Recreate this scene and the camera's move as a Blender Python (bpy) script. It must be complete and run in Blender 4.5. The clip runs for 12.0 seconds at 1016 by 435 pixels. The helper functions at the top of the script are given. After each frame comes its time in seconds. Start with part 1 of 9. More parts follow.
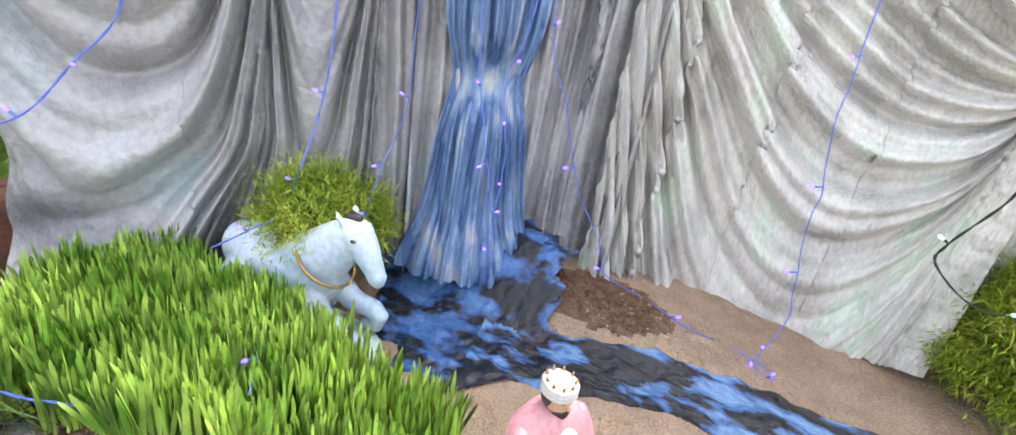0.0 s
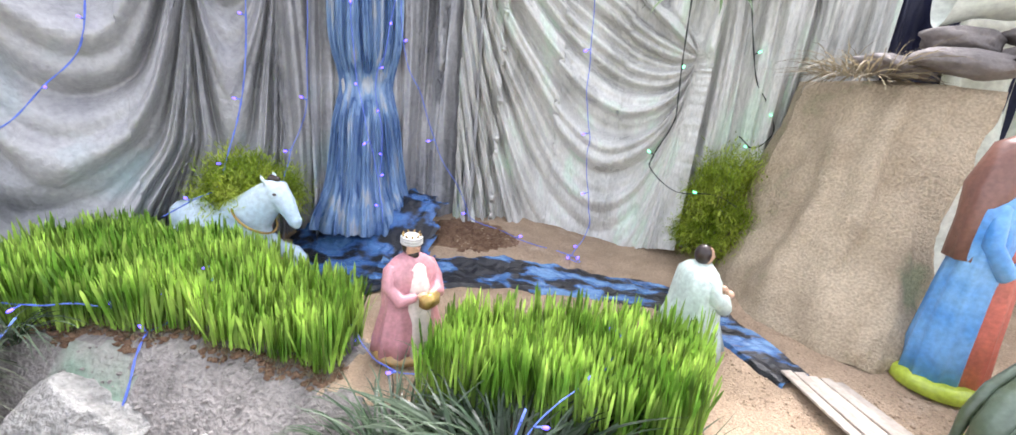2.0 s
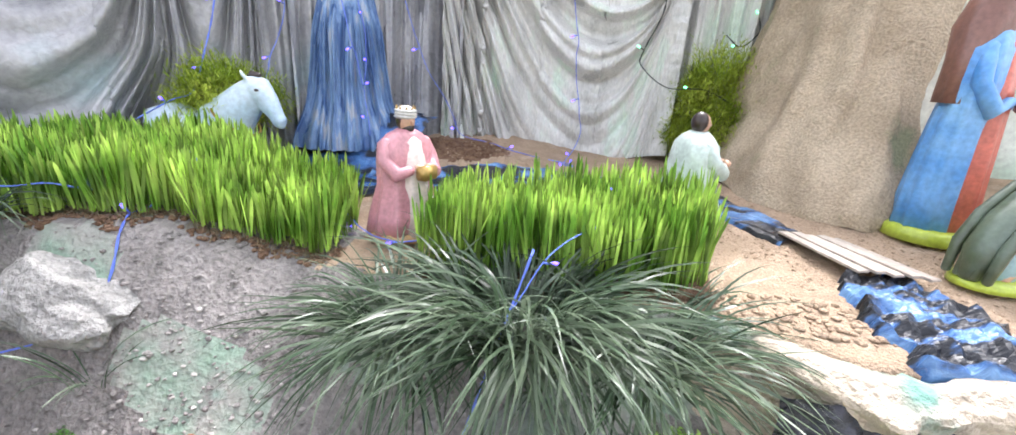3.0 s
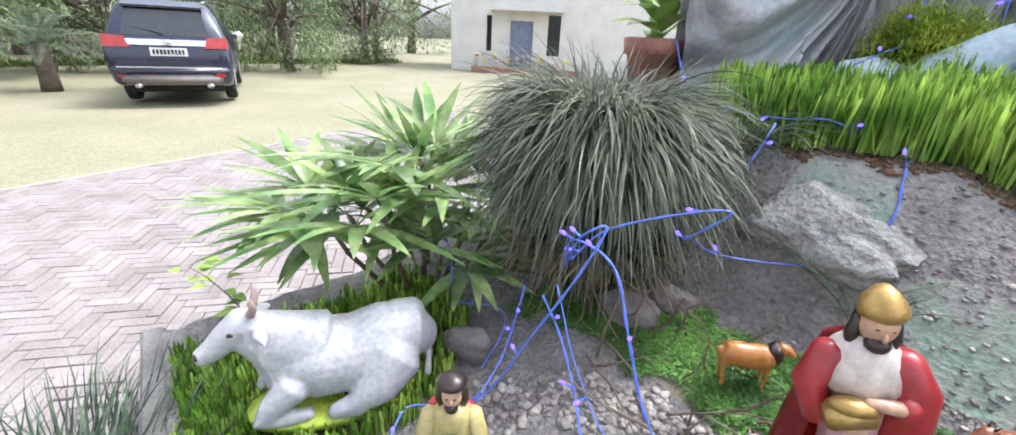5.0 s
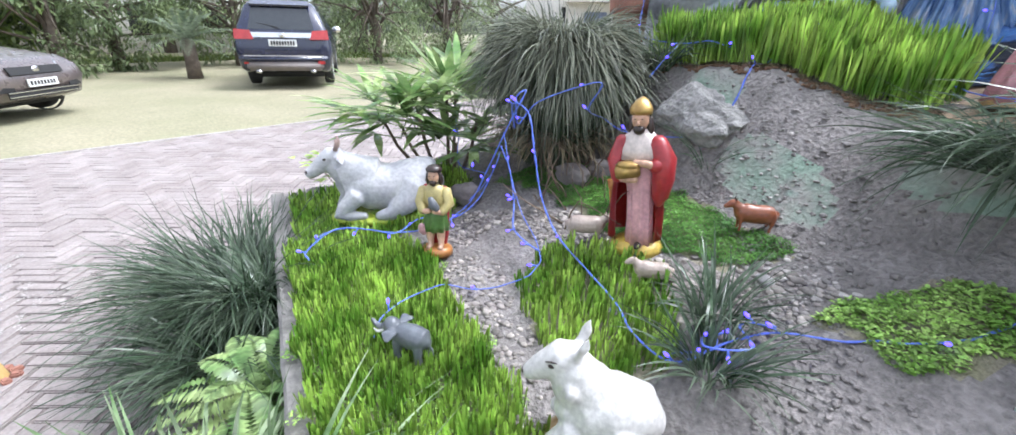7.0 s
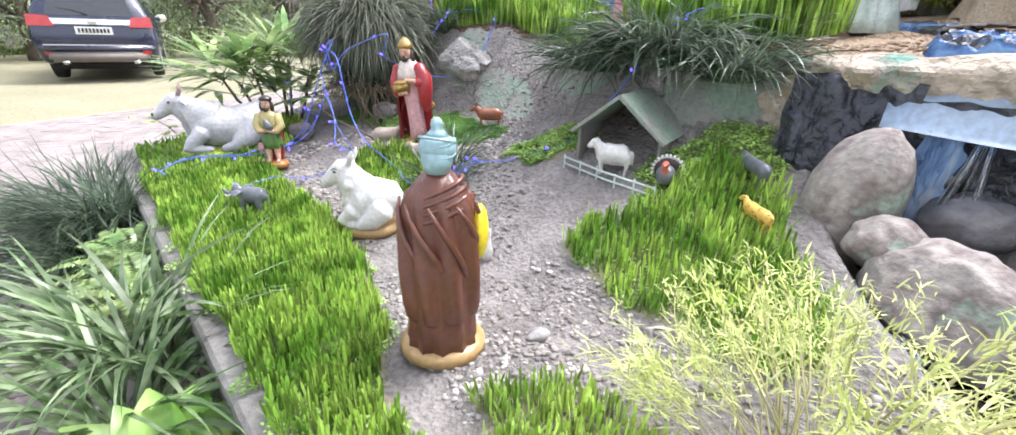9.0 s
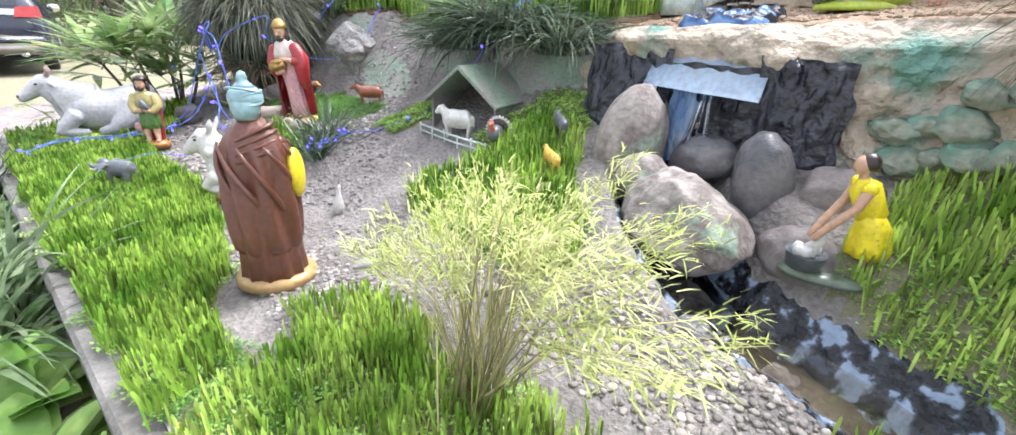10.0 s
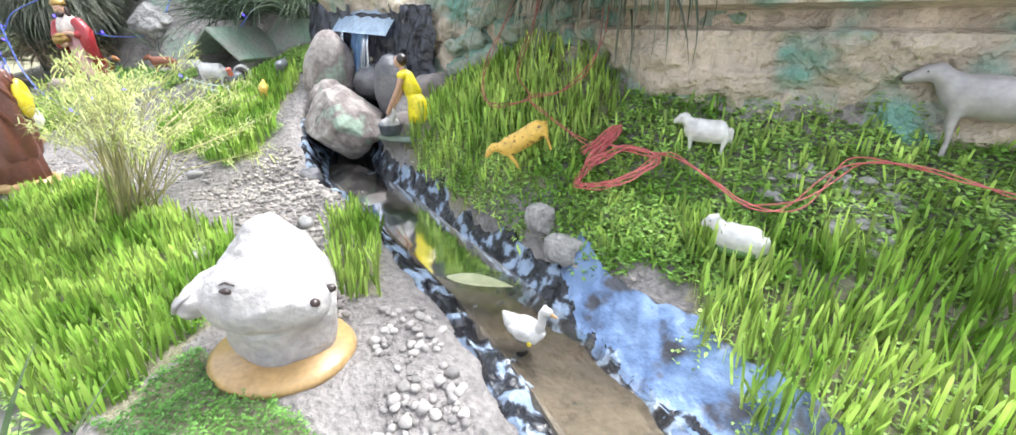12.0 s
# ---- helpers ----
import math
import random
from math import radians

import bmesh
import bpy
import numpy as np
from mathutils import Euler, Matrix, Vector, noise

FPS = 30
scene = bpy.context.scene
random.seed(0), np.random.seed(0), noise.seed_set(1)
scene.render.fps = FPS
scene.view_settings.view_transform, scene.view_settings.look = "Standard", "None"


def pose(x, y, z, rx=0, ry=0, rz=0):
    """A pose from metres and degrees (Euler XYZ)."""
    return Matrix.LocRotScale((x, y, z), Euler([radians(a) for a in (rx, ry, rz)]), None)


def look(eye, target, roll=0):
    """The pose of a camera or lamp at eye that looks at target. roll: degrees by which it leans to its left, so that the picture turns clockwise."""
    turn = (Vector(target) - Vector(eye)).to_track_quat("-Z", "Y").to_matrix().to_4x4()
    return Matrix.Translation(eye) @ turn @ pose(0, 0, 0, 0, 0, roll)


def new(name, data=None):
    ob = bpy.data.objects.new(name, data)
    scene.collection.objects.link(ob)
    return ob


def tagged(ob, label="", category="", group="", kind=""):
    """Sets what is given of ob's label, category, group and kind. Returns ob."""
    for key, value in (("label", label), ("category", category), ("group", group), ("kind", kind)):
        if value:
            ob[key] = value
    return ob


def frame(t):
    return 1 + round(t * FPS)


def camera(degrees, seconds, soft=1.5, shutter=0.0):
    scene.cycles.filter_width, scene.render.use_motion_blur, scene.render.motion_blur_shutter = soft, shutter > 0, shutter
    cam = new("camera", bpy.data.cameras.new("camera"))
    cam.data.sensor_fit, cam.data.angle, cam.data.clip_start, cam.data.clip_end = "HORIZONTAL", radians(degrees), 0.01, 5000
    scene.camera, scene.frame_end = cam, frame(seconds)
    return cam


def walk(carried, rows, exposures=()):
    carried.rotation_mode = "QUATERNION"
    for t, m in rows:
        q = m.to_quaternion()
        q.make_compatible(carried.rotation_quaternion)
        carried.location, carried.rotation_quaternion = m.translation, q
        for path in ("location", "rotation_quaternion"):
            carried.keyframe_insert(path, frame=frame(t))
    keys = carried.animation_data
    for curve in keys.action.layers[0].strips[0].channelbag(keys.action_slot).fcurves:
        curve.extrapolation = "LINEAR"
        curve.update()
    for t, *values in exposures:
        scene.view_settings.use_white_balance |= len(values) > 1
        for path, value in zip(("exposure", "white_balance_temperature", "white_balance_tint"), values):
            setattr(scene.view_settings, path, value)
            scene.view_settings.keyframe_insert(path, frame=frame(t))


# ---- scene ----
cam = camera(97.2, 12.0)
PATH = [
    (0, (0.639, 1.207, 2.292), (-0.107, 2.909, 1.554), 9.3),
    (0.5, (0.838, 1.13, 2.233), (0.136, 2.868, 1.536), 8.7),
    (1, (1.0, 1.033, 2.247), (0.357, 2.801, 1.568), 7.6),
    (1.5, (1.102, 0.853, 2.265), (0.525, 2.664, 1.645), 6.4),
    (2, (1.186, 0.591, 2.203), (0.705, 2.446, 1.634), 5.2),
    (2.5, (1.213, 0.46, 2.072), (0.847, 2.338, 1.489), 4.5),
    (2.7, (1.225, 0.495, 1.953), (0.88, 2.372, 1.354), 3.9),
    (4.3, (0.436, 0.227, 1.638), (-0.72, 1.685, 0.905), 3.3),
    (4.5, (0.343, 0.12, 1.628), (-0.956, 1.455, 0.9), 3.3),
    (5, (0.24, -0.137, 1.585), (-1.344, 0.829, 0.837), 2.9),
    (5.5, (0.447, -0.225, 1.465), (-1.272, 0.432, 0.682), 2.1),
    (6, (0.881, -0.201, 1.481), (-0.882, 0.308, 0.686), 1.0),
    (6.5, (1.128, -0.183, 1.469), (-0.634, 0.353, 0.688), 0.8),
    (6.7, (1.172, -0.165, 1.447), (-0.578, 0.415, 0.671), 1.0),
    (8.3, (1.917, -0.28, 1.288), (0.379, 0.747, 0.527), 2.3),
    (8.5, (2.015, -0.293, 1.276), (0.5, 0.767, 0.513), 2.3),
    (9, (2.292, -0.265, 1.264), (0.827, 0.857, 0.493), 1.8),
    (9.5, (2.581, -0.206, 1.254), (1.182, 0.999, 0.486), 1.9),
    (10, (2.76, -0.129, 1.207), (1.443, 1.16, 0.429), 2.1),
    (10.5, (3.093, -0.139, 1.201), (1.84, 1.212, 0.424), 2.2),
    (11, (3.452, -0.085, 1.144), (2.256, 1.305, 0.345), 1.3),
    (11.5, (3.786, -0.044, 1.052), (2.662, 1.399, 0.244), 0.9),
    (12, (3.959, -0.034, 1.076), (2.883, 1.456, 0.286), 0.5),
]
walk(cam, [(t, look(eye, target, roll)) for t, eye, target, roll in PATH],
     [(0, 2.32, 6350, 14), (2.7, 2.25, 6250, 13), (4.3, 2.2, 6250, 12), (5.3, 1.56, 5850, 11), (6.7, 1.58, 5800, 11), (8.5, 1.9, 6050, 15), (9.5, 1.78, 6150, 12), (10.5, 2.0, 6100, 12), (12, 2.05, 6100, 9)])


# ---- light ----
world = bpy.data.worlds.new("sky")
scene.world = world
world.use_nodes = True
wn = world.node_tree.nodes
sky = wn.new("ShaderNodeTexSky")
sky.sky_type, sky.sun_disc = "NISHITA", False
sky.sun_elevation, sky.sun_rotation = radians(60), radians(10)
sky.dust_density, sky.air_density = 4.0, 1.0
hue = wn.new("ShaderNodeHueSaturation")
hue.inputs["Saturation"].default_value = 0.25
world.node_tree.links.new(sky.outputs[0], hue.inputs["Color"])
world.node_tree.links.new(hue.outputs[0], wn["Background"].inputs[0])
wn["Background"].inputs[1].default_value = 0.15
sun = new("sun", bpy.data.lights.new("sun", "SUN"))
sun.data.energy, sun.data.angle, sun.data.color = 0.85, radians(18), (1.0, 0.98, 0.95)
sun.matrix_world = look((0.7, 4.0, 7.0), (0, 0, 0))


# ---- materials ----
def mat(name, c1, c2=None, scale=8.0, rough=0.7, bump=0.2, fine=60.0, metal=0.0, c3=None, stretch=(1, 1, 1), spread=0.5, coat=0.0, vary=0.0, sharp=0.12, bump_dist=0.01, grain=0.4):
    """A surface of two or three mottled colours with relief at two scales."""
    m = bpy.data.materials.new(name)
    m.use_nodes = True
    nt, b = m.node_tree, m.node_tree.nodes["Principled BSDF"]
    n, link = nt.nodes.new, nt.links.new
    tc, mp = n("ShaderNodeTexCoord"), n("ShaderNodeMapping")
    mp.inputs["Scale"].default_value = stretch
    link(tc.outputs["Object"], mp.inputs[0])
    big, small = n("ShaderNodeTexNoise"), n("ShaderNodeTexNoise")
    big.inputs["Scale"].default_value, big.inputs["Detail"].default_value = scale, 5.0
    small.inputs["Scale"].default_value, small.inputs["Detail"].default_value = fine, 4.0
    for t in (big, small):
        link(mp.outputs[0], t.inputs["Vector"])
    ramp = n("ShaderNodeValToRGB")
    c2 = c2 or tuple(v * 0.75 for v in c1)
    e = ramp.color_ramp.elements
    e[0].position, e[0].color = spread - sharp, (*c1, 1)
    e[1].position, e[1].color = spread + sharp, (*c2, 1)
    if c3:
        x = e.new(min(0.98, spread + sharp * 2.2))
        x.color = (*c3, 1)
    link(big.outputs["Fac"], ramp.inputs[0])
    mix = n("ShaderNodeMix")
    mix.data_type, mix.blend_type = "RGBA", "MULTIPLY"
    mix.inputs["Factor"].default_value = grain
    tone = n("ShaderNodeMapRange")
    tone.inputs[1].default_value, tone.inputs[2].default_value = 0.3, 0.7
    tone.inputs[3].default_value, tone.inputs[4].default_value = 0.55, 1.3
    link(small.outputs["Fac"], tone.inputs[0])
    link(ramp.outputs[0], mix.inputs["A"])
    link(tone.outputs[0], mix.inputs["B"])
    out = mix.outputs["Result"]
    if vary:
        geo, info, add = n("ShaderNodeNewGeometry"), n("ShaderNodeObjectInfo"), n("ShaderNodeMath")
        add.operation = "ADD"
        link(geo.outputs["Random Per Island"], add.inputs[0])
        link(info.outputs["Random"], add.inputs[1])
        fr = n("ShaderNodeMath")
        fr.operation = "FRACT"
        link(add.outputs[0], fr.inputs[0])
        hs, rng = n("ShaderNodeHueSaturation"), n("ShaderNodeMapRange")
        rng.inputs[3].default_value, rng.inputs[4].default_value = 1 - vary, 1 + vary
        link(fr.outputs[0], rng.inputs[0])
        link(rng.outputs[0], hs.inputs["Value"])
        link(out, hs.inputs["Color"])
        out = hs.outputs[0]
    link(out, b.inputs["Base Color"])
    rr = n("ShaderNodeMapRange")
    rr.inputs[3].default_value, rr.inputs[4].default_value = max(0.05, rough - 0.18), min(1.0, rough + 0.18)
    link(big.outputs["Fac"], rr.inputs[0])
    link(rr.outputs[0], b.inputs["Roughness"])
    b.inputs["Metallic"].default_value = metal
    b.inputs["Coat Weight"].default_value = coat
    if bump:
        bp = n("ShaderNodeBump")
        bp.inputs["Strength"].default_value, bp.inputs["Distance"].default_value = bump, bump_dist
        link(small.outputs["Fac"], bp.inputs["Height"])
        link(bp.outputs[0], b.inputs["Normal"])
    return m


def leaf_mat(name, c1, c2, rough=0.5, vary=0.35, scale=6.0):
    m = mat(name, c1, c2, scale=scale, rough=rough, bump=0.0, vary=vary, fine=25.0)
    b = m.node_tree.nodes["Principled BSDF"]
    b.inputs["Subsurface Weight"].default_value = 0.0
    b.inputs["Specular IOR Level"].default_value = 0.4
    nt = m.node_tree
    thin, blend = nt.nodes.new("ShaderNodeBsdfTranslucent"), nt.nodes.new("ShaderNodeMixShader")
    nt.links.new(b.inputs["Base Color"].links[0].from_socket, thin.inputs["Color"])
    blend.inputs[0].default_value = 0.38
    nt.links.new(b.outputs[0], blend.inputs[1])
    nt.links.new(thin.outputs[0], blend.inputs[2])
    nt.links.new(blend.outputs[0], nt.nodes["Material Output"].inputs["Surface"])
    return m


def glow(name, colour, power):
    m = bpy.data.materials.new(name)
    m.use_nodes = True
    b = m.node_tree.nodes["Principled BSDF"]
    b.inputs["Base Color"].default_value = (*colour, 1)
    b.inputs["Emission Color"].default_value = (*colour, 1)
    b.inputs["Emission Strength"].default_value = power
    return m


def clear(name, colour=(0.9, 0.95, 1.0), rough=0.05):
    m = bpy.data.materials.new(name)
    m.use_nodes = True
    b = m.node_tree.nodes["Principled BSDF"]
    b.inputs["Base Color"].default_value = (*colour, 1)
    b.inputs["Transmission Weight"].default_value, b.inputs["Roughness"].default_value = 1.0, rough
    b.inputs["IOR"].default_value = 1.33
    return m


SAND = mat("sand", (0.44, 0.32, 0.22), (0.34, 0.245, 0.165), scale=7, fine=130, rough=0.95, bump=1.0, c3=(0.50, 0.39, 0.29), bump_dist=0.010, grain=0.6)
SOIL = mat("damp_soil", (0.15, 0.08, 0.045), (0.25, 0.15, 0.09), scale=30, fine=160, rough=0.95, bump=1.0, grain=0.7, bump_dist=0.015)
MUD = mat("grey_mud", (0.275, 0.25, 0.235), (0.185, 0.168, 0.157), scale=7, fine=60, rough=0.95, bump=1.0, c3=(0.355, 0.33, 0.31), bump_dist=0.02, grain=0.65)
SILT = mat("brown_stream_silt", (0.125, 0.105, 0.08), (0.08, 0.068, 0.054), scale=7, fine=60, rough=0.9, bump=0.7, c3=(0.035, 0.033, 0.03), grain=0.5)
EARTH = mat("green_earth", (0.20, 0.19, 0.11), (0.27, 0.24, 0.18), scale=9, fine=120, rough=0.95, bump=0.8, grain=0.6)
PAINTMUD = mat("green_painted_mud", (0.22, 0.30, 0.23), (0.30, 0.29, 0.26), scale=6, fine=60, rough=0.85, bump=0.9, c3=(0.15, 0.27, 0.21))
WALLROCK = mat("cracked_mud_wall", (0.57, 0.475, 0.37), (0.44, 0.375, 0.30), scale=4, fine=30, rough=0.9, bump=0.9, c3=(0.17, 0.32, 0.26), sharp=0.078, spread=0.47, bump_dist=0.04)
DRAPE = mat("stiffened_grey_cloth", (0.50, 0.495, 0.47), (0.68, 0.67, 0.64), scale=3.0, fine=42, rough=0.30, bump=0.8, c3=(0.63, 0.73, 0.63), stretch=(2.2, 2.2, 0.7), sharp=0.10, spread=0.46, bump_dist=0.012, grain=0.34)
DRAPE_DARK = mat("slate_grey_cloth", (0.255, 0.255, 0.27), (0.41, 0.405, 0.415), scale=2.5, fine=42, rough=0.32, bump=0.7, c3=(0.35, 0.42, 0.44), sharp=0.12, spread=0.46, bump_dist=0.012, grain=0.34)
FALL = mat("blue_painted_cloth", (0.07, 0.14, 0.31), (0.20, 0.32, 0.52), scale=5, fine=60, rough=0.30, bump=0.6, c3=(0.42, 0.45, 0.50), stretch=(4, 4, 0.5), sharp=0.09, spread=0.47, grain=0.25)
POOL = mat("blue_painted_plastic", (0.10, 0.22, 0.47), (0.045, 0.12, 0.32), scale=4.5, fine=30, rough=0.30, bump=0.6, c3=(0.012, 0.014, 0.02), stretch=(1.0, 2.2, 1.0), sharp=0.05, spread=0.43, grain=0.4)
BLACKBLUE = mat("black_plastic_flaking_blue_paint", (0.14, 0.27, 0.49), (0.055, 0.135, 0.33), scale=6.5, fine=35, rough=0.28, bump=0.7, c3=(0.012, 0.013, 0.018), stretch=(1.0, 2.8, 1.0), sharp=0.04, spread=0.44, grain=0.4)
BANK = mat("flaking_blue_bank", (0.012, 0.013, 0.018), (0.03, 0.034, 0.045), scale=20, fine=40, rough=0.28, bump=0.9, c3=(0.26, 0.33, 0.44), sharp=0.04, spread=0.49)
BLACK = mat("black_plastic_sheet", (0.018, 0.019, 0.027), (0.045, 0.047, 0.06), scale=9, fine=20, rough=0.18, bump=1.0, bump_dist=0.03)
CAVE = mat("tan_hessian_cloth", (0.52, 0.42, 0.30), (0.42, 0.33, 0.23), scale=4.0, fine=110, rough=0.92, bump=1.0, c3=(0.27, 0.27, 0.16), sharp=0.09, spread=0.50, bump_dist=0.012, grain=0.6)
PALE = mat("white_green_painted_cloth", (0.74, 0.74, 0.68), (0.62, 0.68, 0.60), scale=2.5, fine=40, rough=0.6, bump=0.3, c3=(0.48, 0.62, 0.50))
CONCRETE = mat("weathered_concrete", (0.25, 0.235, 0.22), (0.165, 0.155, 0.14), scale=5, fine=90, rough=0.92, bump=0.5, c3=(0.20, 0.20, 0.16))
BRICK = mat("dusty_brick_paver", (0.30, 0.262, 0.245), (0.235, 0.20, 0.188), scale=3, fine=70, rough=0.92, bump=0.4, vary=0.10)
JOINT = mat("dusty_joint_sand", (0.215, 0.183, 0.16), (0.28, 0.245, 0.215), scale=2, fine=90, rough=0.97, bump=0.5)
EDGING = mat("faded_whitewash", (0.44, 0.41, 0.38), (0.33, 0.30, 0.28), scale=6, fine=60, rough=0.95, bump=0.3, grain=0.5)
LAWN = mat("dry_lawn", (0.295, 0.265, 0.175), (0.235, 0.225, 0.135), scale=0.5, fine=30, rough=0.98, bump=0.6, c3=(0.34, 0.31, 0.23), sharp=0.14, grain=0.6)
STONE = mat("river_stone", (0.37, 0.33, 0.30), (0.20, 0.16, 0.15), scale=8, fine=48, rough=0.85, bump=0.8, c3=(0.29, 0.36, 0.285), sharp=0.065, grain=0.55)
MORTAR = mat("pale_crumbly_mortar", (0.37, 0.355, 0.335), (0.27, 0.26, 0.245), scale=9, fine=60, rough=0.95, bump=1.0, bump_dist=0.02, grain=0.55)
WALLGREEN = mat("green_painted_wall_stone", (0.13, 0.27, 0.21), (0.30, 0.31, 0.25), scale=9, fine=50, rough=0.9, bump=0.9, c3=(0.10, 0.20, 0.15), grain=0.5)
STONE_DARK = mat("dark_wet_stone", (0.10, 0.10, 0.11), (0.17, 0.16, 0.16), scale=9, fine=60, rough=0.5, bump=0.5)
STONE_GREY = mat("grey_slab_stone", (0.24, 0.21, 0.20), (0.17, 0.15, 0.145), scale=7, fine=60, rough=0.85, bump=0.6)
PEBBLE = mat("mixed_pebbles", (0.34, 0.305, 0.27), (0.21, 0.185, 0.17), scale=12, fine=90, rough=0.8, bump=0.3, vary=0.45)
PALE_PEBBLE = mat("pale_pebbles", (0.38, 0.35, 0.325), (0.25, 0.23, 0.215), scale=12, fine=90, rough=0.8, bump=0.3, vary=0.45)
WHEAT = leaf_mat("wheatgrass", (0.13, 0.27, 0.03), (0.44, 0.61, 0.12), vary=0.6)
WHEAT_Y = leaf_mat("yellowing_wheatgrass", (0.19, 0.34, 0.045), (0.53, 0.67, 0.17), vary=0.6)
CLOVER = leaf_mat("groundcover_leaf", (0.23, 0.41, 0.08), (0.50, 0.68, 0.21), vary=0.6)
MOSS = leaf_mat("fine_moss_leaf", (0.07, 0.19, 0.035), (0.19, 0.38, 0.08), vary=0.5)
MONDO = leaf_mat("dark_mondo_leaf", (0.055, 0.09, 0.05), (0.135, 0.175, 0.115), rough=0.28, vary=0.5)
TUSSOCK = leaf_mat("grey_green_tussock_leaf", (0.10, 0.12, 0.08), (0.25, 0.26, 0.19), rough=0.4, vary=0.5)
SPIDER = leaf_mat("pale_strap_leaf", (0.09, 0.16, 0.055), (0.33, 0.41, 0.24), rough=0.25, vary=0.5)
PALE_LEAF = leaf_mat("pale_fallen_leaf", (0.50, 0.53, 0.30), (0.62, 0.64, 0.42))
FERN = leaf_mat("asparagus_fern", (0.22, 0.32, 0.025), (0.46, 0.53, 0.08), vary=0.45)
LIME = leaf_mat("lime_green_fine_leaf", (0.46, 0.54, 0.14), (0.66, 0.68, 0.33), vary=0.4)
BROAD = leaf_mat("glossy_broad_leaf", (0.16, 0.31, 0.06), (0.38, 0.52, 0.16), rough=0.3, vary=0.5)
PALM = leaf_mat("fan_palm_leaf", (0.14, 0.26, 0.08), (0.42, 0.52, 0.22), rough=0.25, vary=0.5)
DRY = leaf_mat("dry_straw", (0.33, 0.27, 0.17), (0.22, 0.18, 0.12))
STRAWSTEM = leaf_mat("pale_stem", (0.50, 0.47, 0.22), (0.58, 0.54, 0.32))
TWIG = mat("brown_twig", (0.13, 0.09, 0.065), (0.19, 0.14, 0.10), scale=20, rough=0.9, bump=0.4)
TREE = leaf_mat("tree_leaf", (0.14, 0.185, 0.09), (0.26, 0.32, 0.155), vary=0.4, scale=0.6)
BARK = mat("tree_bark", (0.14, 0.11, 0.085), (0.09, 0.07, 0.055), scale=6, rough=0.95, bump=0.7)
WHITEWALL = mat("whitewashed_plaster", (0.74, 0.71, 0.68), (0.66, 0.63, 0.60), scale=1.2, fine=20, rough=0.9, bump=0.15)
TERRACOTTA = mat("terracotta", (0.36, 0.17, 0.12), (0.26, 0.12, 0.09), scale=9, fine=60, rough=0.85, bump=0.3)
BLUEWIRE = mat("blue_plastic_wire", (0.10, 0.16, 0.62), (0.14, 0.22, 0.72), rough=0.4, bump=0)
REDWIRE = mat("red_plastic_wire", (0.46, 0.09, 0.09), (0.52, 0.14, 0.13), rough=0.4, bump=0)
DARKWIRE = mat("dark_green_wire", (0.015, 0.02, 0.016), (0.03, 0.035, 0.03), rough=0.5, bump=0)
LED = glow("blue_led", (0.10, 0.06, 1.0), 1.6)
LEDG = glow("green_led", (0.15, 0.9, 0.4), 1.2)
PLANK = mat("pale_wood_lath", (0.46, 0.40, 0.34), (0.38, 0.32, 0.27), scale=4, fine=50, rough=0.85, bump=0.3, vary=0.15)
BAMBOO = mat("dry_bamboo", (0.48, 0.34, 0.13), (0.38, 0.26, 0.10), scale=5, rough=0.6, bump=0.2)
SHEET = mat("pale_blue_sheet", (0.44, 0.57, 0.74), (0.58, 0.70, 0.82), scale=4, fine=60, rough=0.25, bump=0.1, c3=(0.66, 0.74, 0.80), stretch=(1, 0.3, 1), sharp=0.16)
WATER = clear("water", (0.72, 0.66, 0.56), 0.08)
WATER.node_tree.nodes["Principled BSDF"].inputs["IOR"].default_value = 1.16
WATER.node_tree.nodes["Principled BSDF"].inputs["Specular IOR Level"].default_value = 0.15
BLUEPAINT = mat("peeling_light_blue_paint", (0.19, 0.28, 0.46), (0.14, 0.22, 0.39), scale=12, fine=40, rough=0.45, bump=0.8, c3=(0.07, 0.07, 0.085), sharp=0.08, spread=0.46)
CHALK = mat("chalky_white_paint", (0.46, 0.43, 0.40), (0.34, 0.325, 0.325), scale=7, fine=45, rough=0.75, bump=0.7, sharp=0.14)
NAVY = mat("navy_cloth", (0.012, 0.014, 0.045), (0.02, 0.022, 0.06), scale=4, rough=0.6, bump=0.3)


def paint(name, c, rough=0.35, coat=0.2):
    return mat(name, c, tuple(v * 0.82 for v in c), scale=14, fine=70, rough=rough, bump=0.12, coat=coat)


P_WHITE = paint("white_statue_paint", (0.62, 0.60, 0.57))
# The cow's white, with soft grey-blue shading mottled into the colour.
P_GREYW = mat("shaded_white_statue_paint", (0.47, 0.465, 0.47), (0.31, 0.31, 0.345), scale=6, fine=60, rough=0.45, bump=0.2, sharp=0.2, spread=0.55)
P_PALEBLUE = mat("pale_blue_statue_paint", (0.42, 0.55, 0.68), (0.55, 0.64, 0.72), scale=5, fine=50, rough=0.35, bump=0.12, coat=0.2)
P_SKIN = paint("flesh_paint", (0.60, 0.36, 0.24))
P_HAIR = paint("dark_hair_paint", (0.035, 0.02, 0.016))
P_PINK = paint("dusty_pink_paint", (0.58, 0.27, 0.30))
P_ROSE = paint("pale_pink_robe_paint", (0.66, 0.36, 0.38))
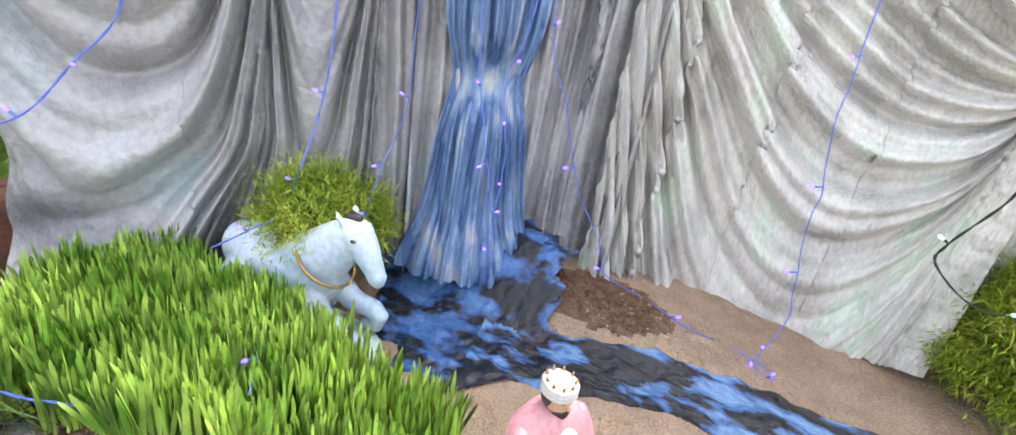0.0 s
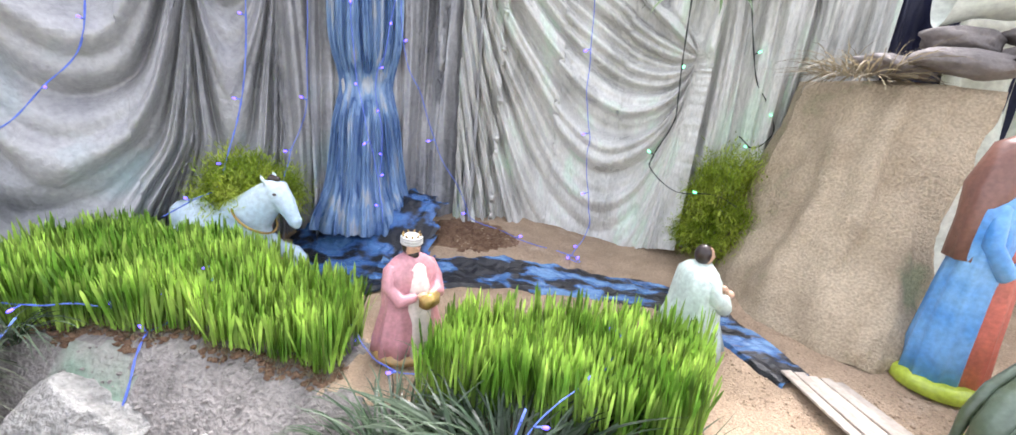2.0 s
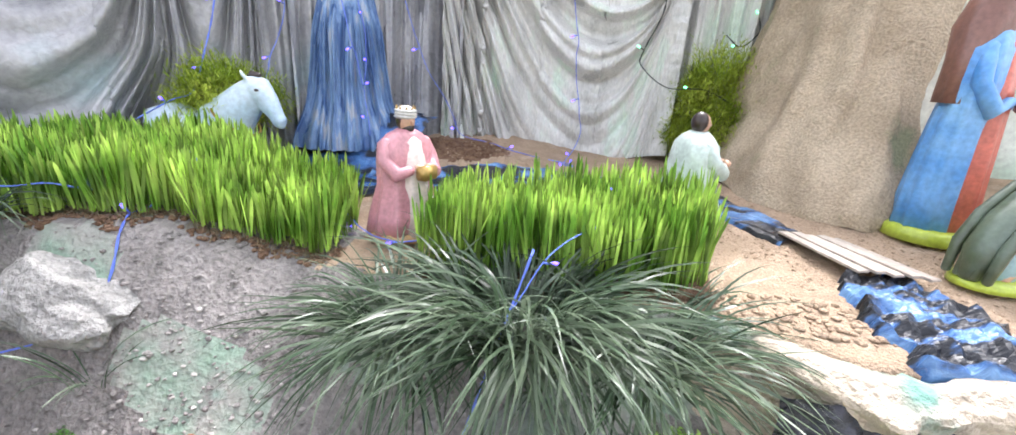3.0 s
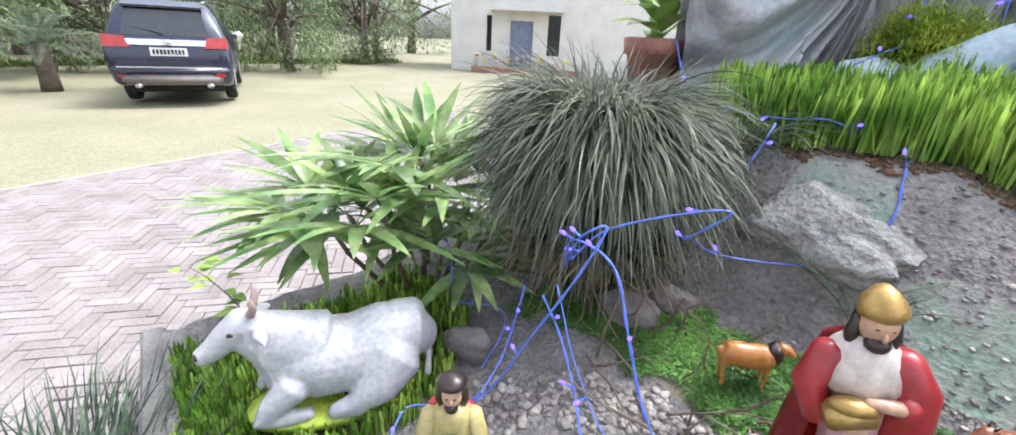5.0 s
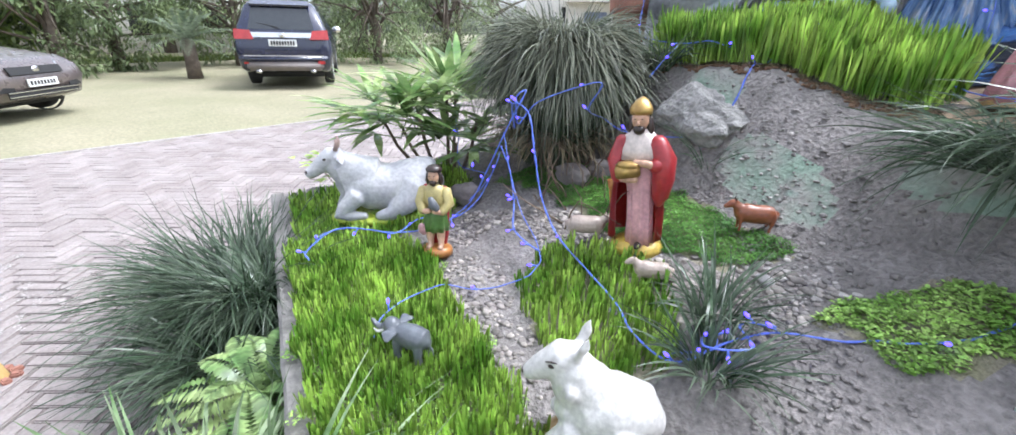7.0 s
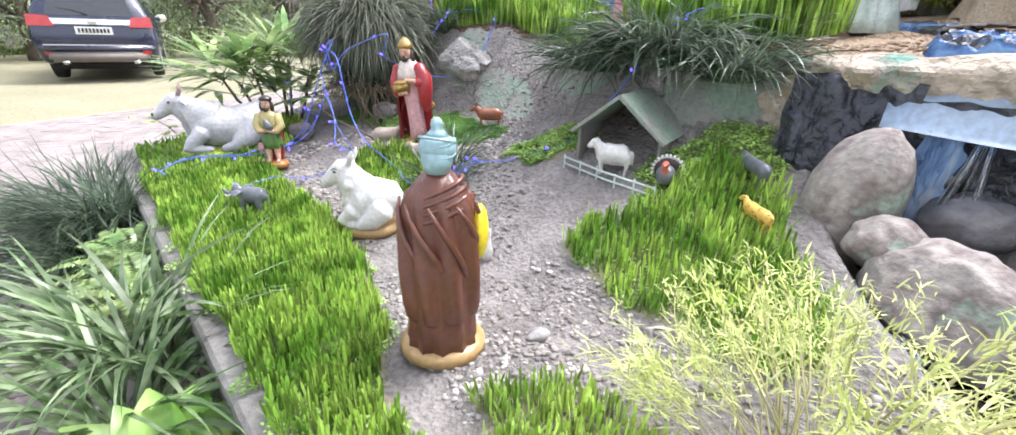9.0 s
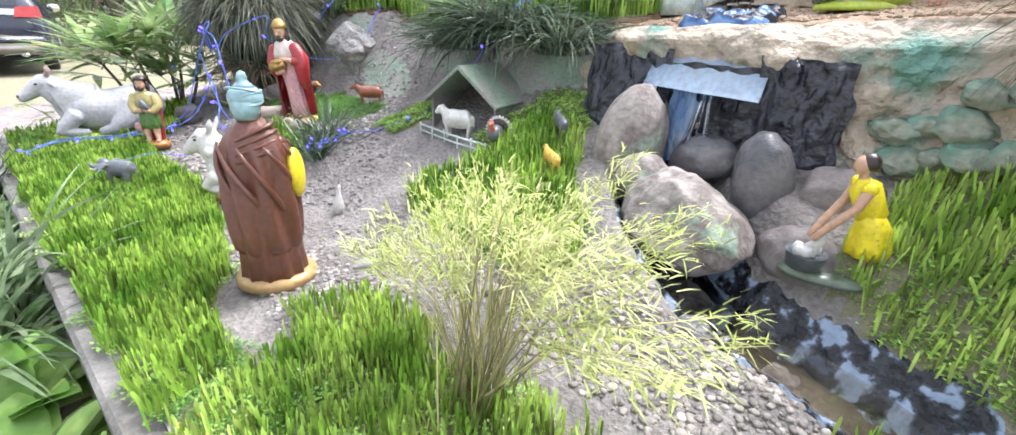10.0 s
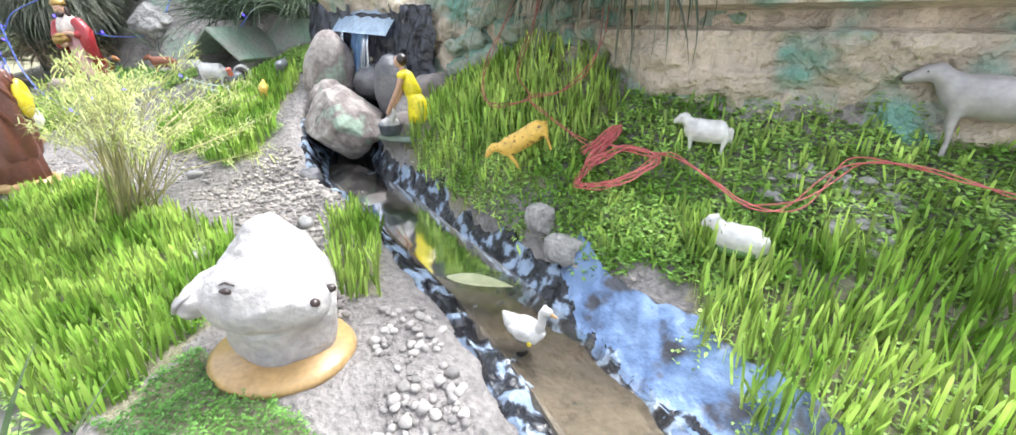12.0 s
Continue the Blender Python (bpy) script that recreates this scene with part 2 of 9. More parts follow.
P_CREAM = paint("cream_paint", (0.72, 0.62, 0.56))
P_RED = paint("crimson_paint", (0.36, 0.025, 0.03))
P_GOLD = mat("gold_paint", (0.48, 0.32, 0.10), (0.36, 0.22, 0.07), scale=20, rough=0.35, bump=0.2, metal=0.5)
P_BROWN = paint("brown_robe_paint", (0.155, 0.058, 0.038))
P_TAN = paint("tan_base_paint", (0.46, 0.29, 0.12))
P_YELLOW = paint("bright_yellow_paint", (0.80, 0.62, 0.03))
P_TEAL = paint("pale_teal_paint", (0.30, 0.46, 0.50))
P_BLUE = mat("sky_blue_robe_paint", (0.08, 0.27, 0.62), (0.22, 0.44, 0.72), scale=5, rough=0.35, bump=0.1, coat=0.2)
P_CORAL = paint("coral_red_paint", (0.62, 0.17, 0.12))
P_OLIVE = mat("olive_green_cloak_paint", (0.07, 0.09, 0.05), (0.12, 0.16, 0.12), scale=8, rough=0.35, bump=0.15, coat=0.3)
P_GREEN = paint("green_tunic_paint", (0.10, 0.20, 0.05))
P_LIMEB = paint("lime_base_paint", (0.46, 0.56, 0.06))
P_ORANGE = paint("orange_brown_paint", (0.46, 0.19, 0.05))
P_REDBROWN = paint("chestnut_paint", (0.26, 0.085, 0.04))
P_GREY = paint("dark_grey_paint", (0.12, 0.13, 0.145))
P_MIDGREY = paint("stone_grey_paint", (0.36, 0.34, 0.33))
P_MINT = paint("pale_mint_paint", (0.60, 0.70, 0.64))
P_SPOT = mat("spotted_yellow_paint", (0.66, 0.42, 0.08), (0.62, 0.38, 0.07), scale=95, fine=60, rough=0.4, bump=0.1, c3=(0.10, 0.05, 0.02), sharp=0.05, spread=0.55)
P_DOTS = mat("yellow_dress_paint", (0.78, 0.64, 0.02), (0.74, 0.60, 0.02), scale=110, fine=60, rough=0.4, bump=0.1, c3=(0.25, 0.15, 0.02), sharp=0.04, spread=0.62)
P_HORN = paint("pinkish_horn_paint", (0.42, 0.30, 0.26))
P_STRAW = paint("straw_yellow_tunic_paint", (0.48, 0.40, 0.16))
P_GOAT = paint("dusty_tan_goat_paint", (0.46, 0.37, 0.31))
P_OCHRE = paint("ochre_base_paint", (0.62, 0.44, 0.08))
P_MAROON = paint("maroon_brown_veil_paint", (0.22, 0.10, 0.075))


# ---- makers ----
def mesh_of(bm, name, mats, smooth=True):
    me = bpy.data.meshes.new(name)
    bm.normal_update()
    bm.to_mesh(me)
    bm.free()
    for m in mats if isinstance(mats, (list, tuple)) else [mats]:
        me.materials.append(m)
    if smooth:
        me.polygons.foreach_set("use_smooth", [True] * len(me.polygons))
    return me


def part(name, bm, material, parent, label="", smooth=True):
    ob = new(name, mesh_of(bm, name, material, smooth))
    ob.parent = parent
    return tagged(ob, label)


def thing(name, bm, material, label, category, at=(0, 0, 0), turn=0.0, group="", kind="", smooth=True, size=1.0):
    ob = new(name, mesh_of(bm, name, material, smooth) if bm else None)
    ob.matrix_world = pose(*at, 0, 0, turn) @ Matrix.Scale(size, 4)
    return tagged(ob, label, category, group, kind)


def ring(bm, c, rx, ry, n=16, pleat=0.0, waves=7, ax=None, phase=0.0, tilt=None):
    """A ring of vertices round c; ax: two axes that span it."""
    a, b = ax or (Vector((1, 0, 0)), Vector((0, 1, 0)))
    out = []
    for i in range(n):
        w = 2 * math.pi * i / n
        k = 1 + pleat * math.cos(waves * w + phase)
        out.append(bm.verts.new(Vector(c) + a * (rx * k * math.cos(w)) + b * (ry * k * math.sin(w))))
    return out


def skin(bm, rings, slot=0, caps=True):
    n = len(rings[0])
    for r0, r1 in zip(rings, rings[1:]):
        for i in range(n):
            f = bm.faces.new((r0[i], r0[(i + 1) % n], r1[(i + 1) % n], r1[i]))
            f.material_index = slot
    if caps:
        bm.faces.new(list(reversed(rings[0]))).material_index = slot
        bm.faces.new(rings[-1]).material_index = slot


def loft(bm, rows, slot=0, n=16, pleat=0.0, waves=7, caps=True, swirl=3.0):
    """Level rings: rows of (x, y, z, rx, ry[, pleat])."""
    skin(bm, [ring(bm, r[:3], r[3], r[4], n, r[5] if len(r) > 5 else pleat, waves, phase=r[2] * swirl) for r in rows], slot, caps)


def along(bm, rows, slot=0, n=10, flat=1.0, caps=True):
    """Rings square to a path: rows of (x, y, z, r), with rounded ends."""
    if caps and n >= 8:
        a, b, y, z = Vector(rows[0][:3]), Vector(rows[1][:3]), Vector(rows[-2][:3]), Vector(rows[-1][:3])
        d0, d1, r0, r1 = (a - b).normalized(), (z - y).normalized(), rows[0][3], rows[-1][3]
        rows = [(*(a + d0 * r0 * 0.62), r0 * 0.22), (*(a + d0 * r0 * 0.45), r0 * 0.68), *rows, (*(z + d1 * r1 * 0.45), r1 * 0.68), (*(z + d1 * r1 * 0.62), r1 * 0.22)]
    pts = [Vector(r[:3]) for r in rows]
    rings = []
    side = None
    for i, p in enumerate(pts):
        d = (pts[min(i + 1, len(pts) - 1)] - pts[max(i - 1, 0)]).normalized()
        if side is None:
            side = d.cross(Vector((0, 0, 1)))
            if side.length < 1e-3:
                side = Vector((1, 0, 0))
        side = (side - d * side.dot(d)).normalized()
        up = side.cross(d).normalized()
        rings.append(ring(bm, p, rows[i][3], rows[i][3] * flat, n, ax=(side, up)))
    skin(bm, rings, slot, caps)


def ball(bm, c, r, slot=0, sub=2, rough=0.0, seed=0.0, rot=None):
    m = Matrix.Translation(c) @ (rot or Matrix()) @ Matrix.Diagonal((*r, 1))
    got = bmesh.ops.create_icosphere(bm, subdivisions=sub, radius=1.0)
    for v in got["verts"]:
        if rough:
            v.co *= 1 + rough * noise.noise(v.co * 1.3 + Vector((seed, seed * 2, 0))) + rough * 0.5 * noise.noise(v.co * 3.1 + Vector((0, seed, seed)))
        v.co = m @ v.co
    for f in {f for v in got["verts"] for f in v.link_faces}:
        f.material_index = slot


def box(bm, c, size, slot=0, rot=None, bevel=0.0):
    got = bmesh.ops.create_cube(bm, size=1.0)
    vs = got["verts"]
    if bevel:
        es = list({e for v in vs for e in v.link_edges})
        for v in vs:
            v.co = Vector((v.co.x * size[0], v.co.y * size[1], v.co.z * size[2]))
        res = bmesh.ops.bevel(bm, geom=es, offset=bevel, segments=2, affect="EDGES")
        vs = list(dict.fromkeys(v for f in res["faces"] for v in f.verts)) + [v for v in vs if v.is_valid]
        vs = list(dict.fromkeys(vs))
        m = Matrix.Translation(c) @ (rot or Matrix())
    else:
        m = Matrix.Translation(c) @ (rot or Matrix()) @ Matrix.Diagonal((*size, 1))
    for v in vs:
        v.co = m @ v.co
    for f in {f for v in vs for f in v.link_faces}:
        f.material_index = slot


def sheet(bm, fn, nu, nv, slot=0):
    """A grid of points fn(u, v), u and v from 0 to 1."""
    g = [[bm.verts.new(fn(i / nu, j / nv)) for j in range(nv + 1)] for i in range(nu + 1)]
    for i in range(nu):
        for j in range(nv):
            bm.faces.new((g[i][j], g[i + 1][j], g[i + 1][j + 1], g[i][j + 1])).material_index = slot
    return g


def fast_mesh(name, co, quads, materials, slots=None, smooth=True):
    me = bpy.data.meshes.new(name)
    me.vertices.add(len(co))
    me.vertices.foreach_set("co", np.asarray(co, np.float32).ravel())
    me.loops.add(quads.size)
    me.loops.foreach_set("vertex_index", quads.astype(np.int32).ravel())
    me.polygons.add(len(quads))
    me.polygons.foreach_set("loop_start", np.arange(len(quads), dtype=np.int32) * quads.shape[1])
    for m in materials if isinstance(materials, (list, tuple)) else [materials]:
        me.materials.append(m)
    if slots is not None:
        me.polygons.foreach_set("material_index", np.asarray(slots, np.int32))
    me.polygons.foreach_set("use_smooth", np.full(len(quads), smooth))
    me.update(calc_edges=True)
    me.validate()
    return me


rng = np.random.default_rng(7)


def strands(name, base, way, length, width, droop, material, segs=3, taper=0.15, fold=0.0, slots=None, blunt=False):
    """One mesh of many narrow leaves: bases (n, 3), unit ways (n, 3), lengths, widths; droop bends them down."""
    n = len(base)
    t = np.array([0, 0.55, 0.90, 1.0]) if blunt else np.linspace(0, 1, segs + 1)
    side = np.cross(way, [0, 0, 1.0])
    flat = np.linalg.norm(side, axis=1) < 0.15
    ang = rng.uniform(0, 2 * np.pi, n)
    rnd = np.stack([np.cos(ang), np.sin(ang), 0 * ang], 1)
    side = np.where(flat[:, None], np.cross(way, rnd), side)
    side = side + rnd * 0.5
    side -= way * (side * way).sum(1, keepdims=True)
    side /= np.linalg.norm(side, axis=1, keepdims=True) + 1e-9
    co = np.zeros((n, segs + 1, 2, 3))
    for j, u in enumerate(t):
        mid = base + way * (length * u)[:, None]
        mid[:, 2] -= droop * length * u * u
        half = width * 0.5 * ((1 - u) ** 0.7 * (1 - taper) + taper * (u < 0.99)) * (0.6 + 0.4 * min(1, u * 6))
        if blunt:
            half = width * (0.30, 0.5, 0.44, 0.10)[j]
        co[:, j, 0], co[:, j, 1] = mid - side * half[:, None], mid + side * half[:, None]
    k = np.arange(n)[:, None] * (segs + 1) * 2 + np.arange(segs)[None, :] * 2
    quads = np.stack([k, k + 1, k + 3, k + 2], -1).reshape(-1, 4)
    return fast_mesh(name, co.reshape(-1, 3), quads, material, None if slots is None else np.repeat(slots, segs))


def ways(n, lean, about=None):
    """Upward ways that lean by about that many degrees (an array or a number)."""
    a = rng.uniform(0, 2 * np.pi, n) if about is None else about
    l = np.radians(np.abs(rng.normal(0, 1, n)) * lean)
    return np.stack([np.sin(l) * np.cos(a), np.sin(l) * np.sin(a), np.cos(l)], 1)


def arcs(name, base, az, bend0, bend1, length, width, material, segs=8):
    """One mesh of many leaves that arch over: they lean from bend0 to bend1 degrees off the vertical on their way."""
    n = len(base)
    co = np.zeros((n, segs + 1, 2, 3))
    side = np.stack([-np.sin(az), np.cos(az), 0 * az], 1)
    twist = rng.normal(0, 0.5, n)
    side = side * np.cos(twist)[:, None] + np.array([0, 0, 1.0]) * np.sin(twist)[:, None]
    p = base.copy()
    for j in range(segs + 1):
        u = j / segs
        half = width * 0.5 * min(1.0, (1 - u) * 2.2 + 0.03) * (0.65 + 0.35 * min(1, u * 5))
        co[:, j, 0], co[:, j, 1] = p - side * half[:, None], p + side * half[:, None]
        th = np.radians(bend0 + (bend1 - bend0) * (u + 0.5 / segs))
        step = np.stack([np.sin(th) * np.cos(az), np.sin(th) * np.sin(az), np.cos(th)], 1)
        p = p + step * (length / segs)[:, None]
        az = az + rng.normal(0, 0.05, n)
    k = np.arange(n)[:, None] * (segs + 1) * 2 + np.arange(segs)[None, :] * 2
    quads = np.stack([k, k + 1, k + 3, k + 2], -1).reshape(-1, 4)
    return fast_mesh(name, co.reshape(-1, 3), quads, material)


def inside(poly, x, y):
    hit = False
    for (x0, y0), (x1, y1) in zip(poly, poly[1:] + poly[:1]):
        if (y0 > y) != (y1 > y) and x < (x1 - x0) * (y - y0) / (y1 - y0) + x0:
            hit = not hit
    return hit


def scatter(poly, n, ragged=0.03):
    """n points on the ground within an outline, ragged at its rim."""
    xs, ys = [p[0] for p in poly], [p[1] for p in poly]
    out = []
    while len(out) < n:
        x, y = rng.uniform(min(xs), max(xs)), rng.uniform(min(ys), max(ys))
        if inside(poly, x + ragged * 2 * noise.noise((x * 9, y * 9, 0)), y + ragged * 2 * noise.noise((x * 9, y * 9, 5))):
            out.append((x, y, ground_z(x, y)))
    return np.array(out)


def lerp_table(x, table):
    if x <= table[0][0]:
        return table[0][1]
    for (x0, v0), (x1, v1) in zip(table, table[1:]):
        if x <= x1:
            return v0 + (v1 - v0) * (x - x0) / (x1 - x0)
    return table[-1][1]


def ease(v):
    v = min(1.0, max(0.0, v))
    return v * v * (3 - 2 * v)


EDGE = [(-1.6, 1.30), (-0.48, 1.50), (0.35, 1.72), (1.5, 1.70), (1.8, 1.52), (2.7, 1.56), (3.15, 1.46), (3.5, 1.28), (5.0, 1.34)]
WIDE = [(-0.6, 0.34), (0.2, 0.50), (1.0, 0.45), (1.6, 0.10), (5.0, 0.08)]
STREAM = [(1.98, 1.40), (2.2, 1.16), (2.45, 0.99), (2.75, 0.93), (3.1, 0.81), (3.4, 0.70), (3.6, 0.61), (3.9, 0.46), (4.4, 0.15), (4.9, -0.2)]


def kerb_y(x):
    return -0.20 + 0.11 * (x - 1.34)


def stream_gap(x, y):
    best = 9.0
    for (x0, y0), (x1, y1) in zip(STREAM, STREAM[1:]):
        dx, dy = x1 - x0, y1 - y0
        u = min(1.0, max(0.0, ((x - x0) * dx + (y - y0) * dy) / (dx * dx + dy * dy)))
        best = min(best, math.hypot(x - x0 - u * dx, y - y0 - u * dy))
    return best


def terrace(x, y):
    rise = 0.16 * ease((0.25 - x) / 0.55) * ease((2.12 - y) / 0.2)
    return 1.20 + 0.05 * (x - 0.5) + 0.12 * (y - 1.86) + 0.11 * ease((y - 2.45) / 0.4) * ease((1.2 - x) / 0.8) + rise


def lower(x, y):
    s = y - kerb_y(x)
    z = 0.42 + 0.12 * s + (0.20 + 0.15 * ease((x - 0.3) / 0.6)) * max(0.0, s - 0.75)
    z += 0.32 * max(0.0, s - 0.55) * ease((x - 2.6) / 0.7)
    gap = stream_gap(x, y)
    bed = 0.43 + 0.04 * ease((3.2 - x) / 0.9)
    return bed + (z - bed) * ease((gap - 0.06) / 0.16)


def height(x, y):
    top, w = lerp_table(x, EDGE), lerp_table(x, WIDE)
    u = ease((y - top + w) / w)
    return lower(x, min(y, top)) * (1 - u) + terrace(x, y) * u


# ---- the ground ----
WHEAT_BEDS = {
    "front": [(-0.86, -0.46), (-0.72, 0.0), (-0.50, 0.12), (0.1, 0.18), (0.62, 0.22), (1.0, 0.16), (1.22, 0.11), (1.45, 0.02), (1.70, 0.0), (1.78, -0.17)],
    "cow": [(-1.50, -0.48), (-0.86, -0.40), (-0.74, -0.05), (-0.80, 0.30), (-1.05, 0.50), (-1.50, 0.45)],
    "island": [(-0.22, 0.58), (0.02, 0.80), (0.26, 0.80), (0.52, 0.62), (0.50, 0.42), (0.2, 0.34), (-0.1, 0.42)],
    "hut": [(1.30, 0.72), (1.42, 1.0), (1.50, 1.30), (1.75, 1.25), (1.88, 1.05), (2.12, 0.80), (1.95, 0.70), (1.6, 0.66)],
    "middle": [(1.72, 0.10), (2.0, 0.36), (2.45, 0.45), (2.80, 0.42), (2.95, 0.30), (3.02, -0.04), (2.4, -0.11), (1.85, -0.17)],
    "bank": [(2.74, 0.76), (2.92, 0.73), (3.20, 0.52), (3.12, 0.46), (2.88, 0.60)],
    "slope": [(2.62, 1.12), (2.70, 1.48), (3.42, 1.26), (3.48, 1.08), (3.30, 0.96), (2.95, 1.0)],
    "tuftlet": [(1.60, 0.17), (1.70, 0.36), (1.95, 0.44), (2.02, 0.30), (1.86, 0.12)],
    "end": [(3.74, 0.92), (4.1, 1.0), (4.7, 1.08), (4.7, 0.45), (4.1, 0.55), (3.86, 0.72)],
}
CLOVER_BEDS = {
    "lion": [(-1.0, 0.62), (-0.75, 0.78), (-0.45, 0.80), (-0.15, 0.86), (0.30, 0.98), (0.40, 1.18), (-0.1, 1.20), (-0.6, 1.05), (-1.0, 0.95)],
    "hutside": [(0.62, 0.95), (0.72, 1.25), (0.98, 1.25), (0.92, 1.0)],
    "hutback": [(1.28, 1.12), (1.42, 1.50), (1.72, 1.45), (1.66, 1.2), (1.45, 0.98)],
    "kerb": [(1.62, -0.16), (1.66, 0.04), (1.92, 0.14), (2.06, -0.10)],
    "under_wall": [(3.40, 0.90), (3.45, 1.22), (4.7, 1.26), (4.7, 1.05), (4.05, 0.98), (3.78, 0.88), (3.66, 0.82)],
    "stream_side": [(2.72, 1.04), (3.3, 1.05), (3.6, 0.98), (3.95, 0.97), (3.98, 0.85), (3.8, 0.82), (3.6, 0.80), (3.3, 0.84), (3.0, 0.92)],
    "cow_path": [(3.0, 0.02), (3.0, 0.2), (3.45, 0.22), (3.62, 0.02), (3.5, 0.0)],
    "rightmid": [(2.72, 1.0), (2.8, 1.2), (3.4, 1.1), (3.4, 0.92), (3.1, 0.95)],
}


def ground_z(x, y):
    z = height(x, y)
    k = ease((y - lerp_table(x, EDGE) + 0.02) / 0.1)
    a = 0.012 * (1 - k) + 0.010 * k
    if y > kerb_y(x) + 0.03:
        z += a * (noise.noise((x * 7, y * 7, 1.7)) + 0.7 * noise.noise((x * 19, y * 19, 4.2)))
    return z


def build_ground():
    nx, ny = 330, 190
    co, slots = np.zeros(((nx + 1) * (ny + 1), 3)), []
    for i in range(nx + 1):
        x = -1.72 + 6.9 * i / nx
        for j in range(ny + 1):
            y0 = kerb_y(x)
            y = y0 + (3.7 - y0) * j / ny
            co[i * (ny + 1) + j] = (x, y, ground_z(x, y))
    a = (np.arange(nx)[:, None] * (ny + 1) + np.arange(ny)[None, :]).ravel()
    quads = np.stack([a, a + ny + 1, a + ny + 2, a + 1], 1)
    beds = list(WHEAT_BEDS.values()) + [v for k, v in CLOVER_BEDS.items() if k not in ("under_wall", "stream_side")]
    for q in quads:
        x, y, z = co[q].mean(0)
        wob = 0.05 * noise.noise((x * 8, y * 8, 3))
        top = lerp_table(x, EDGE)
        if y + wob > top - 0.03:
            if x < 0.42 and y + wob * 2 < 2.0 - 0.3 * x and x + wob < 0.33:
                s = 1
            else:
                s = 2 if ((x - 0.38) / 0.30) ** 2 + ((y - 2.79) / 0.13) ** 2 + 3 * wob < 1 else 0
        elif y > top - lerp_table(x, WIDE) * 0.9 and x > -0.5:
            s = 4 if x > 1.1 or min(math.hypot((x - 0.12) / 0.24, (y - 1.34) / 0.09), math.hypot((x + 0.42) / 0.2, (y - 1.42) / 0.10), math.hypot((x - 0.62) / 0.2, (y - 1.5) / 0.08)) + 4 * wob < 1 else 1
        else:
            s = 3 if any(inside(b, x, y) for b in beds) else 1
        slots.append(s)
    ob = new("ground", fast_mesh("ground", co, quads, [SAND, MUD, SOIL, EARTH, PAINTMUD], slots))
    tagged(ob, "terraced garden ground of pale sand, grey mud and dark soil", "ground", kind="structure")


build_ground()


def build_kerb():
    bm = bmesh.new()
    n = 120
    rows = []
    for i in range(n + 1):
        x = -1.80 + 7.0 * i / n
        y = kerb_y(x)
        w = 0.006 * noise.noise((x * 6, 0, 0)) + 0.004 * noise.noise((x * 25, 1, 0))
        top = 0.405 + w
        prof = [(-0.080, -0.02), (-0.075 + w, top - 0.012), (-0.063, top), (0.0, top + w), (0.012, top - 0.02), (0.015, -0.02)]
        rows.append([bm.verts.new((x, y + a, b)) for a, b in prof])
    for r0, r1 in zip(rows, rows[1:]):
        for k in range(len(r0) - 1):
            bm.faces.new((r0[k], r1[k], r1[k + 1], r0[k + 1]))
    bm.faces.new(rows[0]), bm.faces.new(list(reversed(rows[-1])))
    ob = new("kerb_wall", mesh_of(bm, "kerb_wall", CONCRETE, False))
    tagged(ob, "low weathered concrete retaining kerb along the garden", "kerb", kind="structure")
    bm = bmesh.new()
    box(bm, (-1.76, 0.9, 0.19), (0.1, 2.7, 0.42), bevel=0.01)
    ob = new("kerb_end", mesh_of(bm, "kerb_end", CONCRETE, False))
    tagged(ob, "concrete end of the raised garden bed", "kerb", kind="structure")


build_kerb()


def build_wall():
    """The crumbling mud face below the sand terrace."""
    bm = bmesh.new()

    def fn(u, v):
        x = 1.45 + 3.7 * u
        z = 0.55 + 0.72 * v
        y = lerp_table(x, EDGE) - 0.09 + 0.10 * ease((v - 0.88) / 0.12)
        y -= 0.06 * noise.noise((x * 3, z * 5, 0)) + 0.05 * abs(noise.noise((x * 8, z * 11, 2))) + 0.012 * noise.noise((x * 30, z * 30, 5))
        if x > 3.3:
            y += 0.035 * (1 if 1.075 < z < 1.115 else 0) - 0.03 * (1 if z >= 1.115 else 0)
        z = min(z, terrace(x, 1.55) + 0.015 * noise.noise((x * 8, 0, 0)))
        return (x, y, z)
    sheet(bm, fn, 330, 64)
    ob = new("wall_retaining", mesh_of(bm, "wall_retaining", WALLROCK, False))
    tagged(ob, "crumbling mud and plaster retaining wall with green paint remains", "wall", kind="structure")


build_wall()


# ---- painted cloth backdrop ----
def curve(points, u):
    """A point on a plan line by its share of the length."""
    p = [Vector(q) for q in points]
    ls = [(b - a).length for a, b in zip(p, p[1:])]
    d = u * sum(ls)
    for a, b, l in zip(p, p[1:], ls):
        if d <= l or b is p[-1]:
            q = a.lerp(b, d / l)
            t = (b - a).normalized()
            return q, Vector((t.y, -t.x))
        d -= l


def ridge(v):
    """A rounded fold with a narrower valley, from 0 to 1."""
    return (0.5 + 0.5 * math.cos(2 * math.pi * v)) ** 0.7


